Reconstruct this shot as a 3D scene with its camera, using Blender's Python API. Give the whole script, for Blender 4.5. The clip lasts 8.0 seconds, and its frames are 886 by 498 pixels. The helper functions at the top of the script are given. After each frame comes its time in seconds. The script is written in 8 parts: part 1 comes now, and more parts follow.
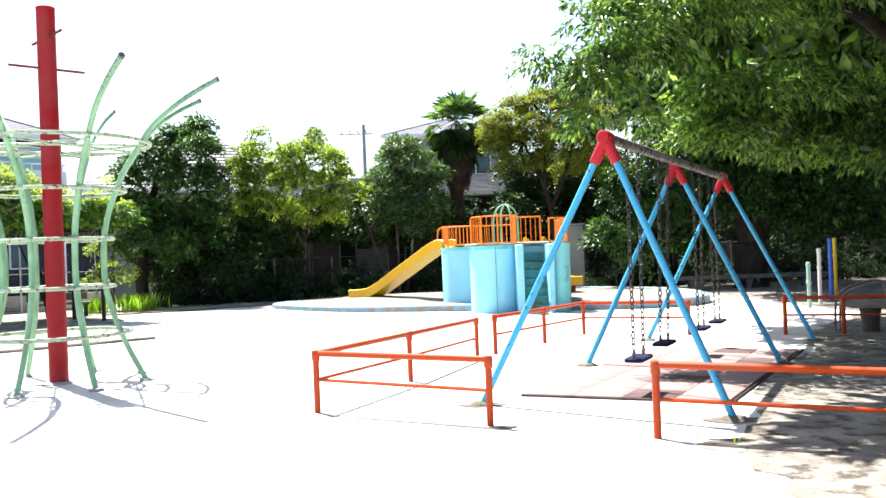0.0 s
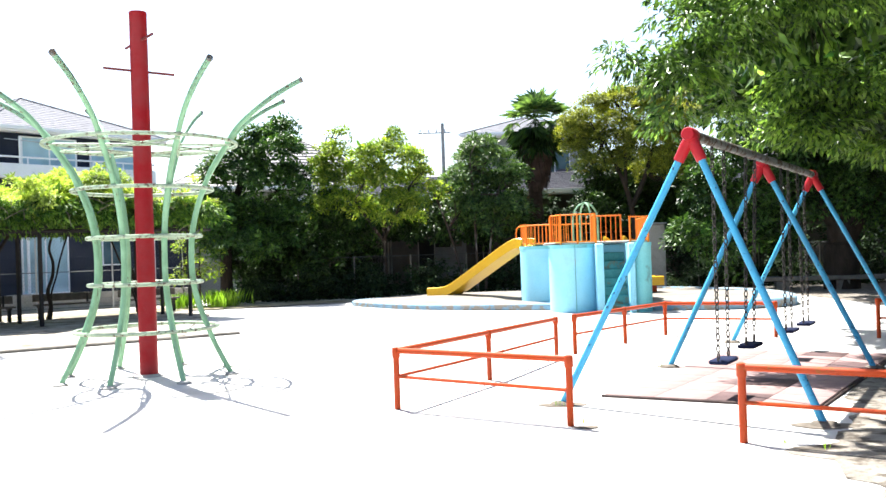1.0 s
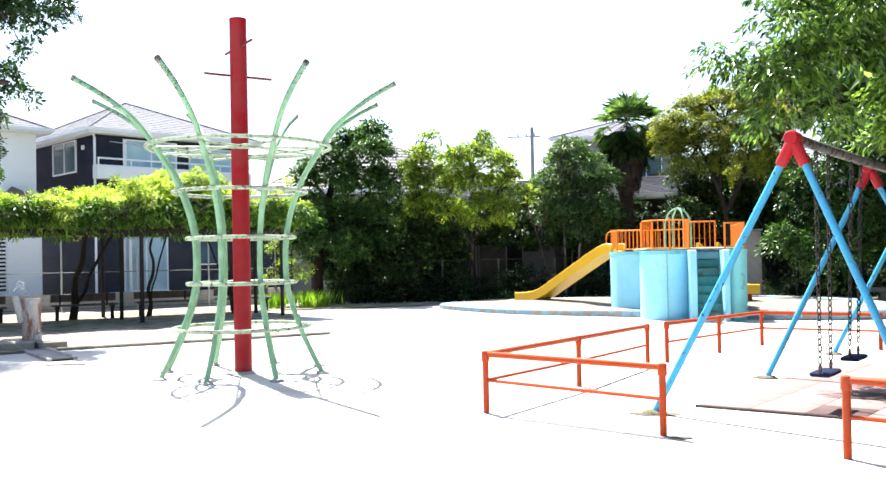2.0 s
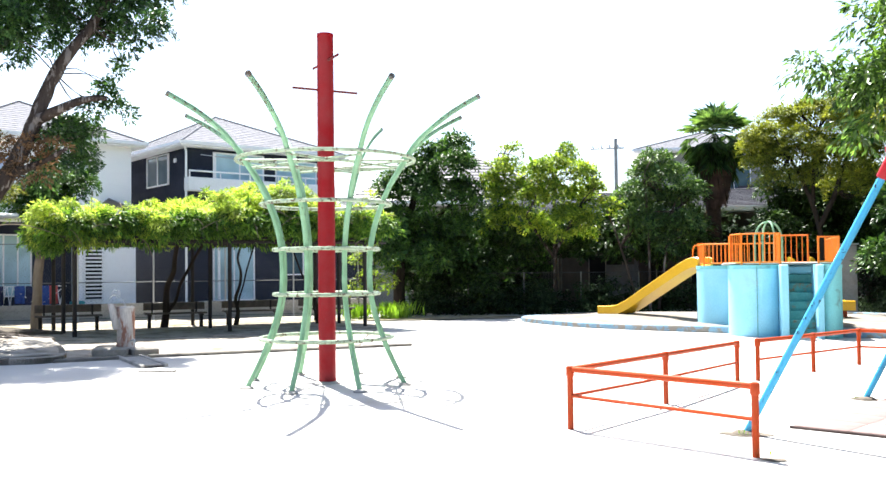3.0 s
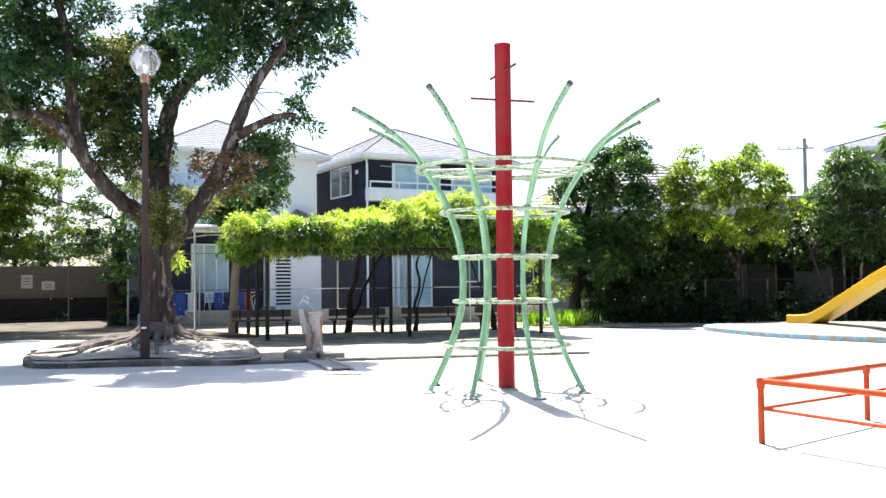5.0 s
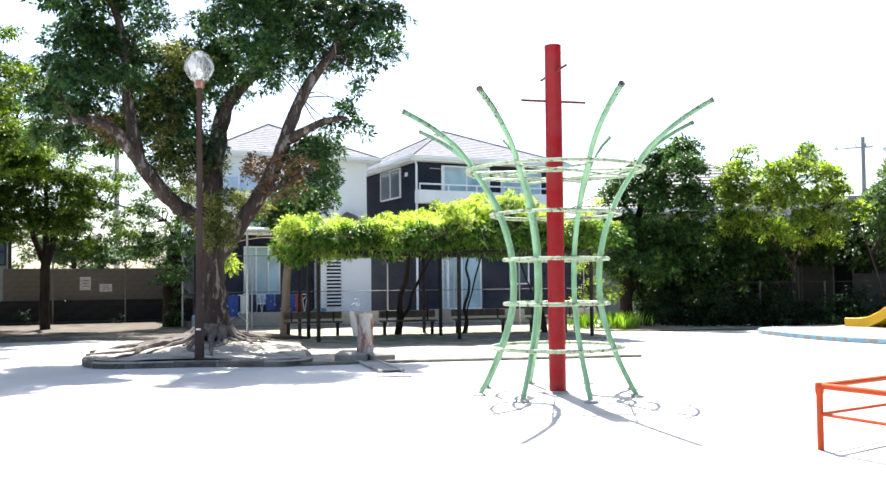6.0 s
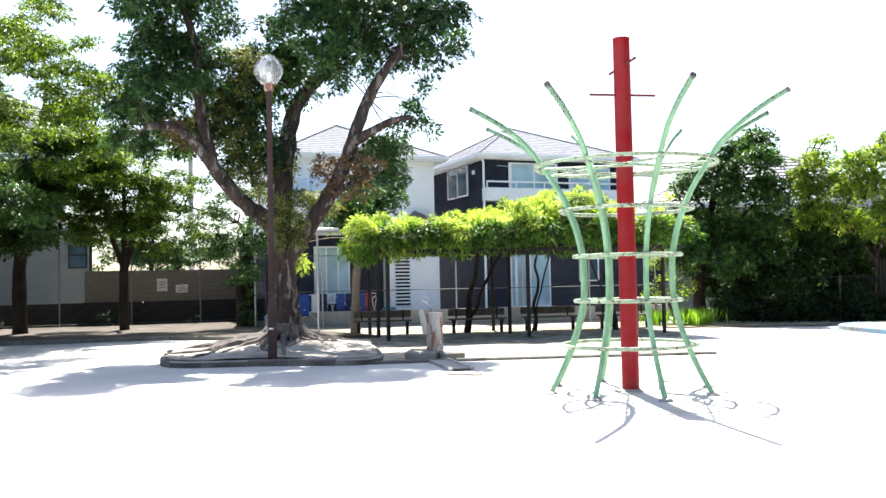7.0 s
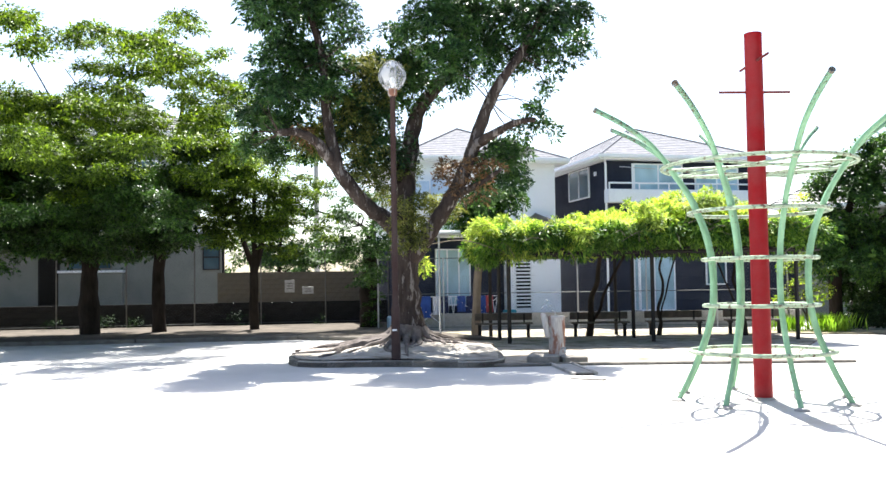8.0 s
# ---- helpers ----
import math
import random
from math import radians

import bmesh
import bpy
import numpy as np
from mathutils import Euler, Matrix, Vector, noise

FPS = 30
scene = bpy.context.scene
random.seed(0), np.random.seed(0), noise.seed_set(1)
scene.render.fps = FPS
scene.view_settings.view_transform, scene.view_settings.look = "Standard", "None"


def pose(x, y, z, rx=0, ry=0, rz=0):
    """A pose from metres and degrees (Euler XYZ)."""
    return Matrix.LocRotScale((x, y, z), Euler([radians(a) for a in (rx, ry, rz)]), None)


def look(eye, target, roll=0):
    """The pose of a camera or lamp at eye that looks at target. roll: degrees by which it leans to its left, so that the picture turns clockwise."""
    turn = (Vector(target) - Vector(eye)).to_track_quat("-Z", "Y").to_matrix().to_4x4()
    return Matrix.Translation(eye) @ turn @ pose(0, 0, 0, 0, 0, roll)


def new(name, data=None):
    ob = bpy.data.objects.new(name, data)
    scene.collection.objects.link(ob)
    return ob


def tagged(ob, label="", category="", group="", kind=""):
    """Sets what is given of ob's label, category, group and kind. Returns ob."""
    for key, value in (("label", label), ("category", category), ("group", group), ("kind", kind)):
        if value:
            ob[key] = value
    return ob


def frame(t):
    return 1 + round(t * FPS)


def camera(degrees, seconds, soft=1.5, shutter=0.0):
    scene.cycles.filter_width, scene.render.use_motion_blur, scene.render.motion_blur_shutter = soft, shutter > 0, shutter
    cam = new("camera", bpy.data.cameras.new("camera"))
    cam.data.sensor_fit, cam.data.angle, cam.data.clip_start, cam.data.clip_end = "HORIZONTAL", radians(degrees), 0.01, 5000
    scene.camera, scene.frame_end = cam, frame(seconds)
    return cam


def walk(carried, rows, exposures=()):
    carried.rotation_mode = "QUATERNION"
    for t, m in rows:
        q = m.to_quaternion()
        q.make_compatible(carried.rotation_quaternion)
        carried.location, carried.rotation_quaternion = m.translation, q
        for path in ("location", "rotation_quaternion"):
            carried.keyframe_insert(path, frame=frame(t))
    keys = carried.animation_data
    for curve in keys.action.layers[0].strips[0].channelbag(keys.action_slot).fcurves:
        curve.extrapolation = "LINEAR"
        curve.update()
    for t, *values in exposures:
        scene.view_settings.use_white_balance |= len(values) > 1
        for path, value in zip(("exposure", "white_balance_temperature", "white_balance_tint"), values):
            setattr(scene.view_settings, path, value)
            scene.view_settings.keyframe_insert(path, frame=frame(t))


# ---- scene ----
cam = camera(52.7, 8.0)
PATH = [
    (0, (-0.586, -0.075, 1.595), (-0.611, 1.925, 1.598), -2.2),
    (0.5, (-0.595, -0.079, 1.599), (-0.705, 1.918, 1.604), -1.9),
    (1, (-0.611, -0.08, 1.594), (-0.809, 1.91, 1.6), -1.9),
    (1.5, (-0.629, -0.083, 1.59), (-0.927, 1.895, 1.599), -1.5),
    (3, (-0.697, -0.046, 1.602), (-1.261, 1.872, 1.651), -0.6),
    (3.5, (-0.704, -0.079, 1.616), (-1.366, 1.807, 1.671), -0.5),
    (4, (-0.72, -0.093, 1.609), (-1.482, 1.756, 1.67), -0.5),
    (4.5, (-0.73, -0.117, 1.607), (-1.586, 1.69, 1.671), -0.5),
    (6, (-0.759, -0.138, 1.616), (-1.776, 1.583, 1.69), -0.6),
    (6.5, (-0.768, -0.147, 1.613), (-1.845, 1.538, 1.683), -0.5),
    (7, (-0.795, -0.115, 1.616), (-1.939, 1.524, 1.688), -1.2),
    (7.5, (-0.825, -0.122, 1.617), (-2.07, 1.441, 1.69), -0.8),
    (8, (-0.841, -0.138, 1.625), (-2.192, 1.334, 1.707), -0.9),
]
EXPOSURE = 2.03
walk(cam, [(t, look(eye, target, roll)) for t, eye, target, roll in PATH], exposures=[(0, EXPOSURE), (8, EXPOSURE)])

# ---- world and sun ----
SUN_ELEVATION, SUN_WAY = radians(62), Vector((-0.619, 0.785, 0))
world = bpy.data.worlds.new("sky")
scene.world = world
world.use_nodes = True
wn = world.node_tree.nodes
sky = wn.new("ShaderNodeTexSky")
sky.sky_type, sky.sun_disc = "NISHITA", False
sky.sun_elevation, sky.sun_rotation = SUN_ELEVATION, math.atan2(SUN_WAY.x, SUN_WAY.y)
sky.air_density, sky.dust_density, sky.ozone_density = 1.0, 1.8, 1.0
world.node_tree.links.new(sky.outputs[0], wn["Background"].inputs[0])
wn["Background"].inputs[1].default_value = 0.084
sun_data = bpy.data.lights.new("sun", "SUN")
sun_data.energy, sun_data.angle, sun_data.color = 5.0, radians(0.53), (1.0, 0.972, 0.93)
sun = new("sun", sun_data)
sun.matrix_world = look(SUN_WAY * 50 * math.cos(SUN_ELEVATION) + Vector((0, 0, 50 * math.sin(SUN_ELEVATION))), (0, 0, 0))


# ---- materials ----
def material(name):
    m = bpy.data.materials.new(name)
    m.use_nodes = True
    return m, m.node_tree.nodes, m.node_tree.links, m.node_tree.nodes["Principled BSDF"]


def noise_tex(n, l, scale, detail=4, rough=0.6, co="Object", stretch=(1, 1, 1)):
    tc, mp, t = n.new("ShaderNodeTexCoord"), n.new("ShaderNodeMapping"), n.new("ShaderNodeTexNoise")
    mp.inputs["Scale"].default_value = stretch
    l.new(tc.outputs[co], mp.inputs[0])
    l.new(mp.outputs[0], t.inputs["Vector"])
    t.inputs["Scale"].default_value, t.inputs["Detail"].default_value, t.inputs["Roughness"].default_value = scale, detail, rough
    return t.outputs["Fac"]


def ramp(n, l, fac, stops):
    r = n.new("ShaderNodeValToRGB")
    el = r.color_ramp.elements
    while len(el) < len(stops):
        el.new(0.5)
    for e, (p, c) in zip(el, stops):
        e.position, e.color = p, (*c, 1) if len(c) == 3 else c
    l.new(fac, r.inputs[0])
    return r.outputs[0]


def mixed(n, l, fac, a, b, mode="MIX"):
    m = n.new("ShaderNodeMix")
    m.data_type, m.blend_type = "RGBA", mode
    for sock, v in ((m.inputs[0], fac), (m.inputs[6], a), (m.inputs[7], b)):
        if isinstance(v, (int, float)):
            sock.default_value = v
        elif isinstance(v, tuple):
            sock.default_value = (*v, 1)
        else:
            l.new(v, sock)
    return m.outputs[2]


def bump(n, l, bsdf, height, strength, distance):
    b = n.new("ShaderNodeBump")
    b.inputs["Strength"].default_value, b.inputs["Distance"].default_value = strength, distance
    l.new(height, b.inputs["Height"])
    l.new(b.outputs[0], bsdf.inputs["Normal"])


def surface(name, a, b, scale=3.0, fine=40.0, rough=0.85, relief=0.3, depth=0.01, metal=0.0, co="Object", stretch=(1, 1, 1), stain=None, stain_at=(0.55, 0.7), stain_scale=1.2):
    """A plain surface with broad colour change, fine grain and relief, and stains where given."""
    m, n, l, p = material(name)
    broad, grain = noise_tex(n, l, scale, 5, 0.6, co, stretch), noise_tex(n, l, fine, 3, 0.6, co, stretch)
    col = ramp(n, l, broad, [(0.3, a), (0.7, b)])
    col = mixed(n, l, 0.35, col, ramp(n, l, grain, [(0.25, (0.62, 0.62, 0.62)), (0.75, (1.25, 1.25, 1.25))]), "MULTIPLY")
    if stain:
        mask = ramp(n, l, noise_tex(n, l, stain_scale, 6, 0.65, co, stretch), [(stain_at[0], (0, 0, 0)), (stain_at[1], (1, 1, 1))])
        col = mixed(n, l, mask, col, stain)
    l.new(col, p.inputs["Base Color"])
    p.inputs["Roughness"].default_value, p.inputs["Metallic"].default_value = rough, metal
    if rough >= 0.85:
        p.inputs["Specular IOR Level"].default_value = 0.1
    bump(n, l, p, grain, relief, depth)
    return m


def paint(name, colour, worn, amount=0.42, rough=0.45, scale=9.0, fade=0.85, stretch=(1, 1, 1)):
    """Old gloss paint on steel: faded in patches, chipped down to rust."""
    m, n, l, p = material(name)
    faded = tuple(min(1, c * fade + 0.02) for c in colour)
    col = ramp(n, l, noise_tex(n, l, 2.5), [(0.35, colour), (0.7, faded)])
    col = mixed(n, l, 0.25, col, ramp(n, l, noise_tex(n, l, 60), [(0.3, (0.7, 0.7, 0.7)), (0.7, (1.2, 1.2, 1.2))]), "MULTIPLY")
    chips = ramp(n, l, noise_tex(n, l, scale, 7, 0.72, "Object", stretch), [(1 - amount, (0, 0, 0)), (1 - amount + 0.05, (1, 1, 1))])
    l.new(mixed(n, l, chips, col, worn), p.inputs["Base Color"])
    rr = n.new("ShaderNodeMapRange")
    rr.inputs["To Min"].default_value, rr.inputs["To Max"].default_value = rough, 0.85
    l.new(chips, rr.inputs[0])
    l.new(rr.outputs[0], p.inputs["Roughness"])
    bump(n, l, p, chips, -0.25, 0.003)
    p.inputs["Specular IOR Level"].default_value = 0.16
    return m


def leaves(name, dark, light, through_light, gloss=0.5, shine=0.3, thin=0.36):
    """Leaf blades: each island its own shade, light shining through them."""
    m, n, l, p = material(name)
    g = n.new("ShaderNodeNewGeometry")
    col = ramp(n, l, g.outputs["Random Per Island"], [(0.0, dark), (0.6, tuple((a + b) / 2 for a, b in zip(dark, light))), (1.0, light)])
    patch = ramp(n, l, noise_tex(n, l, 0.8, 2), [(0.35, (0.6, 0.64, 0.62)), (0.65, (1.28, 1.2, 1.0))])
    col = mixed(n, l, 1.0, col, patch, "MULTIPLY")
    sprig = ramp(n, l, noise_tex(n, l, 4.0, 2), [(0.36, (0.58, 0.6, 0.62)), (0.62, (1.38, 1.33, 1.18))])
    col = mixed(n, l, 1.0, col, sprig, "MULTIPLY")
    l.new(col, p.inputs["Base Color"])
    p.inputs["Roughness"].default_value, p.inputs["Specular IOR Level"].default_value = gloss, shine
    t, mx = n.new("ShaderNodeBsdfTranslucent"), n.new("ShaderNodeMixShader")
    l.new(mixed(n, l, 1.0, col, through_light, "MULTIPLY"), t.inputs[0])
    mx.inputs[0].default_value = thin
    l.new(p.outputs[0], mx.inputs[1])
    l.new(t.outputs[0], mx.inputs[2])
    l.new(mx.outputs[0], n["Material Output"].inputs[0])
    return m


def lined(name, a, b, pitch, axis="Z", rough=0.7, depth=0.02, dirt=0.3):
    """Boards, siding or courses: fine joints at a real pitch along one axis."""
    m, n, l, p = material(name)
    tc, sp, dv, fr = n.new("ShaderNodeTexCoord"), n.new("ShaderNodeSeparateXYZ"), n.new("ShaderNodeMath"), n.new("ShaderNodeMath")
    l.new(tc.outputs["Object"], sp.inputs[0])
    dv.operation, fr.operation = "DIVIDE", "FRACT"
    dv.inputs[1].default_value = pitch
    l.new(sp.outputs[axis], dv.inputs[0])
    l.new(dv.outputs[0], fr.inputs[0])
    groove = ramp(n, l, fr.outputs[0], [(0.0, (0, 0, 0)), (0.07, (1, 1, 1))])
    col = ramp(n, l, noise_tex(n, l, 1.5, 5), [(0.3, a), (0.7, b)])
    col = mixed(n, l, dirt, col, ramp(n, l, noise_tex(n, l, 30), [(0.3, (0.6, 0.6, 0.6)), (0.7, (1.2, 1.2, 1.2))]), "MULTIPLY")
    l.new(col, p.inputs["Base Color"])
    p.inputs["Roughness"].default_value, p.inputs["Specular IOR Level"].default_value = max(rough, 0.85), 0.06
    bump(n, l, p, groove, 0.6, depth)
    return m


def glass_pane(name, tint, rough=0.06):
    m, n, l, p = material(name)
    col = ramp(n, l, noise_tex(n, l, 0.7, 2), [(0.35, tint), (0.65, tuple(c * 1.7 + 0.02 for c in tint))])
    l.new(col, p.inputs["Base Color"])
    p.inputs["Roughness"].default_value = rough
    p.inputs["Specular IOR Level"].default_value = 0.6
    return m


SAND = surface("pale_sand", (0.45, 0.437, 0.415), (0.53, 0.515, 0.488), 0.5, 90, 0.95, 0.5, 0.006, stain=(0.37, 0.345, 0.30), stain_at=(0.56, 0.75), stain_scale=0.35)
BED_SOIL = surface("pale_dry_soil", (0.27, 0.245, 0.21), (0.40, 0.37, 0.325), 1.2, 45, 0.95, 0.8, 0.015, stain=(0.17, 0.145, 0.12), stain_at=(0.52, 0.66), stain_scale=2.2)
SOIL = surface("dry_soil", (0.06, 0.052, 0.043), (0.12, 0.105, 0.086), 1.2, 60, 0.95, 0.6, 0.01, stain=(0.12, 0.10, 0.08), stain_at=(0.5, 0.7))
PIT_SAND = surface("pit_sand", (0.15, 0.137, 0.118), (0.25, 0.23, 0.2), 1.1, 40, 0.95, 0.6, 0.01)
CONCRETE = surface("weathered_concrete", (0.30, 0.29, 0.27), (0.42, 0.40, 0.37), 2.5, 50, 0.9, 0.4, 0.006, stain=(0.16, 0.15, 0.13), stain_at=(0.55, 0.75))
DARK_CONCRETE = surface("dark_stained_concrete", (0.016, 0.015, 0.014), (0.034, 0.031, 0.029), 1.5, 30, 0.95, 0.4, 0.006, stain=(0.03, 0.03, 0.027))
ORANGE = paint("orange_paint", (0.40, 0.046, 0.004), (0.27, 0.085, 0.03), 0.42)
RAIL_ORANGE = paint("bright_orange_paint", (0.78, 0.20, 0.02), (0.45, 0.14, 0.04), 0.3)
BLUE = paint("sky_blue_paint", (0.055, 0.34, 0.57), (0.025, 0.03, 0.045), 0.41, scale=16)
ROD_RED = paint("dark_red_paint", (0.13, 0.012, 0.014), (0.05, 0.03, 0.025), 0.42)
RED = paint("red_paint", (0.26, 0.006, 0.011), (0.25, 0.06, 0.05), 0.32)
CAP_RED = paint("cap_red_paint", (0.38, 0.012, 0.02), (0.2, 0.03, 0.03), 0.36, 0.4)
GREEN = paint("mint_green_paint", (0.175, 0.325, 0.2), (0.12, 0.1, 0.065), 0.385, scale=11, fade=1.45, stretch=(1, 1, 0.5))
GREEN_RING = paint("worn_mint_paint", (0.27, 0.345, 0.245), (0.11, 0.085, 0.06), 0.46, scale=16, fade=1.3)
WORN_END = paint("worn_rib_paint", (0.155, 0.30, 0.195), (0.10, 0.085, 0.06), 0.47, scale=20)
BEAM_GREY = paint("bare_grey_beam", (0.15, 0.16, 0.145), (0.09, 0.065, 0.045), 0.5)
WALL_BLUE = surface("light_blue_plaster", (0.22, 0.56, 0.72), (0.30, 0.63, 0.78), 1.2, 40, 0.75, 0.25, 0.004, stain=(0.24, 0.52, 0.62), stain_at=(0.60, 0.74))
KERB_BLUE = surface("worn_blue_kerb", (0.15, 0.27, 0.37), (0.23, 0.35, 0.44), 3, 30, 0.85, 0.4, 0.005, stain=(0.24, 0.22, 0.19), stain_at=(0.48, 0.55), stain_scale=4)
WALL_TEAL = surface("stained_teal_plaster", (0.14, 0.47, 0.52), (0.2, 0.55, 0.59), 1.6, 40, 0.8, 0.3, 0.004, stain=(0.12, 0.26, 0.26), stain_at=(0.56, 0.68), stain_scale=2.2)
# Earth tone made darker to carry part of the tree shade.
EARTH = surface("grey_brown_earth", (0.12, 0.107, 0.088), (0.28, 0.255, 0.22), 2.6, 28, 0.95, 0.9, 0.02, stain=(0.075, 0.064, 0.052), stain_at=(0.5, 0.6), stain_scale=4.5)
STAIR_GREEN = surface("mossy_teal_plaster", (0.07, 0.25, 0.25), (0.12, 0.35, 0.34), 3, 30, 0.85, 0.4, 0.005, stain=(0.2, 0.16, 0.1), stain_at=(0.55, 0.65), stain_scale=4)
YELLOW = surface("yellow_slide_plastic", (0.70, 0.39, 0.012), (0.75, 0.44, 0.02), 1.5, 30, 0.35, 0.1, 0.002)
CHAIN = surface("dark_chain_steel", (0.014, 0.012, 0.011), (0.03, 0.025, 0.022), 8, 60, 0.8, 0.2, 0.002)
SEAT_BLUE = surface("navy_rubber", (0.006, 0.010, 0.03), (0.012, 0.018, 0.05), 4, 60, 0.85, 0.2, 0.002)
GALV = surface("galvanised_steel", (0.38, 0.39, 0.40), (0.50, 0.51, 0.52), 6, 60, 0.45, 0.15, 0.001, metal=0.7)
MID_WIRE = surface("grey_fence_wire", (0.09, 0.095, 0.095), (0.15, 0.155, 0.155), 6, 60, 0.7, 0.1, 0.001)
DARK_WIRE = surface("dark_fence_wire", (0.04, 0.042, 0.04), (0.08, 0.083, 0.08), 6, 60, 0.8, 0.1, 0.001)
WIRE = surface("dull_fence_wire", (0.30, 0.31, 0.30), (0.42, 0.43, 0.42), 6, 60, 0.7, 0.1, 0.001)
DARK_STEEL = surface("dark_brown_steel", (0.008, 0.007, 0.007), (0.018, 0.015, 0.014), 5, 60, 0.8, 0.2, 0.002)
LAMP_BROWN = paint("brown_lamp_paint", (0.045, 0.025, 0.022), (0.10, 0.045, 0.03), 0.34, 0.75)
BARK = surface("brown_bark", (0.028, 0.021, 0.018), (0.085, 0.066, 0.056), 4, 13, 0.95, 1.0, 0.09, stretch=(1, 1, 0.25), stain=(0.21, 0.185, 0.17), stain_at=(0.55, 0.61), stain_scale=7)
DARK_BARK = surface("dark_bark", (0.018, 0.014, 0.011), (0.045, 0.036, 0.029), 4, 20, 0.95, 1.0, 0.03, stretch=(1, 1, 0.3))
ROOT_BARK = surface("grey_root_bark", (0.075, 0.062, 0.055), (0.20, 0.175, 0.16), 5, 22, 0.95, 0.8, 0.02, stain=(0.06, 0.05, 0.04))
MUD = surface("dark_mud", (0.085, 0.072, 0.058), (0.17, 0.148, 0.122), 9, 40, 0.95, 0.8, 0.015)
STRIP_EARTH = surface("brown_trodden_earth", (0.27, 0.245, 0.205), (0.42, 0.385, 0.33), 1.0, 45, 0.95, 0.7, 0.012, stain=(0.15, 0.125, 0.10), stain_at=(0.48, 0.64), stain_scale=1.6)
DRY_GRASS = surface("dry_grass", (0.19, 0.165, 0.11), (0.33, 0.30, 0.215), 1.6, 45, 0.95, 0.6, 0.01, stain=(0.12, 0.105, 0.05), stain_at=(0.52, 0.65), stain_scale=2.2)
KERB = surface("grey_kerb", (0.11, 0.103, 0.09), (0.21, 0.195, 0.17), 2.5, 40, 0.9, 0.4, 0.006, stain=(0.09, 0.08, 0.07))
PALM_BARK = surface("fibrous_palm_bark", (0.028, 0.02, 0.016), (0.07, 0.048, 0.035), 4, 25, 0.95, 1.0, 0.05, stretch=(1, 1, 2.5))
PALE_BARK = surface("pale_bark", (0.14, 0.115, 0.09), (0.25, 0.21, 0.17), 5, 22, 0.95, 0.8, 0.02, stretch=(1, 1, 0.3))
NAVY_SIDING = lined("navy_siding", (0.024, 0.028, 0.043), (0.036, 0.041, 0.060), 0.45, "Z", 0.6, 0.012)
WHITE_SIDING = lined("white_siding", (0.90, 0.91, 0.93), (0.94, 0.94, 0.95), 0.45, "Z", 0.7, 0.008, 0.08)
PALE_WALL = surface("pale_render", (0.2, 0.21, 0.19), (0.27, 0.275, 0.25), 0.8, 30, 0.9, 0.3, 0.005, stain=(0.23, 0.23, 0.21), stain_at=(0.6, 0.8))
DIM_PANEL = surface("weathered_grey_panel", (0.10, 0.095, 0.1), (0.15, 0.145, 0.15), 1.2, 30, 0.9, 0.3, 0.005, stain=(0.07, 0.065, 0.06))
CREAM_WALL = surface("grey_cream_render", (0.27, 0.27, 0.25), (0.34, 0.335, 0.31), 0.8, 30, 0.9, 0.3, 0.005, stain=(0.20, 0.197, 0.18))
BROWN_WALL = surface("old_brown_plaster", (0.06, 0.047, 0.038), (0.11, 0.088, 0.07), 0.9, 20, 0.9, 0.4, 0.01, stain=(0.07, 0.055, 0.045))
TAN_WALL = surface("tan_block", (0.13, 0.11, 0.083), (0.18, 0.155, 0.12), 1.2, 30, 0.9, 0.4, 0.006)
SLATE = surface("grey_slate_roof", (0.12, 0.122, 0.135), (0.20, 0.202, 0.215), 5.0, 14, 0.85, 0.4, 0.01)
KAWARA = surface("glazed_roof_tile", (0.05, 0.048, 0.056), (0.10, 0.096, 0.108), 2.0, 25, 0.36, 0.3, 0.01)
DULL_TILE = surface("dull_roof_tile", (0.035, 0.031, 0.04), (0.075, 0.068, 0.085), 2.0, 25, 0.75, 0.3, 0.01)
TRIM = surface("white_trim", (0.80, 0.81, 0.83), (0.86, 0.865, 0.875), 2, 40, 0.5, 0.1, 0.002)
GLASS = glass_pane("window_glass", (0.04, 0.075, 0.095))
CURTAIN = glass_pane("curtained_glass", (0.26, 0.37, 0.42), 0.1)
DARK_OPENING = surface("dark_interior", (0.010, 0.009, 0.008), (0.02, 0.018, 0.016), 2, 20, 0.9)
WOOD_GREY = surface("weathered_wood", (0.17, 0.14, 0.11), (0.28, 0.24, 0.20), 5, 40, 0.85, 0.5, 0.004, stretch=(1, 1, 6))
BENCH_WOOD = surface("dark_bench_wood", (0.05, 0.042, 0.035), (0.10, 0.085, 0.07), 5, 40, 0.8, 0.5, 0.004)
STUMP = surface("faux_log_concrete", (0.33, 0.305, 0.28), (0.54, 0.52, 0.49), 5, 40, 0.9, 0.6, 0.01, stretch=(1, 1, 0.3), stain=(0.24, 0.12, 0.085), stain_at=(0.54, 0.62), stain_scale=4)
MAT_PINK = surface("faded_pink_rubber", (0.21, 0.142, 0.135), (0.28, 0.2, 0.19), 3, 80, 0.9, 0.5, 0.004)
RUBBER_EDGE = surface("dark_rubber_edge", (0.05, 0.038, 0.035), (0.10, 0.075, 0.07), 5, 60, 0.9, 0.5, 0.004)
MAT_DARK = surface("dark_red_rubber", (0.075, 0.05, 0.05), (0.12, 0.08, 0.078), 3, 80, 0.9, 0.5, 0.004)
WHITE_PAINT = paint("white_painted_pipe", (0.66, 0.62, 0.62), (0.3, 0.2, 0.15), 0.35)
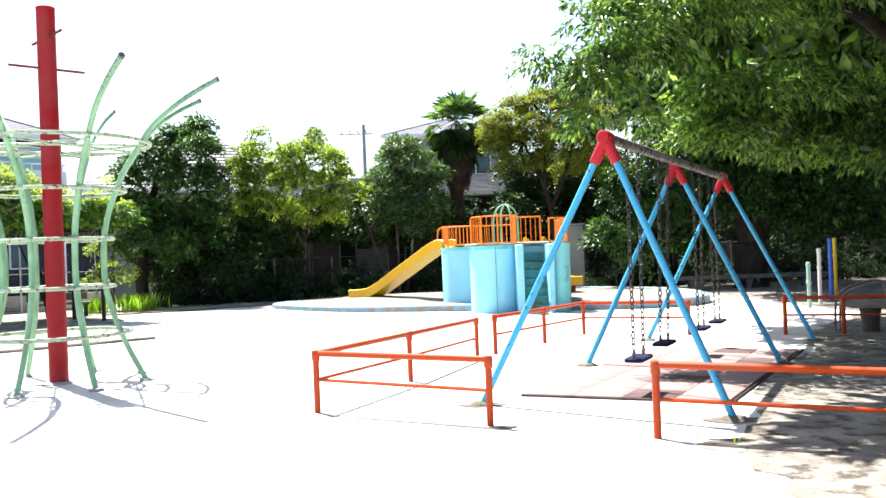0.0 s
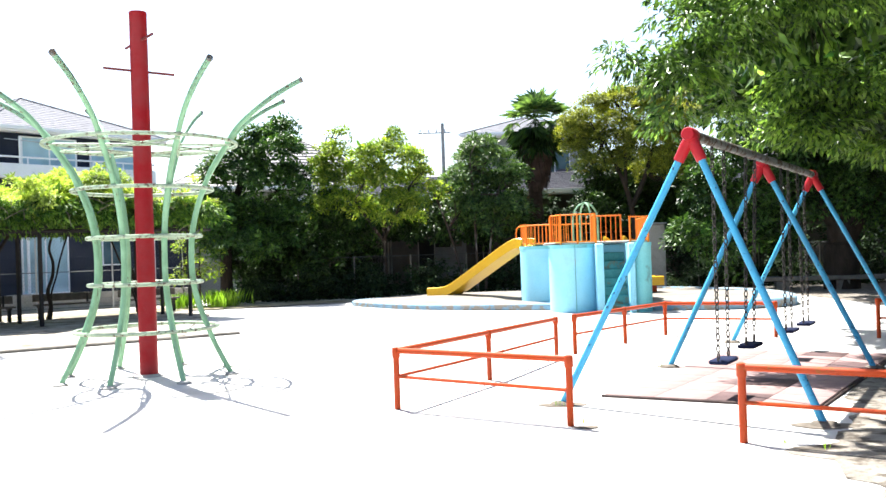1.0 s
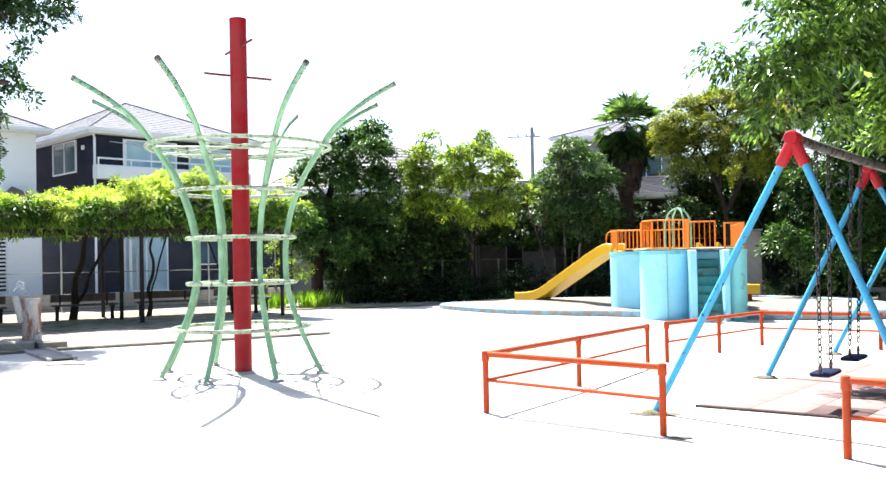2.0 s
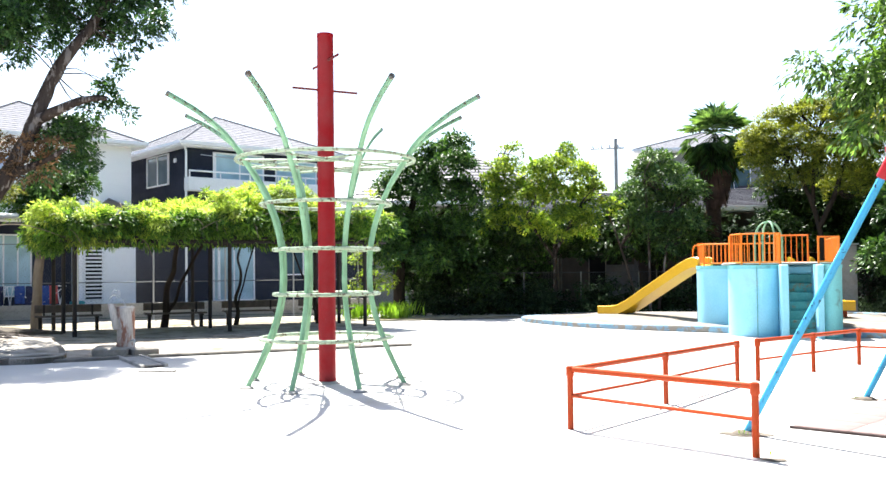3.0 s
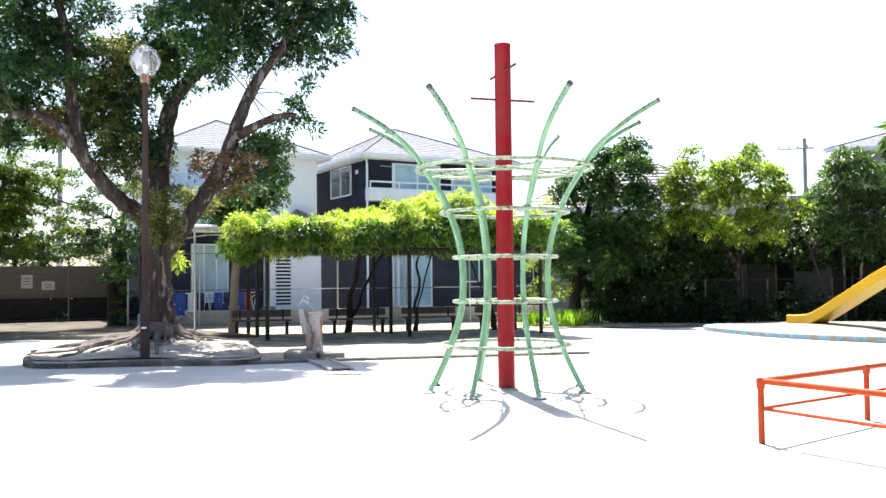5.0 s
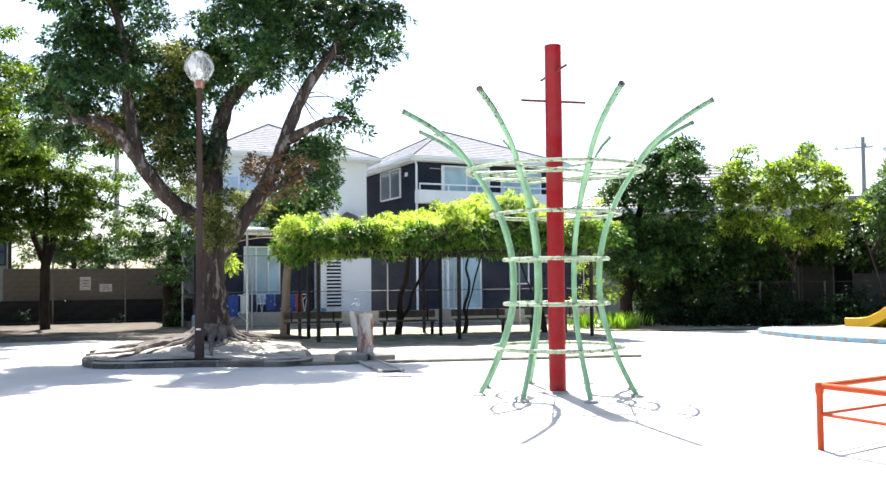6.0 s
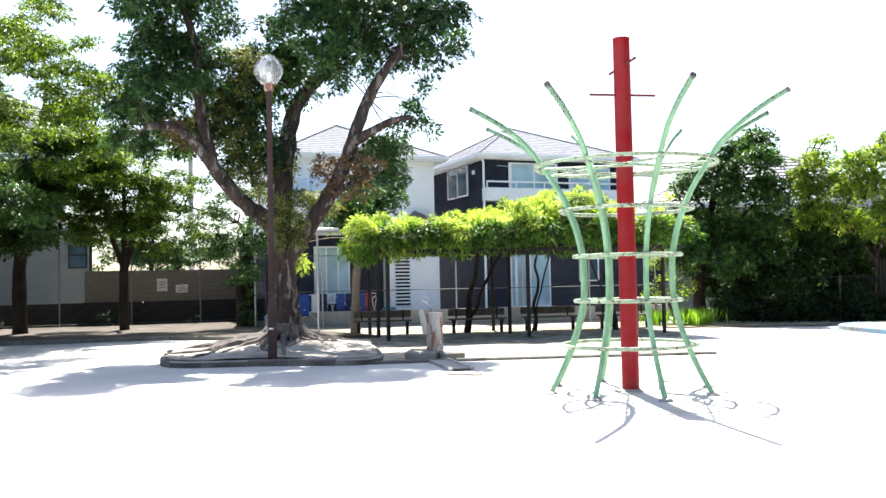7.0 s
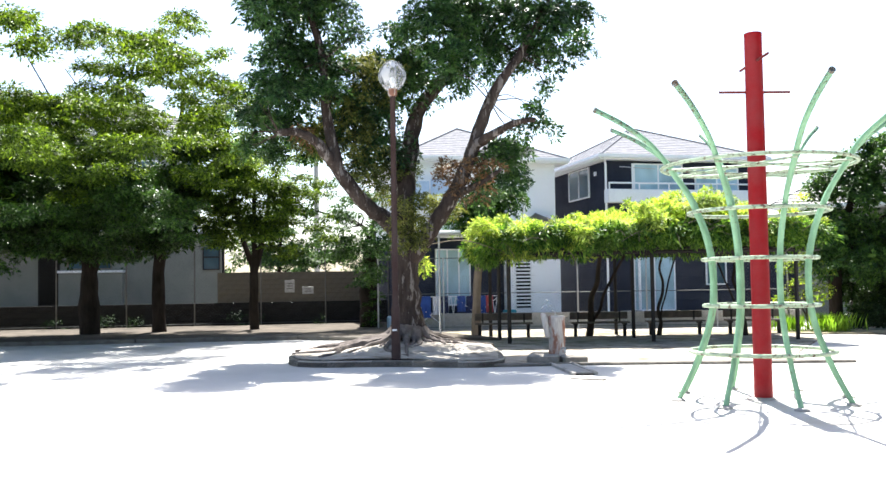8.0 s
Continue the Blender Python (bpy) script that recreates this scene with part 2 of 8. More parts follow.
PIPE_GREEN = paint("dull_green_pipe", (0.28, 0.42, 0.36), (0.2, 0.15, 0.1), 0.35)
PIPE_BLUE = paint("blue_pipe", (0.05, 0.13, 0.55), (0.1, 0.1, 0.12), 0.3)
PIPE_YELLOW = paint("yellow_pipe", (0.62, 0.42, 0.03), (0.3, 0.2, 0.08), 0.33)
CAMPHOR_LEAF = leaves("camphor_leaf", (0.010, 0.038, 0.018), (0.085, 0.18, 0.058), (0.95, 1.05, 0.6), 0.36, 0.26, 0.26)
# Darker copy of the wisteria leaf, with the canopy's underside shade in it.
SHADED_VINE_LEAF = leaves("shaded_wisteria_leaf", (0.02, 0.075, 0.018), (0.21, 0.37, 0.075), (1.0, 1.1, 0.5), 0.42, 0.18, 0.4)
OLIVE_LEAF = leaves("olive_leaf", (0.06, 0.08, 0.03), (0.26, 0.29, 0.11), (1.0, 1.0, 0.5), 0.45, 0.14, 0.5)
RUST_LEAF = leaves("reddish_leaf", (0.09, 0.06, 0.035), (0.32, 0.19, 0.12), (1.0, 0.85, 0.6))
NEAR_LEAF = leaves("cherry_leaf", (0.01, 0.042, 0.016), (0.25, 0.44, 0.12), (1.1, 1.1, 0.58), 0.3, 0.34, 0.5)
ELM_LEAF = leaves("elm_leaf", (0.01, 0.032, 0.008), (0.17, 0.29, 0.042), (1.2, 1.1, 0.42), 0.4, 0.14, 0.44)
# Brighter wisteria copy, with sunlight put into the leaf colour.
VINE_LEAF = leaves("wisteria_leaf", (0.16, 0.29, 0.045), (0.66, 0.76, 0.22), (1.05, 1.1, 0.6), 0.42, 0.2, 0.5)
DARK_LEAF = leaves("dark_evergreen_leaf", (0.008, 0.034, 0.013), (0.11, 0.22, 0.06), (0.95, 1.05, 0.56), 0.38, 0.2, 0.34)
LIME_LEAF = leaves("lime_leaf", (0.065, 0.155, 0.025), (0.48, 0.58, 0.12), (1.0, 1.1, 0.48), 0.45, 0.16, 0.52)
GOLD_LEAF = leaves("gold_green_leaf", (0.11, 0.15, 0.03), (0.40, 0.45, 0.1), (1.0, 1.0, 0.45), 0.45, 0.16, 0.48)
SOFT_LEAF = leaves("soft_green_leaf", (0.022, 0.065, 0.028), (0.18, 0.30, 0.115), (1.0, 1.05, 0.58), 0.38, 0.22, 0.42)
GRASS_LEAF = leaves("bright_iris_leaf", (0.14, 0.28, 0.027), (0.30, 0.50, 0.078), (1.0, 1.1, 0.375))
# Evergreen tone; under the elms it puts their own shade into the leaf colour.
UNDER_LEAF = leaves("evergreen_and_shade_leaf", (0.011, 0.033, 0.014), (0.075, 0.14, 0.04), (0.9, 1.0, 0.5), 0.4, 0.16, 0.28)
IVY_LEAF = leaves("ivy_leaf", (0.014, 0.031, 0.019), (0.045, 0.075, 0.038), (0.9, 1.0, 0.625), 0.6, 0.05, 0.15)


# ---- builders ----
class Mesh:
    """Gathers vertices and faces of one part."""

    def __init__(self):
        self.v, self.f = [], []

    def add(self, verts, faces):
        k = len(self.v)
        self.v += [tuple(p) for p in verts]
        self.f += [tuple(k + i for i in f) for f in faces]
        return self

    def box(self, centre, size, yaw=0.0, bevel=0.0, m=None):
        """A box with chamfered upright and level edges where bevel is given."""
        x, y, z = (s / 2 for s in size)
        if bevel <= 0:
            vs = [(sx * x, sy * y, sz * z) for sz in (-1, 1) for sx, sy in ((-1, -1), (1, -1), (1, 1), (-1, 1))]
            fs = [(3, 2, 1, 0), (4, 5, 6, 7), (0, 1, 5, 4), (1, 2, 6, 5), (2, 3, 7, 6), (3, 0, 4, 7)]
        else:
            b, vs, fs = min(bevel, x * 0.9, y * 0.9, z * 0.9), [], []
            for h, k in ((-z, b), (-z + b, 0), (z - b, 0), (z, b)):
                a, c = x - k, y - k
                vs += [(-a, -c + b, h), (-a + b, -c, h), (a - b, -c, h), (a, -c + b, h), (a, c - b, h), (a - b, c, h), (-a + b, c, h), (-a, c - b, h)]
            fs = [tuple(range(7, -1, -1)), tuple(range(24, 32))]
            fs += [(r * 8 + i, r * 8 + (i + 1) % 8, r * 8 + 8 + (i + 1) % 8, r * 8 + 8 + i) for r in range(3) for i in range(8)]
        m = m or Matrix.Translation(centre) @ Matrix.Rotation(yaw, 4, "Z")
        return self.add([m @ Vector(p) for p in vs], fs)

    def tube(self, points, radii, n=10, closed=False, caps=True):
        """A round bar through points; radii: one, or one for each point."""
        pts = [Vector(p) for p in points]
        count = len(pts)
        rs = radii if isinstance(radii, (list, tuple)) else [radii] * count
        up, rings = None, []
        for i, p in enumerate(pts):
            a, b = (pts[i - 1], pts[(i + 1) % count]) if closed else (pts[max(0, i - 1)], pts[min(count - 1, i + 1)])
            d = (b - a).normalized()
            if up is None:
                up = d.orthogonal().normalized()
            up = (up - d * up.dot(d)).normalized()
            side = d.cross(up)
            rings.append([p + (up * math.cos(t) + side * math.sin(t)) * rs[i] for t in (2 * math.pi * k / n for k in range(n))])
        fs = []
        for i in range(count if closed else count - 1):
            j = (i + 1) % count
            fs += [(i * n + k, i * n + (k + 1) % n, j * n + (k + 1) % n, j * n + k) for k in range(n)]
        if caps and not closed:
            fs += [tuple(range(n - 1, -1, -1)), tuple((count - 1) * n + k for k in range(n))]
        return self.add([p for r in rings for p in r], fs)

    def lathe(self, centre, profile, n=24, m=None):
        """Turned about the upright axis; profile: (radius, height) from below up."""
        vs = [(r * math.cos(2 * math.pi * k / n), r * math.sin(2 * math.pi * k / n), h) for r, h in profile for k in range(n)]
        fs = [(i * n + k, i * n + (k + 1) % n, (i + 1) * n + (k + 1) % n, (i + 1) * n + k) for i in range(len(profile) - 1) for k in range(n)]
        fs += [tuple(range(n - 1, -1, -1)), tuple((len(profile) - 1) * n + k for k in range(n))]
        m = m or Matrix.Translation(centre)
        return self.add([m @ Vector(p) for p in vs], fs)

    def prism(self, outline, z0, z1):
        """An upright block on a level outline (counter-clockwise)."""
        n = len(outline)
        lo, hi = (z0, z1)
        vs = [(x, y, lo) for x, y in outline] + [(x, y, hi) for x, y in outline]
        fs = [tuple(range(n - 1, -1, -1)), tuple(range(n, 2 * n))] + [(i, (i + 1) % n, n + (i + 1) % n, n + i) for i in range(n)]
        return self.add(vs, fs)

    def data(self, name, mat, smooth=True):
        me = bpy.data.meshes.new(name)
        me.from_pydata(self.v, [], self.f)
        me.validate()
        me.materials.append(mat)
        if smooth:
            me.shade_smooth()
            me.set_sharp_from_angle(angle=radians(38))
        me.update()
        return me


def part(name, mesh, mat, parent=None, label="", smooth=True):
    """Links a gathered mesh as one object, under a thing where one is given."""
    ob = new(name, mesh.data(name, mat, smooth))
    if parent is not None:
        ob.parent = parent
        ob.matrix_parent_inverse = parent.matrix_basis.inverted()
    return tagged(ob, label)


def thing(name, place, label, category, group="", kind=""):
    ob = new(name)
    ob.location = place
    ob.empty_display_size = 0.2
    return tagged(ob, label, category, group, kind)


def setting(name, mesh, mat, label="", smooth=True):
    return tagged(part(name, mesh, mat, smooth=smooth), label, kind="structure")


def curve_points(points, steps=6, closed=False):
    """A smooth line through points (Catmull-Rom)."""
    pts, out = [Vector(p) for p in points], []
    n = len(pts)
    for i in range(n if closed else n - 1):
        if closed:
            a, b, c, d = pts[i - 1], pts[i], pts[(i + 1) % n], pts[(i + 2) % n]
        else:
            a, b, c, d = pts[max(0, i - 1)], pts[i], pts[i + 1], pts[min(n - 1, i + 2)]
        for k in range(steps):
            t = k / steps
            out.append(0.5 * ((2 * b) + (c - a) * t + (2 * a - 5 * b + 4 * c - d) * t * t + (3 * b - a - 3 * c + d) * t ** 3))
    return out if closed else out + [pts[-1]]


def leaf_cloud(clumps, length, density, seed, droop=0.25, width=0.45, shell=0.45, flat=0.8):
    """Leaf blades in uneven bunches round the clumps (x, y, z, radius, fullness): folded blades of two triangles each."""
    rng = np.random.default_rng(seed)
    centres, sways = [], []
    for x, y, z, r, full in clumps:
        bunches = max(4, int(20 * (0.4 + 0.6 * full) * max(r, 0.35) ** 1.5))
        d = rng.normal(size=(bunches, 3))
        d /= np.linalg.norm(d, axis=1)[:, None]
        rad = r * (shell + (1.08 - shell) * rng.random((bunches, 1)) ** 0.6)
        c = np.array([x, y, z]) + d * rad * np.array([1, 1, flat])
        per = max(6, int(density * full * r * r / bunches))
        spread = 0.085 * r + 0.085
        pts = np.repeat(c, per, axis=0) + rng.normal(size=(bunches * per, 3)) * spread * np.array([1, 1, 0.55])
        centres.append(pts)
        sways.append(np.repeat(rng.normal(0, 0.4, (bunches, 2)), per, axis=0))
    p = np.concatenate(centres)
    n = len(p)
    sway = np.concatenate(sways)
    yaw, tilt = rng.random(n) * 2 * np.pi, rng.normal(-droop, 0.35, n) + sway[:, 0]
    size = length * (0.6 + 0.7 * rng.random(n))
    ahead = np.stack([np.cos(yaw) * np.cos(tilt), np.sin(yaw) * np.cos(tilt), np.sin(tilt)], 1)
    roll = rng.normal(0, 0.45, n) + sway[:, 1]
    side0 = np.stack([-np.sin(yaw), np.cos(yaw), np.zeros(n)], 1)
    up0 = np.cross(ahead, side0)
    side = side0 * np.cos(roll)[:, None] + up0 * np.sin(roll)[:, None]
    up = np.cross(ahead, side)
    a, b, c2 = size[:, None], width * size[:, None] / 2, 0.10 * size[:, None]
    v = np.stack([p, p + ahead * a * 0.45 + side * b - up * c2, p + ahead * a, p + ahead * a * 0.45 - side * b - up * c2], 1).reshape(-1, 3)
    return v


def spray_cloud(clumps, length, seed, pad=0.3, cover=0.9, droop=0.3, width=0.45, lift=0.35, flat=0.85, core=1.0, lean=0.7):
    """Leaf blades in flat sprays over the outside of the clumps (x, y, z, radius, fullness), with gaps between sprays and coarser leaves within."""
    rng = np.random.default_rng(seed)
    mids, outs, discs, inner = [], [], [], []
    for x, y, z, r, full in clumps:
        n = max(4, int(5.5 * full * (r / pad) ** 2) + 2)
        d = rng.normal(size=(n, 3))
        d[:, 2] += lift
        d /= np.linalg.norm(d, axis=1)[:, None]
        mids.append(np.array([x, y, z]) + d * (r * (0.4 + 0.66 * rng.random((n, 1)) ** 0.7)) * np.array([1, 1, flat]))
        outs.append(d)
        discs.append(pad * (0.5 + 0.85 * rng.random(n)))
        k = int(core * full * 46 * r * r / length ** 0.5)
        if k:
            inner.append(np.array([x, y, z]) + rng.normal(size=(k, 3)) * 0.3 * r)
    mids, outs, discs = np.concatenate(mids), np.concatenate(outs), np.concatenate(discs)
    per = np.maximum(5, (cover * math.pi * discs ** 2 / (0.5 * width * length ** 2)).astype(int))
    tilt = outs * lean + np.array([0, 0, 1.0]) + rng.normal(0, 0.12 + 0.25 * lean, outs.shape)
    tilt /= np.linalg.norm(tilt, axis=1)[:, None]
    c, d, nn, pr = (np.repeat(q, per, axis=0) for q in (mids, outs, tilt, discs))
    n = len(c)
    e1 = np.cross(nn, np.array([0.31, 0.95, 0.05]))
    e1 /= np.linalg.norm(e1, axis=1)[:, None]
    e2 = np.cross(nn, e1)
    a, rho = rng.random((n, 1)) * 2 * np.pi, np.sqrt(rng.random((n, 1)))
    way = e1 * np.cos(a) + e2 * np.sin(a)
    p = c + way * rho * pr[:, None] + nn * rng.normal(0, 0.14, (n, 1)) * pr[:, None]
    p[:, 2] -= 0.4 * (rho[:, 0] ** 2) * pr
    ahead = way * 0.8 + d * 0.4 + rng.normal(0, 0.45, (n, 3)) - np.array([0, 0, droop])
    size = length * (0.6 + 0.75 * rng.random(n))
    if inner:
        q = np.concatenate(inner)
        p, k = np.concatenate([p, q]), len(q)
        ahead = np.concatenate([ahead, rng.normal(size=(k, 3))])
        nn = np.concatenate([nn, rng.normal(size=(k, 3))])
        size = np.concatenate([size, length * (1.6 + 1.2 * rng.random(k))])
    ahead /= np.linalg.norm(ahead, axis=1)[:, None]
    side = np.cross(ahead, nn + rng.normal(0, 0.35, nn.shape))
    side /= np.linalg.norm(side, axis=1)[:, None] + 1e-6
    up = np.cross(side, ahead)
    a, b, fold = size[:, None], width * size[:, None] / 2, 0.1 * size[:, None]
    return np.stack([p, p + ahead * a * 0.45 + side * b + up * fold, p + ahead * a, p + ahead * a * 0.45 - side * b + up * fold], 1).reshape(-1, 3)


def leaf_mesh(name, verts, mat):
    n = len(verts) // 4
    me = bpy.data.meshes.new(name)
    me.vertices.add(4 * n)
    me.vertices.foreach_set("co", np.ascontiguousarray(verts, dtype=np.float32).ravel())
    idx = np.arange(n)[:, None] * 4
    tris = np.concatenate([idx + np.array([0, 1, 2]), idx + np.array([0, 2, 3])], 1).reshape(-1)
    me.loops.add(len(tris))
    me.loops.foreach_set("vertex_index", tris.astype(np.int32))
    me.polygons.add(len(tris) // 3)
    me.polygons.foreach_set("loop_start", np.arange(0, len(tris), 3, dtype=np.int32))
    me.update(calc_edges=True)
    me.materials.append(mat)
    return me


def leafy(name, parent, verts, mat, label=""):
    ob = new(name, leaf_mesh(name, verts, mat))
    if parent is not None:
        ob.parent = parent
        ob.matrix_parent_inverse = parent.matrix_basis.inverted()
    return tagged(ob, label)


def limb_mesh(limbs, seed, n=10, rough=0.05):
    rnd, m = random.Random(seed), Mesh()
    for pts, r0, r1 in limbs:
        line = curve_points(pts, 5)
        k = len(line) - 1
        line = [p + Vector([rnd.gauss(0, rough * r0) for _ in range(3)]) for p in line]
        m.tube(line, [(r0 + (r1 - r0) * (i / k)) * (1 + rnd.gauss(0, 0.05)) for i in range(k + 1)], n)
    return m


def twigs(limbs, clumps, seed, r=0.02):
    """Thin branches from the limbs out to the clumps."""
    rnd, m = random.Random(seed), Mesh()
    joints = [Vector(p) for pts, _, _ in limbs for p in pts[1:]]
    for x, y, z, rad, full in clumps:
        c = Vector((x, y, z))
        j = min(joints, key=lambda q: (q - c).length)
        if (j - c).length > 1.6:
            continue
        for _ in range(2):
            end = c + Vector([rnd.uniform(-0.7, 0.7) * rad for _ in range(3)])
            mid = (j + end) / 2 + Vector([rnd.gauss(0, 0.12) for _ in range(3)])
            m.tube(curve_points([j, mid, end], 3), [r * 1.6] * 3 + [r] * 3 + [r * 0.4], 5)
    return m


def tree(name, limbs, clumps, bark, leaf, label, length, seed, droop=0.3, category="tree", group="", flat=0.85, twig=0.02, width=0.45, pad=0.3, cover=0.9, lift=0.35, core=1.0, lean=0.7, shade=()):
    """Trunk, twigs and crown; shade: mostly unseen outer boughs in coarser leaves, blocking light."""
    base = limbs[0][0][0]
    t = thing(name, (base[0], base[1], base[2] - 0.05), label, category, group)
    part("trunk", limb_mesh(limbs, seed), bark, t)
    tagged(part("twigwork", twigs(limbs, clumps, seed + 1, twig), bark, t), kind="stuff")
    crown = [spray_cloud(clumps, length, seed + 2, pad, cover, droop, width, lift, flat, core, lean)]
    if shade:
        crown.append(leaf_cloud(shade, length * 4, 600, seed + 3, droop, width, 0.2))
    leafy("crown", t, np.concatenate(crown), leaf)
    return t


# ---- the setting ----
def offset_outline(pts, d):
    """An outline moved inwards by d (counter-clockwise points)."""
    out, n = [], len(pts)
    for i in range(n):
        a, b, c = Vector(pts[i - 1]), Vector(pts[i]), Vector(pts[(i + 1) % n])
        e = ((b - a).normalized() + (c - b).normalized()).normalized()
        out.append((b.x - e.y * d, b.y + e.x * d))
    return out


def kerb_ring(outline, width, tops, z0=-0.1, bevel=0.02):
    """A closed kerb on an outline; tops gives the height at each point."""
    inner, n, m = offset_outline(outline, width), len(outline), Mesh()
    a1, a2 = offset_outline(outline, bevel), offset_outline(outline, width - bevel)
    rows = [[(x, y, z0) for x, y in outline], [(x, y, h - bevel) for (x, y), h in zip(outline, tops)], [(x, y, h) for (x, y), h in zip(a1, tops)],
            [(x, y, h) for (x, y), h in zip(a2, tops)], [(x, y, h - bevel) for (x, y), h in zip(inner, tops)], [(x, y, z0) for x, y in inner]]
    faces = [(r * n + i, r * n + (i + 1) % n, (r + 1) * n + (i + 1) % n, (r + 1) * n + i) for r in range(5) for i in range(n)]
    return m.add([p for r in rows for p in r], faces)


def cap(outline, heights):
    """A surface closing an outline, fanned from its middle."""
    n = len(outline)
    cx, cy, cz = sum(p[0] for p in outline) / n, sum(p[1] for p in outline) / n, sum(heights) / n
    vs, fs, steps = [], [], 5
    for k in range(steps):
        s = 1 - k / steps
        vs += [(cx + (x - cx) * s, cy + (y - cy) * s, cz + (h - cz) * s) for (x, y), h in zip(outline, heights)]
    vs.append((cx, cy, cz))
    for k in range(steps - 1):
        fs += [(k * n + i, k * n + (i + 1) % n, (k + 1) * n + (i + 1) % n, (k + 1) * n + i) for i in range(n)]
    fs += [((steps - 1) * n + i, (steps - 1) * n + (i + 1) % n, steps * n) for i in range(n)]
    return Mesh().add(vs, fs)


# One ground sheet out to the horizon.
ground = Mesh()
edges = [-600, -200, -80, -40, -20, -10, 0, 10, 20, 40, 80, 200, 600]
ground.add([(x, y, 0) for y in edges for x in edges], [(j * 13 + i, j * 13 + i + 1, j * 13 + 14 + i, j * 13 + 13 + i) for j in range(12) for i in range(12)])
setting("ground", ground, SAND, "pale trodden sand of the playground", smooth=False)

# The raised bed of the large tree.
BED = [(p.x, p.y) for p in curve_points([(-15.6, 11.45, 0), (-13.9, 12.5, 0), (-12.15, 13.6, 0), (-13.4, 15.4, 0), (-15.9, 17.6, 0), (-18.4, 17.4, 0), (-19.2, 15.6, 0), (-17.6, 13.0, 0)], 5, True)]
bed_kerb = kerb_ring(BED, 0.22, [0.125] * len(BED))
kerb_setting = setting("tree_bed_kerb", bed_kerb, BED_SOIL, "low stained concrete kerb round the tree bed")
kerb_in, kr = offset_outline(BED, 0.16), random.Random(31)
for k in range(0, len(BED), 2):
    o = [BED[k], BED[(k + 1) % len(BED)], BED[(k + 2) % len(BED)]]
    n = [kerb_in[k], kerb_in[(k + 1) % len(BED)], kerb_in[(k + 2) % len(BED)]]
    trim = 0.012
    for line in (o, n):
        line[0] = (line[0][0] + (line[1][0] - line[0][0]) * trim * 2, line[0][1] + (line[1][1] - line[0][1]) * trim * 2)
        line[2] = (line[2][0] + (line[1][0] - line[2][0]) * trim * 2, line[2][1] + (line[1][1] - line[2][1]) * trim * 2)
    top, b = 0.14 + kr.uniform(-0.02, 0.012), 0.022
    lower = o + n[::-1]
    mid = (sum(p[0] for p in lower) / 6, sum(p[1] for p in lower) / 6)
    shrunk = [(x + (mid[0] - x) * 0.05, y + (mid[1] - y) * 0.05) for x, y in lower]
    shrunk = [(a[0] * 0.85 + c[0] * 0.15, a[1] * 0.85 + c[1] * 0.15) for a, c in zip(shrunk, shrunk[::-1])]
    m = Mesh().add([(x, y, -0.08) for x, y in lower] + [(x, y, top - b) for x, y in lower] + [(x, y, top) for x, y in shrunk],
                   [(r * 6 + i, r * 6 + (i + 1) % 6, r * 6 + 6 + (i + 1) % 6, r * 6 + 6 + i) for r in range(2) for i in range(6)] + [(12, 13, 16, 17), (13, 14, 15, 16)])
    part("kerb_stone", m, KERB, kerb_setting, smooth=False)
bed_in = offset_outline(BED, 0.14)
bed_soil = Mesh()
bed_soil.v, bed_soil.f = cap(bed_in, [0.13] * len(bed_in)).v, cap(bed_in, [0.13] * len(bed_in)).f
bed_soil.v = [(x, y, z + 0.26 * math.exp(-((x + 15.7) ** 2 + (y - 14.8) ** 2) / 3.6) + 0.03 * noise.noise((x * 2.1, y * 2.1, 0))) for x, y, z in bed_soil.v]
setting("tree_bed_soil", bed_soil, BED_SOIL, "dry trodden soil in the raised tree bed")

# The paved strip under the pergola, with its kerb edge towards the sand.
strip = Mesh().prism([(-12.2, 13.75), (-11.0, 14.9), (-8.6, 16.9), (-7.9, 18.0), (-8.7, 20.4), (-9.8, 24.6), (-13.6, 30.2), (-24.0, 22.6), (-16.4, 17.9), (-13.7, 15.6)], -0.1, 0.035)
setting("pergola_floor", strip, STRIP_EARTH, "trodden brown earth under the pergola", smooth=False)
edge = Mesh()
for a, b in (((-12.15, 13.62), (-11.0, 14.8)), ((-10.98, 14.83), (-8.3, 17.0)), ((-8.28, 17.03), (-6.8, 18.25))):
    d = Vector((b[0] - a[0], b[1] - a[1], 0))
    edge.box(((a[0] + b[0]) / 2, (a[1] + b[1]) / 2, 0.0), (d.length - 0.01, 0.12, 0.12), math.atan2(d.y, d.x), 0.015)
setting("strip_kerb", edge, KERB, "sunken concrete edging between sand and pergola")

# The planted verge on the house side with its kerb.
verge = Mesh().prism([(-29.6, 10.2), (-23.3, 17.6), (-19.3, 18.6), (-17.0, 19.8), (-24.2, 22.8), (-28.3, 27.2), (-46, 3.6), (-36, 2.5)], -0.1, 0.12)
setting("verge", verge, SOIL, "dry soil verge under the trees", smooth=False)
vk = Mesh()
for a, b in (((-36.0, 2.6), (-29.7, 10.0)), ((-29.68, 10.03), (-26.5, 13.75)), ((-26.48, 13.78), (-23.3, 17.5)), ((-23.25, 17.5), (-19.4, 18.5))):
    d = Vector((b[0] - a[0], b[1] - a[1], 0))
    vk.box(((a[0] + b[0]) / 2, (a[1] + b[1]) / 2, 0.0), (d.length - 0.01, 0.15, 0.26), math.atan2(d.y, d.x), 0.02)
setting("verge_kerb", vk, KERB, "stained concrete kerb along the verge")

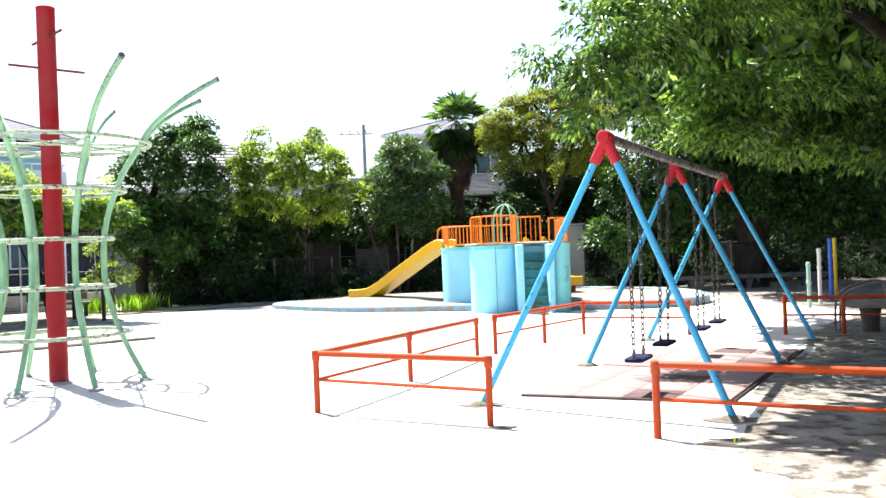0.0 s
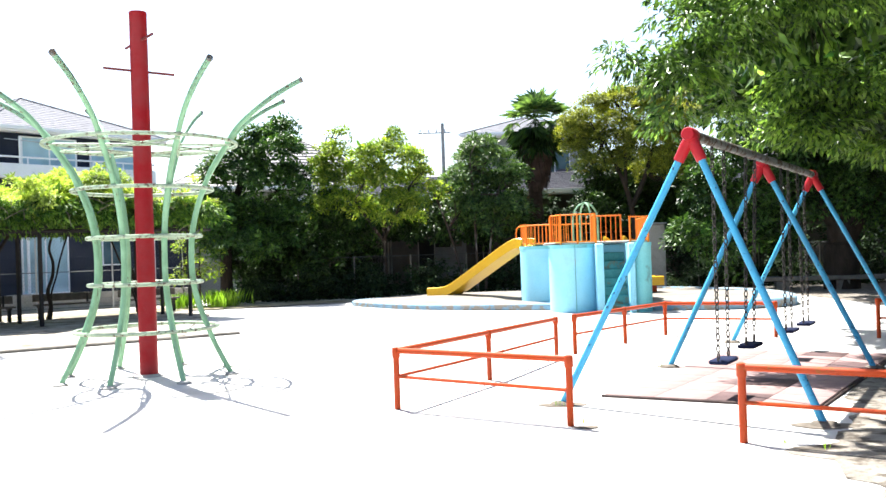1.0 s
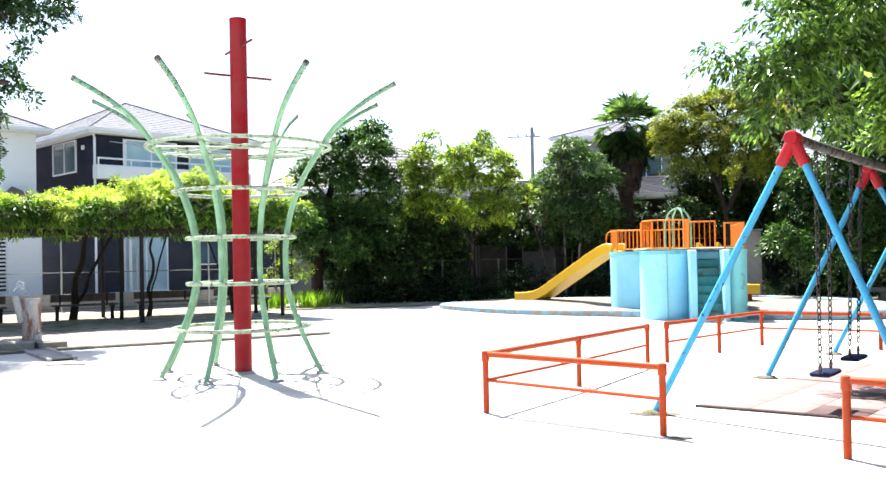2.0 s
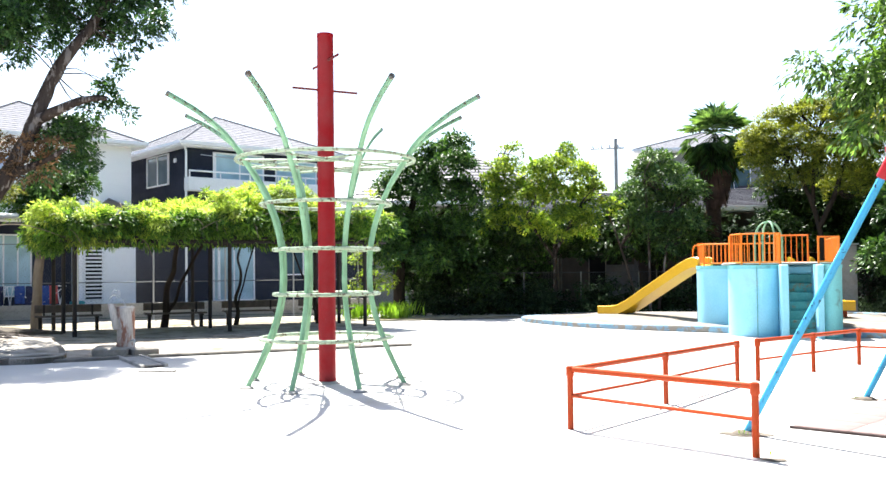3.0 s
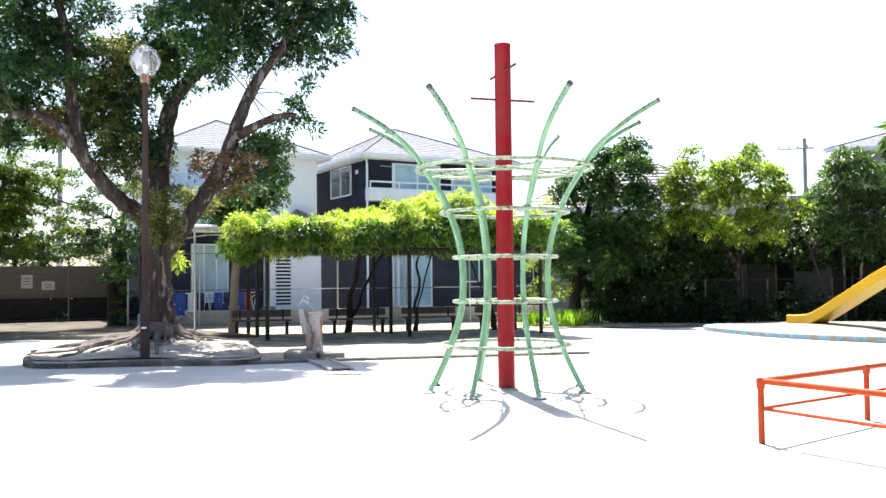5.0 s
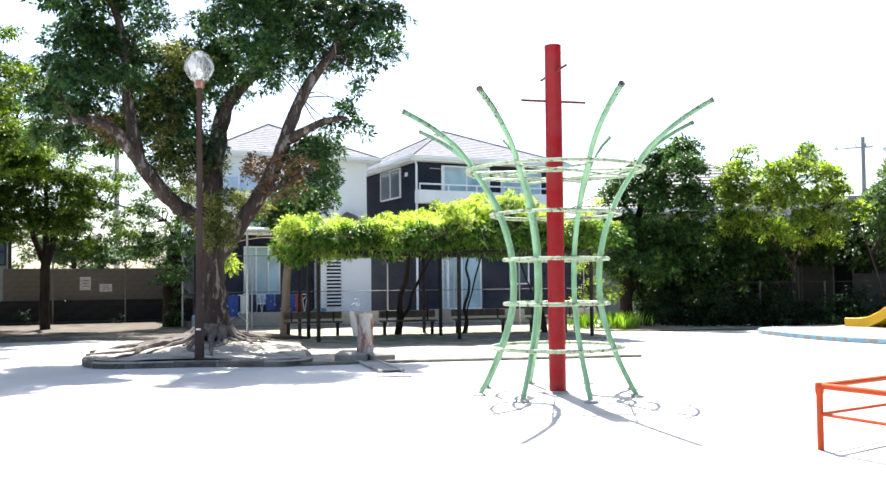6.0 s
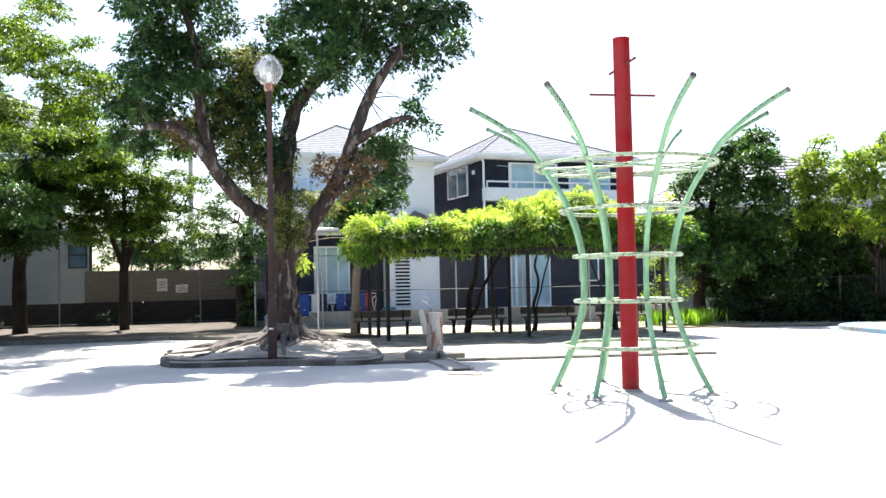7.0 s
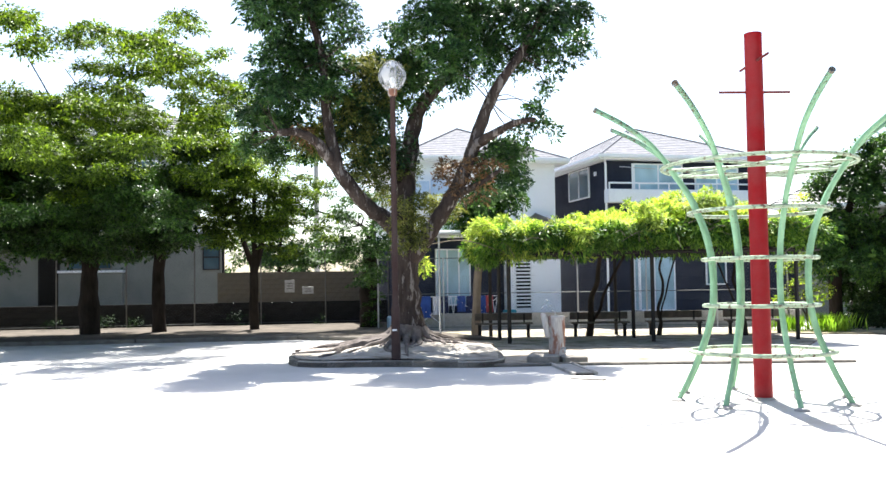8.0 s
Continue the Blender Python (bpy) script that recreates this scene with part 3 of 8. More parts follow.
# The sand pit: a worn blue kerb on a free outline, filled with sand.
PIT = [(p.x, p.y) for p in curve_points([(-6.3, 28.0, 0), (-5.0, 25.7, 0), (-3.2, 24.2, 0), (-0.2, 22.95, 0), (1.6, 22.2, 0), (3.4, 21.65, 0), (5.0, 21.8, 0), (6.0, 23.2, 0), (6.0, 26.5, 0), (4.0, 29.5, 0), (0.0, 31.0, 0), (-4.0, 30.6, 0)], 5, True)]
pit_tops = [0.15 + 0.07 * min(1, max(0, (x + 3) / 6)) for x, y in PIT]
setting("pit_kerb", kerb_ring(PIT, 0.28, pit_tops, bevel=0.03), KERB_BLUE, "low sand pit kerb in worn light blue paint")
pit_in = offset_outline(PIT, 0.25)
pit_fill = cap(pit_in, [h - 0.05 for h in pit_tops])
pit_fill.v = [(x, y, z + 0.16 * math.exp(-((x + 2.4) ** 2 + (y - 28.0) ** 2) / 9.0) + 0.03 * noise.noise((x * 1.3, y * 1.3, 0))) for x, y, z in pit_fill.v]
setting("pit_sand", pit_fill, PIT_SAND, "loose sand filling the pit")


def chain_link(name, a, b, height, posts, label, z=0.0, pitch=0.11, rails=(1.0,), r=0.03, wire=0.002, strands=WIRE):
    """A wire mesh fence between two points: posts, rails and crossing wires."""
    a, b = Vector((*a, z)), Vector((*b, z))
    t = thing(name, a, label, "fence")
    way = b - a
    run, way = way.length, way.normalized()
    pole = Mesh().tube([(0, 0, -0.1), (0, 0, height + 0.03)], r, 8).data("post", KERB if strands is DARK_WIRE else GALV)
    for i in range(posts + 1):
        ob = new("post", pole)
        ob.parent, ob.matrix_parent_inverse = t, t.matrix_basis.inverted()
        ob.location = a + way * (run * i / posts)
    for h in rails:
        part("rail", Mesh().tube([a + Vector((0, 0, h * height)), b + Vector((0, 0, h * height))], r * 0.45, 6), strands, t)
    m, low = Mesh(), 0.08
    tall = height - low
    k = -int(tall / pitch)
    side = Vector((-way.y, way.x, 0)) * 0.01
    while k * pitch < run:
        for sign in (1, -1):
            s0 = k * pitch if sign > 0 else k * pitch + tall
            s1 = s0 + sign * tall
            t0, t1 = 0.0, 1.0
            lo, hi = min(s0, s1), max(s0, s1)
            if hi <= 0 or lo >= run:
                continue
            for edge_at in (0.0, run):
                q = (edge_at - s0) / (s1 - s0)
                if 0 < q < 1:
                    inside_start = 0 <= s0 <= run
                    if inside_start:
                        t1 = min(t1, q)
                    else:
                        t0 = max(t0, q)
            p = a + way * (s0 + (s1 - s0) * t0) + Vector((0, 0, low + tall * t0)) + side * sign
            q = a + way * (s0 + (s1 - s0) * t1) + Vector((0, 0, low + tall * t1)) + side * sign
            m.tube([p, q], wire, 3, caps=False)
        k += 1
    ob = part("wire_mesh", m, strands, t, smooth=False)
    tagged(ob, kind="stuff")
    return t


chain_link("wire_fence", (-43.0, 7.2), (-28.6, 26.6), 3.3, 9, "tall galvanised wire mesh fence on the house side", 0.1, 0.14, (1.0, 0.03), wire=0.0022, strands=DARK_WIRE)
chain_link("wire_fence", (-25.0, 22.6), (-13.2, 31.2), 2.6, 6, "galvanised wire mesh fence before the houses", 0.03, 0.12, (1.0, 0.5, 0.03), wire=0.0015, strands=MID_WIRE)
chain_link("wire_fence", (-13.2, 31.2), (-1.0, 33.2), 1.5, 6, "low wire mesh fence grown over with ivy", 0.0, 0.12, (1.0, 0.03), strands=DARK_WIRE)
chain_link("wire_fence", (-1.0, 33.2), (16.0, 33.0), 1.5, 8, "low wire mesh fence under dark trees", 0.0, 0.12, (1.0, 0.03), strands=DARK_WIRE)


def block_wall(name, a, b, height, thick, mat, label, z=0.0, block=(0.4, 0.2), cap_mat=None):
    """A wall of concrete blocks laid in courses with recessed joints, each block a piece."""
    a, b = Vector((*a, z)), Vector((*b, z))
    way = b - a
    run = way.length
    yaw = math.atan2(way.y, way.x)
    core = Mesh().box((a + b) / 2 + Vector((0, 0, height / 2)), (run, thick - 0.03, height), yaw)
    wall = setting(name, core, mat, label, smooth=False)
    bl = Mesh().box((0, 0, 0), (block[0] - 0.012, thick, block[1] - 0.012), 0, 0.008).data("block", mat)
    cols, rows = int(run / block[0]), int(round(height / block[1]))
    for r in range(rows):
        for c in range(cols - (r % 2)):
            ob = new("block", bl)
            ob.parent = wall
            s = (c + 0.5 + 0.5 * (r % 2)) * block[0]
            ob.matrix_basis = Matrix.Translation(a + way.normalized() * s + Vector((0, 0, (r + 0.5) * block[1]))) @ Matrix.Rotation(yaw, 4, "Z")
    return wall


# ---- swings ----
def fence_run(posts, label, tops=None, lows=None, height=0.6, r=0.032):
    """A low pipe fence: posts, a top rail and a thinner lower rail, with round corner joints."""
    t = thing("swing_fence", (*posts[0], 0), label, "fence", "low fences round the swings")
    tops = tops or [height] * len(posts)
    lows = lows or [h * 0.53 for h in tops]
    for (x, y), h in zip(posts, tops):
        part("post", Mesh().tube([(x, y, -0.1), (x, y, h - 0.002)], r, 12), ORANGE, t)
        part("elbow", Mesh().lathe((x, y, h - 0.075), [(r + 0.004, 0), (r + 0.009, 0.01), (r + 0.009, 0.09), (r + 0.004, 0.105), (0.012, 0.112)], 12), ORANGE, t)
    part("top_rail", Mesh().tube([(x, y, h) for (x, y), h in zip(posts, tops)], r * 0.95, 12), ORANGE, t)
    for (x0, y0), (x1, y1), h0, h1 in zip(posts, posts[1:], lows, lows[1:]):
        part("lower_rail", Mesh().tube([(x0, y0, h0), (x1, y1, h1)], r * 0.55, 8), ORANGE, t)
    return t


fence_run([(-0.32, 7.98), (-2.03, 8.97), (-1.18, 10.90), (-0.30, 13.3)], "low safety fence of chipped orange steel pipe with a corner", (0.6, 0.6, 0.585, 0.54), (0.32, 0.335, 0.31, 0.265))
fence_run([(-0.02, 13.4), (0.85, 14.7), (1.67, 15.9), (3.36, 15.2)], "low orange pipe fence behind the swings", (0.565, 0.56, 0.56, 0.56))
fence_run([(1.01, 7.22), (2.76, 6.25), (4.5, 5.3)], "low orange pipe fence beside the swing opening")
fence_run([(4.8, 14.68), (5.62, 14.36), (7.4, 13.6)], "faded orange pipe fence in tree shade")

A_FRAMES = [((-0.36, 9.08), (1.83, 7.86), (0.90, 8.48), 2.6), ((1.11, 11.75), (3.48, 11.25), (2.3, 11.48), 2.57), ((2.5, 14.5), (4.85, 13.6), (3.68, 14.05), 2.57)]
swing_set = thing("swing_set", (2.3, 11.5, 0), "three light blue A-frames with red caps carrying a bare beam", "swing set")
for left, right, mid, top in A_FRAMES:
    apex = Vector((*mid, top))
    for foot in (left, right):
        f0 = Vector((*foot, 0.0))
        d = (apex - f0).normalized()
        part("leg", Mesh().tube([f0 - d * 0.06, f0 + d * 0.3, apex - d * 0.08], 0.034, 14), BLUE, swing_set)
        part("cap_sleeve", Mesh().tube([apex - d * 0.26, apex - d * 0.25, apex - d * 0.03], [0.046, 0.051, 0.056], 14), CAP_RED, swing_set)
        part("footing", Mesh().lathe((*foot, -0.05), [(0.15, 0), (0.13, 0.055), (0.1, 0.08), (0.05, 0.09)], 11), MUD, swing_set)
    along = (Vector((*A_FRAMES[2][2], 2.57)) - Vector((*A_FRAMES[0][2], 2.6))).normalized()
    part("cap", Mesh().tube([apex - along * 0.1 + Vector((0, 0, 0.01)), apex - along * 0.085 + Vector((0, 0, 0.01)), apex + along * 0.085 + Vector((0, 0, 0.01)), apex + along * 0.1 + Vector((0, 0, 0.01))], [0.056, 0.066, 0.066, 0.056], 14), CAP_RED, swing_set)
b0, b1 = Vector((0.90, 8.48, 2.61)), Vector((3.68, 14.05, 2.58))
beam_way = (b1 - b0).normalized()
part("beam", Mesh().tube([b0 - beam_way * 0.07, b1 + beam_way * 0.07], 0.05, 14), BEAM_GREY, swing_set)


def link_mesh(p, q, r=0.0075, pitch=0.06):
    """A chain of oval links, each turned by a quarter against the next."""
    m, d = Mesh(), q - p
    n, d = int(d.length / pitch), d.normalized()
    s0 = d.orthogonal().normalized()
    s1 = d.cross(s0)
    for i in range(n):
        c, side = p + d * (i + 0.5) * pitch, (s0, s1)[i % 2]
        pts = [c + d * (0.6 * pitch * math.sin(t)) + side * (0.02 * math.cos(t)) for t in (2 * math.pi * k / 8 for k in range(8))]
        m.tube(pts, r, 4, closed=True)
    return m


cross = Vector((-beam_way.y, beam_way.x, 0)).normalized()


def swing(place, label):
    """A rubber board seat on two chains from the beam."""
    s = (place - b0).dot(beam_way)
    top = b0 + beam_way * s
    t = thing("swing", (top.x, top.y, top.z - 0.05), label, "swing", "swings on the frame")
    seat_z = place.z
    drift = Vector((place.x - top.x, place.y - top.y, 0))
    m = Matrix.Translation(Vector((top.x, top.y, seat_z)) + drift) @ Matrix.Rotation(math.atan2(beam_way.y, beam_way.x), 4, "Z")
    part("seat", Mesh().box((0, 0, 0), (0.44, 0.19, 0.045), 0, 0.012, m), SEAT_BLUE, t)
    for e in (-1, 1):
        hang = top + beam_way * 0.22 * e - Vector((0, 0, 0.05))
        end = m @ Vector((0.19 * e, 0, 0.1))
        part("hanger", Mesh().tube([hang + Vector((0, 0, 0.09)), hang - Vector((0, 0, 0.03))], 0.016, 8), CHAIN, t)
        part("chain", link_mesh(hang - Vector((0, 0, 0.02)), end), CHAIN, t, smooth=False)
        part("shackle", Mesh().tube([m @ Vector((0.19 * e + 0.035 * math.cos(a), 0, 0.06 + 0.05 * math.sin(a))) for a in (2 * math.pi * k / 10 for k in range(10))], 0.008, 5, closed=True), CHAIN, t)
    return t


swing(Vector((1.30, 9.30, 0.39)), "navy rubber board swing on dark chains")
swing(Vector((1.86, 10.55, 0.40)), "navy rubber board swing on dark chains")
swing(Vector((2.75, 12.2, 0.40)), "navy rubber board swing on dark chains")
swing(Vector((3.25, 13.15, 0.40)), "navy rubber board swing on dark chains")

# ---- flower-shaped climbing frame ----
HUB = Vector((-5.98, 11.93, 0))
climber = thing("climbing_frame", HUB, "mint green flower-shaped climbing frame round a red pole", "climbing frame")
part("pole", Mesh().lathe(HUB, [(0.125, -0.1), (0.125, 0.02), (0.125, 2.5), (0.12, 5.03), (0.122, 5.035), (0.122, 5.075), (0.05, 5.085)], 24), RED, climber, "tall red steel pole")
part("footing", Mesh().lathe(HUB, [(0.24, -0.05), (0.22, 0.012), (0.13, 0.03)], 20), CONCRETE, climber)
PROFILE = [(1.19, 0.0), (1.07, 0.22), (0.95, 0.46), (0.86, 0.68), (0.755, 0.97), (0.685, 1.28), (0.668, 1.6), (0.688, 1.95), (0.765, 2.3), (0.87, 2.58), (0.985, 2.83), (1.21, 3.17), (1.37, 3.4), (1.58, 3.6), (1.91, 3.83), (2.28, 4.02)]
for k in range(8):
    a = radians(-135 + 45 * k)
    e = Vector((math.cos(a), math.sin(a), 0))
    reach = 1.01 if k % 2 else 0.99
    line = curve_points([HUB + e * r * (reach if z > 3.5 else 1) + Vector((0, 0, z)) for r, z in PROFILE], 3)
    part("rib", Mesh().tube(line, 0.0365, 10), GREEN, climber)
    tip = line[-1]
    d = (line[-1] - line[-2]).normalized()
    part("tip_cap", Mesh().tube([tip - d * 0.03, tip + d * 0.008], 0.041, 10), BEAM_GREY, climber)
    part("worn_end", Mesh().tube(line[-6:], [0.0367, 0.0374, 0.0378, 0.0378, 0.0378, 0.0378], 10), WORN_END, climber, "bare worn rib end")
    part("footing", Mesh().lathe(HUB + e * 1.19, [(0.10, -0.05), (0.095, 0.02), (0.05, 0.04)], 10), CONCRETE, climber)
for r, z in ((0.955, 0.66), (0.755, 1.29), (0.755, 1.93), (0.935, 2.58), (1.285, 3.22)):
    part("ring", Mesh().tube([HUB + Vector((r * math.cos(t), r * math.sin(t), z)) for t in (2 * math.pi * i / 48 for i in range(48))], 0.027, 8, closed=True), GREEN_RING, climber)
for k in range(8):
    p, q = (HUB + Vector((1.27 * math.cos(radians(-135 + 45 * j)), 1.27 * math.sin(radians(-135 + 45 * j)), 3.17)) for j in (k, k + 3))
    part("star_bar", Mesh().tube([p, q], 0.018, 6), GREEN_RING, climber)
for a, z, half in ((-45, 4.67, 0.5), (45, 4.25, 0.5)):
    e = Vector((math.cos(radians(a)), math.sin(radians(a)), 0)) * half
    part("foot_rod", Mesh().tube([HUB - e + Vector((0, 0, z)), HUB + e + Vector((0, 0, z))], 0.018, 8), ROD_RED, climber)

# ---- slide tower ----
TOP = 1.665
tower = thing("slide_tower", (0.6, 23.6, 0), "light blue concrete play tower with orange railings", "play tower")


def drum(cx, cy, rx, ry, mat=WALL_BLUE, n=28):
    m = Mesh()
    vs = [(cx + rx * math.cos(2 * math.pi * k / n), cy + ry * math.sin(2 * math.pi * k / n)) for k in range(n)]
    m.prism(vs, -0.1, TOP - 0.09)
    wall = part("drum_wall", m, mat, tower)
    lip = [(cx + (rx + 0.012) * math.cos(2 * math.pi * k / n), cy + (ry + 0.012) * math.sin(2 * math.pi * k / n)) for k in range(n)]
    part("rim", Mesh().prism(lip, TOP - 0.09, TOP), WALL_TEAL, wall, "stained rim along the top")
    return wall


drum(0.25, 25.1, 1.2, 1.1)
drum(0.42, 22.55, 0.62, 0.72)
drum(1.96, 22.0, 0.29, 0.5, WALL_TEAL)
drum(1.5, 25.0, 0.85, 1.1)
part("core_wall", Mesh().box((0.93, 24.1, TOP / 2 - 0.05), (1.6, 2.6, TOP + 0.08), 0, 0.04), WALL_BLUE, tower)
part("stair_cheek", Mesh().box((0.99, 22.0, TOP / 2 - 0.05), (0.16, 1.3, TOP + 0.1), 0, 0.02), WALL_BLUE, tower)
for i in range(7):
    h = TOP * (i + 1) / 8
    part("step", Mesh().box((1.38, 21.75 + 0.16 * i + 0.45, h / 2 - 0.02), (0.66, 0.9, h), 0, 0.015), STAIR_GREEN, tower)
part("stair_cheek", Mesh().box((1.74, 22.0, TOP / 2 - 0.05), (0.13, 1.25, TOP + 0.1), 0, 0.02), WALL_BLUE, tower)
part("deck", Mesh().box((0.95, 24.0, TOP + 0.03), (2.5, 3.4, 0.06), 0, 0.02), CONCRETE, tower)
part("joint_strip", Mesh().box((0.42, 21.824, TOP / 2), (0.014, 0.012, TOP - 0.05)), STAIR_GREEN, tower)


def railing(points, z, height, gap=0.115, r=0.018):
    """An orange railing of upright bars between two rails on a line of posts."""
    pts = [Vector((*p, z)) for p in points]
    for p in pts:
        part("rail_post", Mesh().tube([p, p + Vector((0, 0, height + 0.02))], r * 1.25, 8), RAIL_ORANGE, tower)
    for h in (0.06, height):
        part("rail", Mesh().tube([p + Vector((0, 0, h)) for p in pts], r, 8), RAIL_ORANGE, tower)
    for p, q in zip(pts, pts[1:]):
        n = max(1, int((q - p).length / gap))
        for i in range(1, n):
            c = p + (q - p) * (i / n)
            part("bar", Mesh().tube([c + Vector((0, 0, 0.06)), c + Vector((0, 0, height))], r * 0.6, 6), RAIL_ORANGE, tower)


railing([(-0.9, 25.3), (-0.75, 24.5), (-0.1, 24.1)], TOP, 0.56)
railing([(-0.12, 22.6), (0.1, 22.05), (0.5, 21.93), (0.95, 22.1), (0.95, 23.0)], TOP, 0.73)
railing([(-0.12, 22.6), (-0.12, 24.1)], TOP, 0.73)
railing([(1.74, 21.75), (2.18, 21.82), (2.2, 24.3)], TOP, 0.62)
railing([(0.95, 23.7), (1.72, 23.7)], TOP, 0.73)
railing([(-0.9, 25.3), (0.2, 26.1), (1.2, 25.9)], TOP, 0.6)
part("rail_loop", Mesh().tube(curve_points([(-0.9, 25.3, TOP + 0.56), (-1.0, 25.36, TOP + 0.54), (-1.04, 25.38, TOP + 0.4), (-1.04, 25.38, TOP + 0.22), (-1.0, 25.36, TOP + 0.08), (-0.9, 25.3, TOP + 0.06)], 4), 0.018, 8), RAIL_ORANGE, tower)
for yaw in (0, 90):
    e = Vector((math.cos(radians(yaw + 20)), math.sin(radians(yaw + 20)), 0))
    part("arch", Mesh().tube([Vector((0.85, 24.4, TOP + 0.64)) + e * 0.36 * math.cos(t) + Vector((0, 0, 0.48 * math.sin(t) if 0 < t < math.pi else 0)) for t in (math.pi * i / 14 for i in range(15))], 0.025, 8), GREEN, tower)
for sx, sy in ((0.34, 0.12), (-0.34, -0.12), (-0.12, 0.34), (0.12, -0.34)):
    part("arch_post", Mesh().tube([(0.85 + sx, 24.4 + sy, TOP), (0.85 + sx, 24.4 + sy, TOP + 0.64)], 0.025, 8), GREEN, tower)


def slide(points, label, half=0.25, wall=0.2):
    """A trough slide: floor, raised rounded sides and a run-out lip, on a short foot."""
    line = curve_points(points, 6)
    t = thing("slide", (points[0][0], points[0][1], points[0][2] - 0.05), label, "slide")
    rows = []
    prof = [(-half - 0.05, -0.06), (-half - 0.05, wall), (-half - 0.02, wall + 0.02), (-half + 0.02, wall), (-half + 0.04, 0.03), (-half + 0.12, 0), (half - 0.12, 0), (half - 0.04, 0.03), (half - 0.02, wall), (half + 0.02, wall + 0.02), (half + 0.05, wall), (half + 0.05, -0.06)]
    for i, p in enumerate(line):
        d = (line[min(i + 1, len(line) - 1)] - line[max(i - 1, 0)]).normalized()
        side = Vector((d.y, -d.x, 0)).normalized()
        up = side.cross(d)
        rows.append([p + side * x + up * z for x, z in prof])
    k = len(prof)
    fs = [(i * k + j, i * k + (j + 1) % k, (i + 1) * k + (j + 1) % k, (i + 1) * k + j) for i in range(len(rows) - 1) for j in range(k)]
    fs += [tuple(range(k - 1, -1, -1)), tuple((len(rows) - 1) * k + j for j in range(k))]
    part("trough", Mesh().add([p for r in rows for p in r], fs), YELLOW, t)
    end = line[-4]
    part("foot", Mesh().box((end.x, end.y, end.z / 2 - 0.1), (0.22, 0.22, max(0.1, end.z + 0.06)), 0.6, 0.02), ORANGE, t)
    return t


slide([(-0.72, 25.3, TOP + 0.0), (-1.05, 25.6, TOP - 0.05), (-2.2, 26.7, 0.86), (-2.9, 27.35, 0.40), (-3.25, 27.7, 0.28), (-3.75, 28.15, 0.25)], "yellow plastic slide running down into the sand pit")
slide([(1.7, 25.8, TOP), (1.85, 26.2, TOP - 0.08), (2.1, 26.8, 1.0), (2.4, 27.2, 0.58), (2.7, 27.4, 0.45), (3.2, 27.6, 0.43)], "second yellow slide behind the tower")

# ---- street lamp ----
LAMP = Vector((-13.95, 12.68, 0.12))
lamp = thing("street_lamp", LAMP, "slim brown park lamp with a ribbed clear globe", "street lamp")
part("pole", Mesh().lathe(LAMP, [(0.095, -0.1), (0.095, 0.02), (0.09, 1.05), (0.075, 1.1), (0.065, 1.14), (0.055, 5.42), (0.065, 5.44)], 18), LAMP_BROWN, lamp)
part("collar", Mesh().lathe(LAMP + Vector((0, 0, 5.42)), [(0.07, 0), (0.095, 0.03), (0.10, 0.08), (0.09, 0.12), (0.1, 0.15)], 20), STUMP, lamp, "pale collar under the globe")
part("plate", Mesh().box(LAMP + Vector((0.06, -0.09, 0.62)), (0.09, 0.02, 0.035), 0.6, 0.004), TRIM, lamp)
globe_mat, gn, gl, gp = material("ribbed_globe")
gl.new(ramp(gn, gl, noise_tex(gn, gl, 7, 2, 0.5, "Object", (1, 1, 0.15)), [(0.44, (0.35, 0.36, 0.37)), (0.5, (0.88, 0.88, 0.88))]), gp.inputs["Base Color"])
gp.inputs["Roughness"].default_value = 0.1
clear, glass_mix = gn.new("ShaderNodeBsdfTransparent"), gn.new("ShaderNodeMixShader")
gl.new(ramp(gn, gl, noise_tex(gn, gl, 9, 2, 0.5, "Object", (1, 1, 0.12)), [(0.45, (0.2, 0.2, 0.2)), (0.55, (0.55, 0.55, 0.55))]), glass_mix.inputs[0])
gl.new(clear.outputs[0], glass_mix.inputs[1])
gl.new(gp.outputs[0], glass_mix.inputs[2])
gl.new(glass_mix.outputs[0], gn["Material Output"].inputs[0])
globe = Mesh()
prof = [(0.1 + 0.19 * math.sin(math.pi * (0.04 + 0.93 * i / 14)) ** 0.8, 0.58 * i / 14) for i in range(15)]
nseg = 36
gv = [(r * (1 + 0.02 * (k % 2)) * math.cos(2 * math.pi * k / nseg), r * (1 + 0.02 * (k % 2)) * math.sin(2 * math.pi * k / nseg), h) for r, h in prof for k in range(nseg)]
gf = [(i * nseg + k, i * nseg + (k + 1) % nseg, (i + 1) * nseg + (k + 1) % nseg, (i + 1) * nseg + k) for i in range(14) for k in range(nseg)] + [tuple(14 * nseg + k for k in range(nseg))]
globe.add([LAMP + Vector((x, y, z + 5.56)) for x, y, z in gv], gf)
part("globe", globe, globe_mat, lamp, "ribbed clear globe")
part("bulb", Mesh().lathe(LAMP + Vector((0, 0, 5.6)), [(0.03, 0), (0.035, 0.06), (0.06, 0.14), (0.05, 0.2), (0.015, 0.23)], 14), TRIM, lamp)

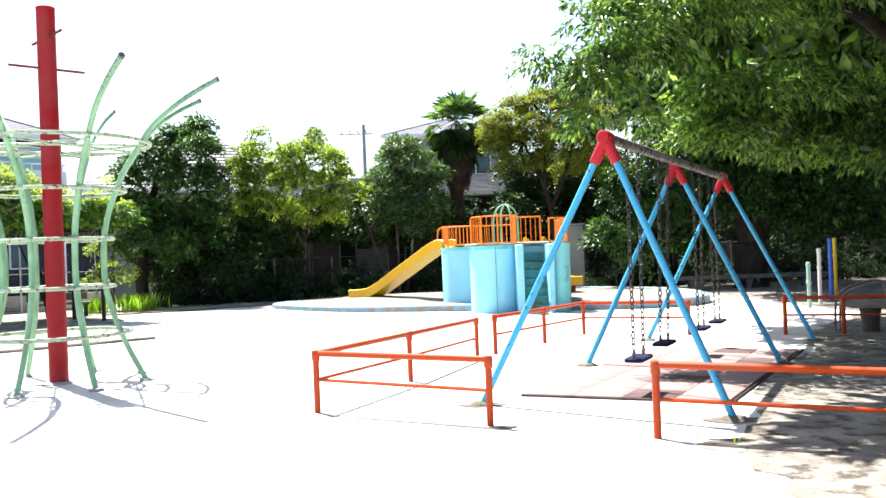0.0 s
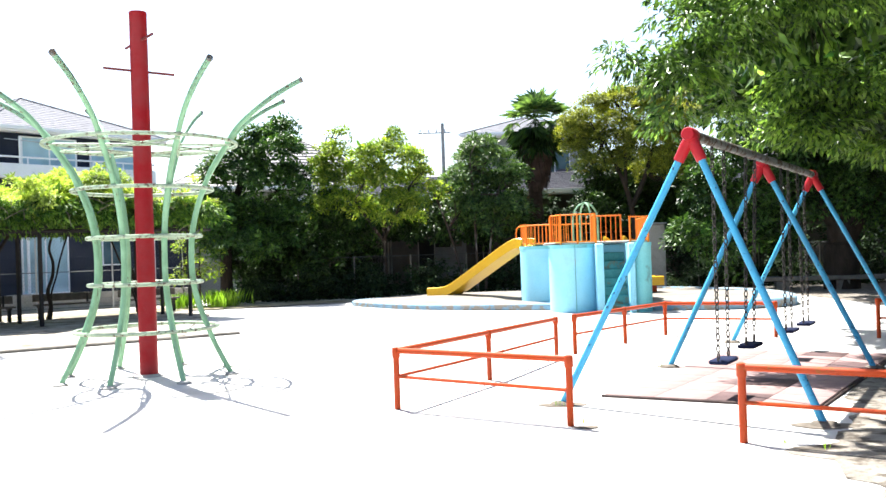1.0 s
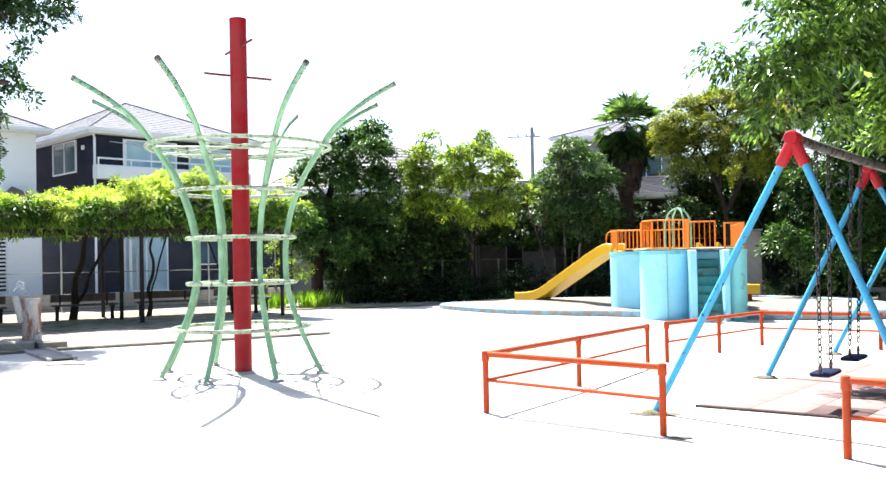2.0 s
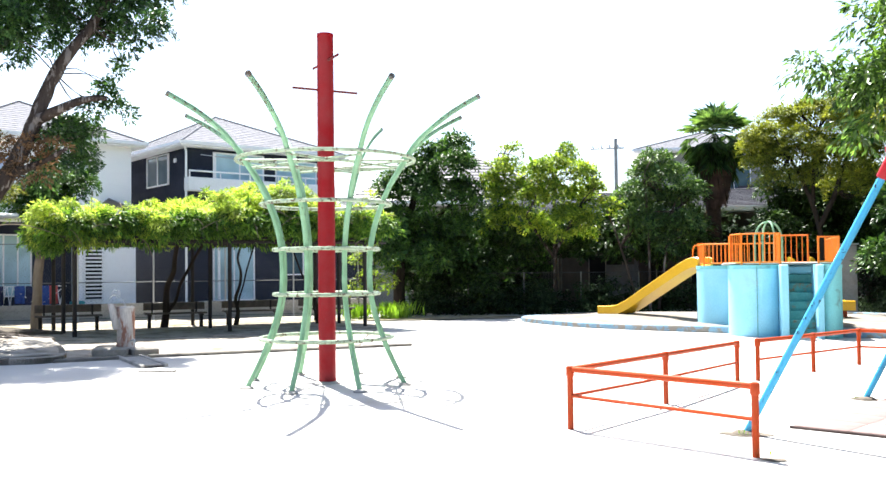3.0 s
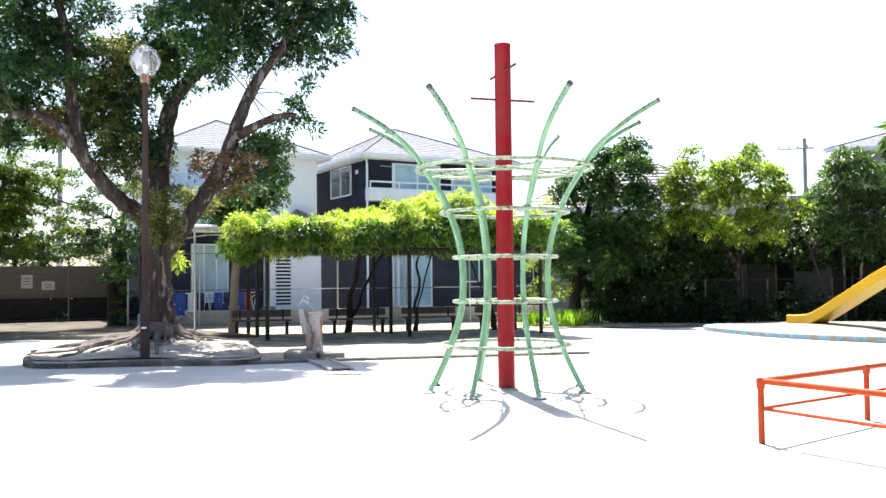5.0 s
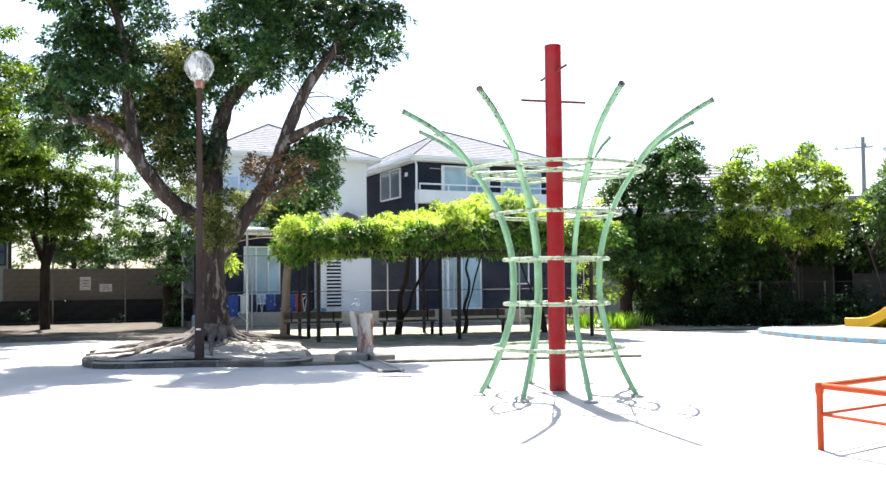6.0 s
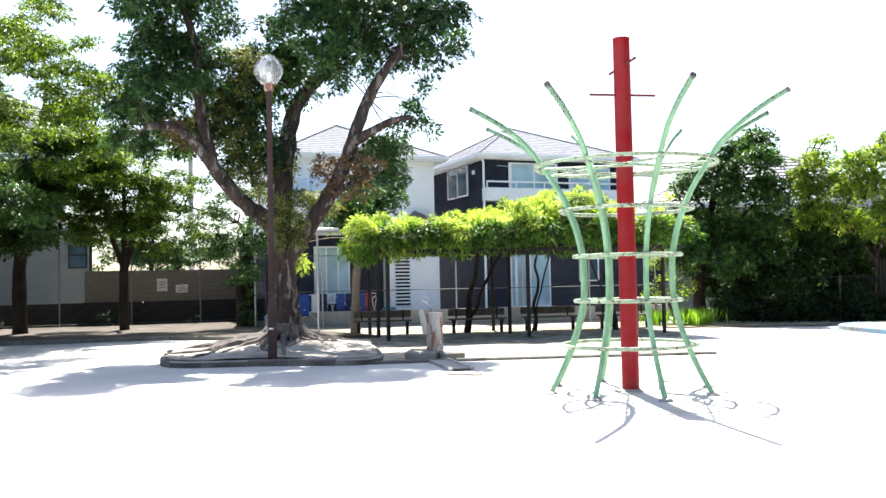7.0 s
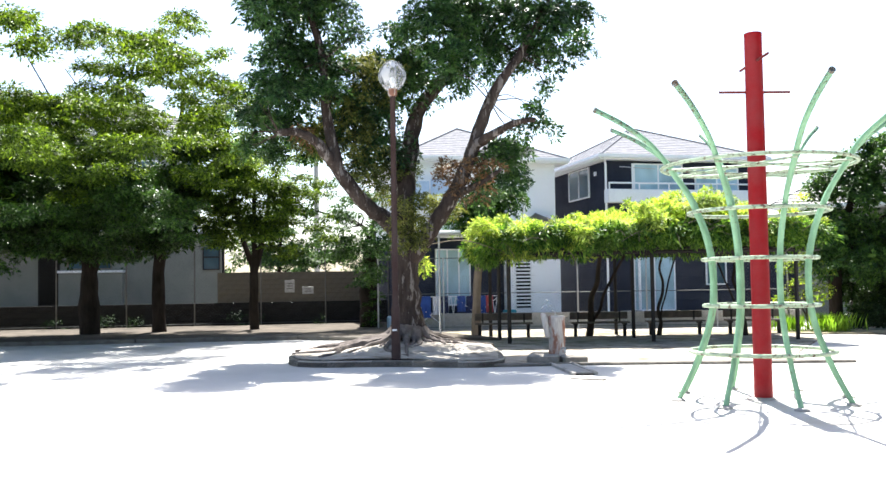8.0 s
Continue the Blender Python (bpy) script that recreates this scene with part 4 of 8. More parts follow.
# ---- pergola ----
PX, PY = Vector((0.742, 0.670, 0)).normalized(), Vector((-0.74, 0.673, 0)).normalized()
P0 = Vector((-15.92, 18.9, 0.03))
pergola = thing("pergola", P0, "dark steel pergola roofed with a thick wisteria", "pergola")
HIGH = 2.42
for i in range(3):
    for j in range(3):
        p = P0 + PX * (3.88 * i) + PY * (1.79 * j)
        part("post", Mesh().tube([p - Vector((0, 0, 0.1)), p + Vector((0, 0, HIGH))], 0.055, 10), DARK_STEEL, pergola)
for j in range(3):
    p = P0 + PY * (1.79 * j) + Vector((0, 0, HIGH))
    part("beam", Mesh().tube([p - PX * 0.5, p + PX * 8.4], 0.05, 8), DARK_STEEL, pergola)
for i in range(11):
    p = P0 + PX * (0.84 * i - 0.3) + Vector((0, 0, HIGH + 0.09))
    part("rafter", Mesh().tube([p - PY * 0.5, p + PY * 4.0], 0.035, 8), DARK_STEEL, pergola)


def vine_trunk(i, j, seed, lean, thick):
    rnd = random.Random(seed)
    p = P0 + PX * i + PY * j
    m = Mesh()
    for k in range(2):
        pts = [p + Vector((rnd.gauss(0, 0.04), rnd.gauss(0, 0.05), -0.08))]
        for s in range(1, 7):
            pts.append(p + PX * lean * (s / 6) ** 1.3 * (0.4 + k) + Vector((rnd.gauss(0, 0.05), rnd.gauss(0, 0.05), HIGH * s / 6)))
        m.tube(curve_points(pts, 4), [thick * (0.085 - 0.045 * (q / 24) ** 0.6) for q in range(25)] if k == 0 else 0.03 * thick, 8)
    return m


wisteria = thing("wisteria", P0 + PX * 2.0 + PY * 2.0, "bright green wisteria sprawling over the pergola", "climbing plant")
for i, j, lean, thick in ((2.9, 2.9, 0.8, 1.5), (4.9, 2.8, 0.5, 0.85), (7.2, 2.1, -0.6, 0.9)):
    part("vine_trunk", vine_trunk(i, j, int(10 * i), lean, thick), DARK_BARK, wisteria)
vine_clumps, vine_fringe, vine_top, vine_under, vr = [], [], [], [], random.Random(5)
for i in range(26):
    for j in range(9):
        q = P0 + PX * (-0.5 + 0.345 * i) + PY * (-0.55 + 0.56 * j)
        rise = 0.24 + 0.42 * noise.noise((i * 0.5, j * 0.5, 1)) + 0.75 * max(0.0, 1 - abs(i - 17) / 9)
        if vr.random() < 0.72:
            vine_clumps.append((q.x + vr.gauss(0, 0.16), q.y + vr.gauss(0, 0.16), HIGH + 0.24 + rise + vr.gauss(0, 0.1), vr.uniform(0.16, 0.36), 1.0))
        if vr.random() < 0.4:
            vine_top.append((q.x + vr.gauss(0, 0.2), q.y + vr.gauss(0, 0.2), HIGH + rise + vr.uniform(0.4, 0.68), vr.uniform(0.1, 0.22), 0.6))
        if j in (0, 8) or i in (0, 25):
            vine_fringe.append((q.x, q.y, HIGH + vr.uniform(0.36, 0.6) - (0.4 if i < 3 and vr.random() < 0.4 else 0), vr.uniform(0.18, 0.3), vr.uniform(0.8, 1)))
        vine_under.append((q.x, q.y, HIGH + 0.44 + 0.4 * rise * vr.random() + vr.gauss(0, 0.05), vr.uniform(0.22, 0.34), 0.8))
vine_clumps += [(-15.95, 15.2, 2.5, 0.16, 0.5), (-15.8, 15.3, 2.3, 0.18, 0.6), (-15.68, 15.4, 2.05, 0.13, 0.5)]
part("vine_shoot", Mesh().tube(curve_points([P0 + Vector((0, 0, HIGH)), (-15.8, 17.2, 2.75), (-15.8, 16.1, 2.7), (-15.9, 15.25, 2.45), (-15.66, 15.4, 1.98)], 4), 0.012, 5), PALE_BARK, wisteria)
# Two leaf colours paint the canopy's shaded underside and sunlit top.
leafy("shaded_leaves", wisteria, np.concatenate([spray_cloud(vine_fringe, 0.1, 22, 0.18, 0.9, 0.55, 0.34, 0.0, core=0), spray_cloud(vine_under, 0.15, 24, 0.24, 0.9, 0.6, 0.36, 0.0, core=0.5)]), SHADED_VINE_LEAF, "dark green lower leaves, shade painted into their colour")
leafy("lit_leaves", wisteria, np.concatenate([spray_cloud(vine_clumps, 0.1, 21, 0.2, 0.9, 0.55, 0.34, 0.6, core=0), spray_cloud(vine_top, 0.1, 23, 0.16, 0.7, 0.1, 0.32, 0.6, core=0)]), VINE_LEAF, "yellow-green upper leaves, sunlight painted into their colour")
for k in range(44):
    q = P0 + PX * vr.uniform(-0.8, 8.5) + PY * vr.choice([-0.9, -0.8, 4.2]) + Vector((0, 0, HIGH + vr.uniform(0, 0.8)))
    e = Vector((vr.gauss(0, 0.5), vr.gauss(0, 0.5), vr.uniform(-0.5, 0.6)))
    part("tendril", Mesh().tube(curve_points([q, q + e * 0.5 + Vector((0, 0, 0.1)), q + e], 4), 0.008, 4), PALE_BARK, wisteria)


def park_bench(place, yaw, length, label):
    """A plain slatted seat on two steel legs."""
    t = thing("park_bench", place, label, "bench", "benches under the pergola")
    m = Matrix.Translation(place) @ Matrix.Rotation(yaw, 4, "Z")
    for k in range(3):
        part("seat_slat", Mesh().box((0, 0, 0), (length, 0.11, 0.045), 0, 0.008, m @ pose(0, -0.125 + 0.125 * k, 0.42)), BENCH_WOOD, t)
    part("backrest", Mesh().box((0, 0, 0), (length, 0.035, 0.22), 0, 0.008, m @ pose(0, 0.24, 0.62)), BENCH_WOOD, t)
    for e in (-1, 1):
        part("leg", Mesh().box((0, 0, 0), (0.09, 0.1, 0.46), 0, 0.01, m @ pose(e * length * 0.42, 0, 0.17)), DARK_STEEL, t)
        part("leg_foot", Mesh().box((0, 0, 0), (0.1, 0.34, 0.05), 0, 0.01, m @ pose(e * length * 0.42, 0, 0.37)), DARK_STEEL, t)
        part("back_bracket", Mesh().box((0, 0, 0), (0.05, 0.03, 0.34), 0, 0.005, m @ pose(e * length * 0.36, 0.215, 0.57)), DARK_STEEL, t)
    return t


bench_yaw = math.atan2(PX.y, PX.x)
for s, q in ((0.3, 2.9), (3.15, 2.7), (5.5, 3.0), (7.9, 3.0)):
    park_bench(P0 + PX * s + PY * q, bench_yaw, 1.75, "dark weathered wooden bench under the pergola")

# ---- drinking fountain ----
WET_STONE = surface("stained_basin_stone", (0.2, 0.185, 0.16), (0.36, 0.335, 0.295), 6, 50, 0.85, 0.6, 0.012, stain=(0.08, 0.075, 0.06), stain_at=(0.5, 0.7), stain_scale=3.0)
FO = Vector((-11.65, 15.02, 0.03))
fountain = thing("drinking_fountain", FO, "drinking fountain shaped like a sawn log on a stone base", "fountain")
for dx, dy, yaw, size in ((-0.2, -0.1, 0.5, (0.66, 0.74, 0.27)), (0.31, 0.14, 0.86, (0.5, 0.62, 0.24)), (0.02, 0.3, 0.62, (0.56, 0.4, 0.2))):
    part("stone", Mesh().box((0, 0, 0), size, 0, 0.03, Matrix.Translation(FO + Vector((dx, dy, 0.03))) @ Matrix.Rotation(yaw, 4, "Z") @ Matrix.Rotation(0.02, 4, "X")), WET_STONE, fountain)
part("log", Mesh().lathe(FO + Vector((0, 0.05, 0.1)), [(0.19, -0.1), (0.175, 0.1), (0.165, 0.22), (0.172, 0.35), (0.165, 0.47), (0.178, 0.6), (0.168, 0.72), (0.174, 0.82), (0.15, 0.84)], 13), STUMP, fountain, "bark-textured concrete log post")
part("side_branch", Mesh().tube(curve_points([FO + Vector((-0.10, -0.08, 0.5)), FO + Vector((-0.17, -0.12, 0.85)), FO + Vector((-0.22, -0.14, 1.0))], 4), [0.08, 0.085, 0.075, 0.08, 0.07, 0.075, 0.065, 0.06, 0.03], 9), STUMP, fountain)
part("tap", Mesh().tube(curve_points([FO + Vector((0.22, -0.1, 0.28)), FO + Vector((0.33, -0.14, 0.3)), FO + Vector((0.34, -0.15, 0.2))], 4), 0.018, 8), GALV, fountain)
part("spout", Mesh().tube(curve_points([FO + Vector((0.02, 0.0, 0.9)), FO + Vector((0.0, 0.0, 1.02)), FO + Vector((-0.08, -0.02, 1.06))], 4), 0.015, 8), GALV, fountain)
WATER, _, _, wbsdf = material("spraying_water")
wbsdf.inputs["Base Color"].default_value = (0.9, 0.93, 0.95, 1)
wbsdf.inputs["Transmission Weight"].default_value, wbsdf.inputs["Roughness"].default_value, wbsdf.inputs["IOR"].default_value = 0.6, 0.1, 1.33
spray = Mesh()
wr = random.Random(12)
for k in range(5):
    a, h = wr.uniform(-0.5, 0.9), wr.uniform(0.12, 0.3)
    way = Vector((-math.cos(a), -math.sin(a), 0)) * wr.uniform(0.12, 0.3)
    for q in range(7):
        u = q / 7 + wr.uniform(0, 0.06)
        p = FO + Vector((-0.06, -0.02, 1.03)) + way * u + Vector((0, 0, 4 * h * u * (1 - u)))
        d = (way + Vector((0, 0, 4 * h * (1 - 2 * u)))).normalized() * wr.uniform(0.015, 0.035)
        spray.tube([p - d, p, p + d], [0.003, 0.009, 0.003], 5)
part("water_jet", spray, WATER, fountain, "thin spray of drinking water")
DRAIN_A, DRAIN_B = Vector((-11.35, 14.75, 0)), Vector((-9.78, 13.28, 0))
dw = (DRAIN_B - DRAIN_A).normalized()
dside = Vector((-dw.y, dw.x, 0))
drain_yaw = math.atan2(dw.y, dw.x)
dlong = (DRAIN_B - DRAIN_A).length
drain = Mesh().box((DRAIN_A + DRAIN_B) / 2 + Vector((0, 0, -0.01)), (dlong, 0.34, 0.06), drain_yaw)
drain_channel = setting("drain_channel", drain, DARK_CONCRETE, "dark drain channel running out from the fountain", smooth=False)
for e in (-1, 1):
    part("channel_edge", Mesh().box((DRAIN_A + DRAIN_B) / 2 + dside * 0.2 * e + Vector((0, 0, 0.0)), (dlong, 0.07, 0.12), drain_yaw, 0.012), CONCRETE, drain_channel)
bar_data = Mesh().box((0, 0, 0), (0.045, 0.3, 0.03), drain_yaw, 0.005).data("grate_bar", CONCRETE)
for k in range(int(dlong / 0.09)):
    ob = new("grate_bar", bar_data)
    ob.parent = drain_channel
    ob.location = DRAIN_A + dw * (0.05 + 0.09 * k) + Vector((0, 0, 0.03))
grate = thing("drain_grate", (-9.35, 12.72, 0.0), "pale slotted steel drain grate set in the sand", "grate")
part("rim", Mesh().box((-9.35, 12.72, 0.002), (0.64, 0.2, 0.012), 0.19, 0.003), KERB, grate)
for k in range(10):
    part("slat", Mesh().box((-9.35 + 0.06 * (k - 4.5) * math.cos(0.19), 12.72 + 0.06 * (k - 4.5) * math.sin(0.19), 0.014), (0.032, 0.19, 0.022), 0.19, 0.004), CONCRETE, grate)

FADED_SHEET = surface("faded_notice_sheet", (0.30, 0.28, 0.26), (0.56, 0.55, 0.53), 9, 50, 0.8, 0.4, 0.01)


def notice(place, yaw, size, label):
    t = thing("notice_board", place, label, "notice")
    m = Matrix.Translation(place) @ Matrix.Rotation(yaw, 4, "Z")
    part("sheet", Mesh().box((0, 0, 0), (size[0], 0.02, size[1]), 0, 0.003, m), FADED_SHEET, t)
    for k in range(3):
        part("text_bar", Mesh().box((0, 0, 0), (size[0] * 0.6, 0.006, size[1] * 0.04), 0, 0, m @ pose(0, -0.012, size[1] * (0.25 - 0.22 * k))), DARK_STEEL, t)
    return t


notice(Vector((-30.42, 22.72, 1.7)), math.atan2(19.4, 14.4), (0.4, 0.5), "small white notice hung on the wire fence")
notice(Vector((-29.98, 23.32, 1.53)), math.atan2(19.4, 14.4), (0.46, 0.3), "small pale notice hung on the wire fence")

GRAB_STEEL = surface("worn_brown_steel", (0.10, 0.085, 0.08), (0.22, 0.20, 0.19), 6, 60, 0.5, 0.2, 0.002, metal=0.4)
# ---- by the swings: arm bench and exercise poles ----
seat = thing("arm_bench", (6.1, 14.7, 0), "weathered slatted wooden bench with arched steel grab bars", "bench")
bm0 = Matrix.Translation((6.75, 14.45, 0)) @ Matrix.Rotation(radians(-24), 4, "Z")
for k in range(4):
    part("seat_slat", Mesh().box((0, 0, 0), (1.8, 0.1, 0.05), 0, 0.01, bm0 @ pose(0, -0.2 + 0.125 * k, 0.42)), WOOD_GREY, seat)
for e in (-1, 1):
    part("leg", Mesh().lathe(bm0 @ Vector((e * 0.6, 0, -0.05)), [(0.16, 0), (0.13, 0.1), (0.15, 0.32), (0.17, 0.44)], 14), BENCH_WOOD, seat)
for base in (Vector((5.73, 14.95, 0)), Vector((5.72, 14.74, -0.02))):
    arch = [base + Vector(p) for p in ((0, 0, -0.08), (0.02, -0.01, 0.51), (0.13, -0.05, 0.68), (0.31, -0.13, 0.77), (0.51, -0.22, 0.83), (0.67, -0.3, 0.79), (0.72, -0.32, 0.5), (0.74, -0.33, -0.08))]
    part("grab_bar", Mesh().tube(curve_points(arch, 5), 0.02, 8), GRAB_STEEL, seat)
for (x, y), h, mat, word in (((7.3, 20.0), 0.98, PIPE_GREEN, "pale green"), ((7.95, 21.0), 1.27, WHITE_PAINT, "chipped white"), ((8.5, 21.7), 1.5, PIPE_BLUE, "blue"), ((9.0, 22.6), 1.5, PIPE_YELLOW, "yellow")):
    t = thing("exercise_post", (x, y, 0), f"{word} painted steel exercise post", "post", "painted exercise posts")
    part("pipe", Mesh().tube([(x, y, -0.1), (x, y, h)], 0.045, 12), mat, t)
    part("post_cap", Mesh().lathe((x, y, h - 0.06), [(0.053, 0), (0.056, 0.05), (0.047, 0.085), (0.02, 0.1)], 12), mat, t)
    part("clamp", Mesh().lathe((x, y, h - 0.45), [(0.047, 0), (0.058, 0.01), (0.058, 0.06), (0.047, 0.07)], 12), mat, t)
kerbstone = thing("stone_bench", (9.0, 30.0, 0), "long low grey stone bench under the dark tree", "bench")
part("slab", Mesh().box((9.0, 29.0, 0.38), (5.0, 0.45, 0.14), -0.05, 0.02), KERB, kerbstone)
for e in (-1.8, 0, 1.8):
    part("block", Mesh().box((9.0 + e, 29.0 - 0.05 * e, 0.14), (0.4, 0.36, 0.36), -0.05, 0.02), KERB, kerbstone)
cabinet = thing("storage_cabinet", (2.9, 31.5, 0), "pale grey-green steel storage cabinet", "cabinet")
part("body", Mesh().box((3.56, 31.5, 1.15), (0.75, 0.6, 2.3), 0.05, 0.02), CREAM_WALL, cabinet)
part("roof", Mesh().box((3.56, 31.5, 2.33), (0.85, 0.7, 0.05), 0.05, 0.01), GALV, cabinet)

# ---- houses ----
class Frame:
    """A building's own axes: x along its front, y into its depth, z up; size: its measure against the drawn one."""

    def __init__(self, corner, yaw, size=1.0, base=0.0):
        self.m = Matrix.Translation((*corner, base)) @ Matrix.Rotation(yaw, 4, "Z") @ Matrix.Scale(size, 4)

    def at(self, x, y, z):
        return self.m @ Vector((x, y, z))

    def box(self, x0, x1, y0, y1, z0, z1, bevel=0.0):
        return Mesh().box((0, 0, 0), (x1 - x0, y1 - y0, z1 - z0), 0, bevel, self.m @ Matrix.Translation(((x0 + x1) / 2, (y0 + y1) / 2, (z0 + z1) / 2)))


def window(h, fr, side, a0, a1, z0, z1, pane, panes=2, frame=TRIM, name="window", wide=0.05):
    """A framed window on the front (side 'y') or on the end wall (side 'x'): frame, sill and panes."""
    def at(s, d, q):
        return fr.at(s, d, q) if side == "y" else fr.at(d, s, q)

    loops = [[at(a0 + i, d, z0 + i), at(a1 - i, d, z0 + i), at(a1 - i, d, z1 - i), at(a0 + i, d, z1 - i)] for i, d in ((0, 0.05), (0, -0.06), (wide, -0.06), (wide, 0.05))]
    f = Mesh().add([p for lp in loops for p in lp], [(r * 4 + k, r * 4 + (k + 1) % 4, ((r + 1) % 4) * 4 + (k + 1) % 4, ((r + 1) % 4) * 4 + k) for r in range(4) for k in range(4)])
    w = part(name, f, frame, h, smooth=False)
    for k in range(1, panes):
        c = a0 + (a1 - a0) * k / panes
        part("mullion", fr.box(c - wide / 2, c + wide / 2, -0.05, 0.05, z0 + wide, z1 - wide) if side == "y" else fr.box(-0.05, 0.05, c - wide / 2, c + wide / 2, z0 + wide, z1 - wide), frame, w, smooth=False)
    for k in range(panes):
        s0, s1 = a0 + (a1 - a0) * k / panes + wide / 2, a0 + (a1 - a0) * (k + 1) / panes - wide / 2
        g = fr.box(s0, s1, -0.025, -0.01, z0 + wide, z1 - wide) if side == "y" else fr.box(-0.025, -0.01, s0, s1, z0 + wide, z1 - wide)
        part("pane", g, pane, w, smooth=False)
    return w


def hip_roof(h, fr, x0, x1, y0, y1, z, rise, mat, over=0.45, courses=12, ridge=0.0):
    """A hipped roof laid in overlapping courses, with fascia and gutter."""
    x0, x1, y0, y1 = x0 - over, x1 + over, y0 - over, y1 + over
    cy = (y0 + y1) / 2
    run = (y1 - y0) / 2
    r0, r1 = x0 + run + ridge, x1 - run - ridge
    if r0 > r1:
        r0 = r1 = (x0 + x1) / 2
    slopes = [((x0, y0), (x1, y0), (r1, cy), (r0, cy)), ((x1, y1), (x0, y1), (r0, cy), (r1, cy)), ((x0, y1), (x0, y0), (r0, cy), (r0, cy)), ((x1, y0), (x1, y1), (r1, cy), (r1, cy))]
    m, seen, lip = Mesh(), {}, 0.035 if mat is KAWARA else 0.012

    def corner(x, y, h):
        key = (round(x, 3), round(y, 3), round(h, 3))
        if key not in seen:
            seen[key] = len(m.v)
            m.v.append(tuple(fr.at(x, y, h)))
        return seen[key]

    for a, b, c, d in slopes:
        for k in range(courses):
            (t0, t1), rows = (k / courses, (k + 1) / courses), []
            for t in (t0, t1):
                rows.append([tuple(p[i] + (q[i] - p[i]) * t for i in (0, 1)) for p, q in ((a, d), (b, c))])
            h0, h1 = z + rise * t0, z + rise * t1
            low = [corner(*p, h0) for p in rows[0]]
            lipped = [corner(*p, h0 + lip) for p in rows[0]]
            high = [corner(*p, h1) for p in rows[1]]
            m.f += [(low[0], low[1], lipped[1], lipped[0])]
            m.f += [(lipped[0], lipped[1], high[1], high[0])] if high[0] != high[1] else [(lipped[0], lipped[1], high[0])]
    roof = part("roof", m, mat, h, smooth=False)
    part("fascia", fr.box(x0, x1, y0, y1, z - 0.16, z - 0.003), TRIM, roof, "white eaves board", smooth=False)
    part("gutter", fr.box(x0 - 0.03, x1 + 0.03, y0 - 0.1, y0, z - 0.1, z + 0.02), TRIM, roof, smooth=False)
    part("gutter", fr.box(x0 - 0.1, x0, y0 - 0.1, y1 + 0.03, z - 0.098, z + 0.018), TRIM, roof, smooth=False)
    cap_m = Mesh()
    for p, q in (((x0, y0), (r0, cy)), ((x1, y0), (r1, cy)), ((x0, y1), (r0, cy)), ((x1, y1), (r1, cy)), ((r0, cy), (r1 + 0.01, cy))):
        flat = p[1] == cy
        cap_m.tube([fr.at(*p, z + (rise if flat else 0) + 0.02), fr.at(*q, z + rise + 0.025)], 0.04, 6)
    part("ridge", cap_m, mat, roof)
    return roof


E1 = math.atan2(0.835, 0.55)
FD = Frame((-19.54, 29.71), E1, 1.08, -0.13)
navy = thing("house", FD.at(0, 0, 0), "two-storey navy house with white balcony and grey hipped roof", "house")
part("wall", FD.box(0, 6.0, 0, 8.0, -0.1, 6.06), NAVY_SIDING, navy, smooth=False)
hip_roof(navy, FD, 0, 6.0, 0, 8.0, 6.2, 1.75, SLATE, 0.4, 16)
part("foundation", FD.box(-0.02, 6.02, -0.02, 8.02, -0.1, 0.42), CONCRETE, navy, smooth=False)
window(navy, FD, "y", 1.03, 3.0, 4.62, 5.95, CURTAIN, 2)
window(navy, FD, "y", 3.5, 5.3, 4.62, 5.85, CURTAIN, 2)
window(navy, FD, "x", 1.5, 3.5, 4.85, 6.0, GLASS, 2)
window(navy, FD, "y", 0.95, 2.6, 0.6, 2.6, CURTAIN, 2)
window(navy, FD, "y", 3.85, 4.7, 1.5, 2.5, GLASS, 1)
annex = part("annex", FD.box(6.003, 7.8, 0.3, 6.0, -0.1, 3.2), NAVY_SIDING, navy, "dark single-storey annex", smooth=False)
part("annex_roof", FD.box(5.98, 8.0, 0.0, 6.2, 3.2, 3.34), TRIM, annex, smooth=False)
balcony = part("balcony", FD.box(-0.12, 5.95, -0.38, -0.003, 4.5, 4.98, 0.02), TRIM, navy, "white panelled balcony", smooth=False)
part("balcony_rail", Mesh().tube([FD.at(-0.08, -0.34, 5.2), FD.at(5.9, -0.34, 5.2)], 0.035, 8), TRIM, balcony)
for k in range(6):
    part("baluster", Mesh().tube([FD.at(-0.06 + 1.17 * k, -0.34, 4.97), FD.at(-0.06 + 1.17 * k, -0.34, 5.2)], 0.03, 8), TRIM, balcony)
for x in (1.05, 5.8):
    part("balcony_post", Mesh().tube([FD.at(x, -0.3, -0.05), FD.at(x, -0.3, 4.5)], 0.055, 8), TRIM, balcony)
part("laundry_arm", Mesh().tube([FD.at(0.35, -0.34, 5.78), FD.at(1.75, -0.34, 5.72)], 0.018, 6), GALV, balcony)
part("laundry_post", Mesh().tube([FD.at(0.85, -0.34, 4.97), FD.at(0.85, -0.34, 5.9)], 0.04, 8), TRIM, balcony)
part("downpipe", Mesh().tube([FD.at(-0.09, -0.12, -0.05), FD.at(-0.09, -0.12, 5.9), FD.at(-0.3, -0.4, 6.1)], 0.045, 8), TRIM, navy)
part("air_unit", FD.box(0.1, 0.85, -0.95, -0.6, 0.03, 0.65, 0.03), CREAM_WALL, navy, "grey outdoor air conditioner unit")
part("vent", FD.box(-0.05, 0.0, 0.85, 1.05, 5.6, 5.75, 0.01), TRIM, navy)

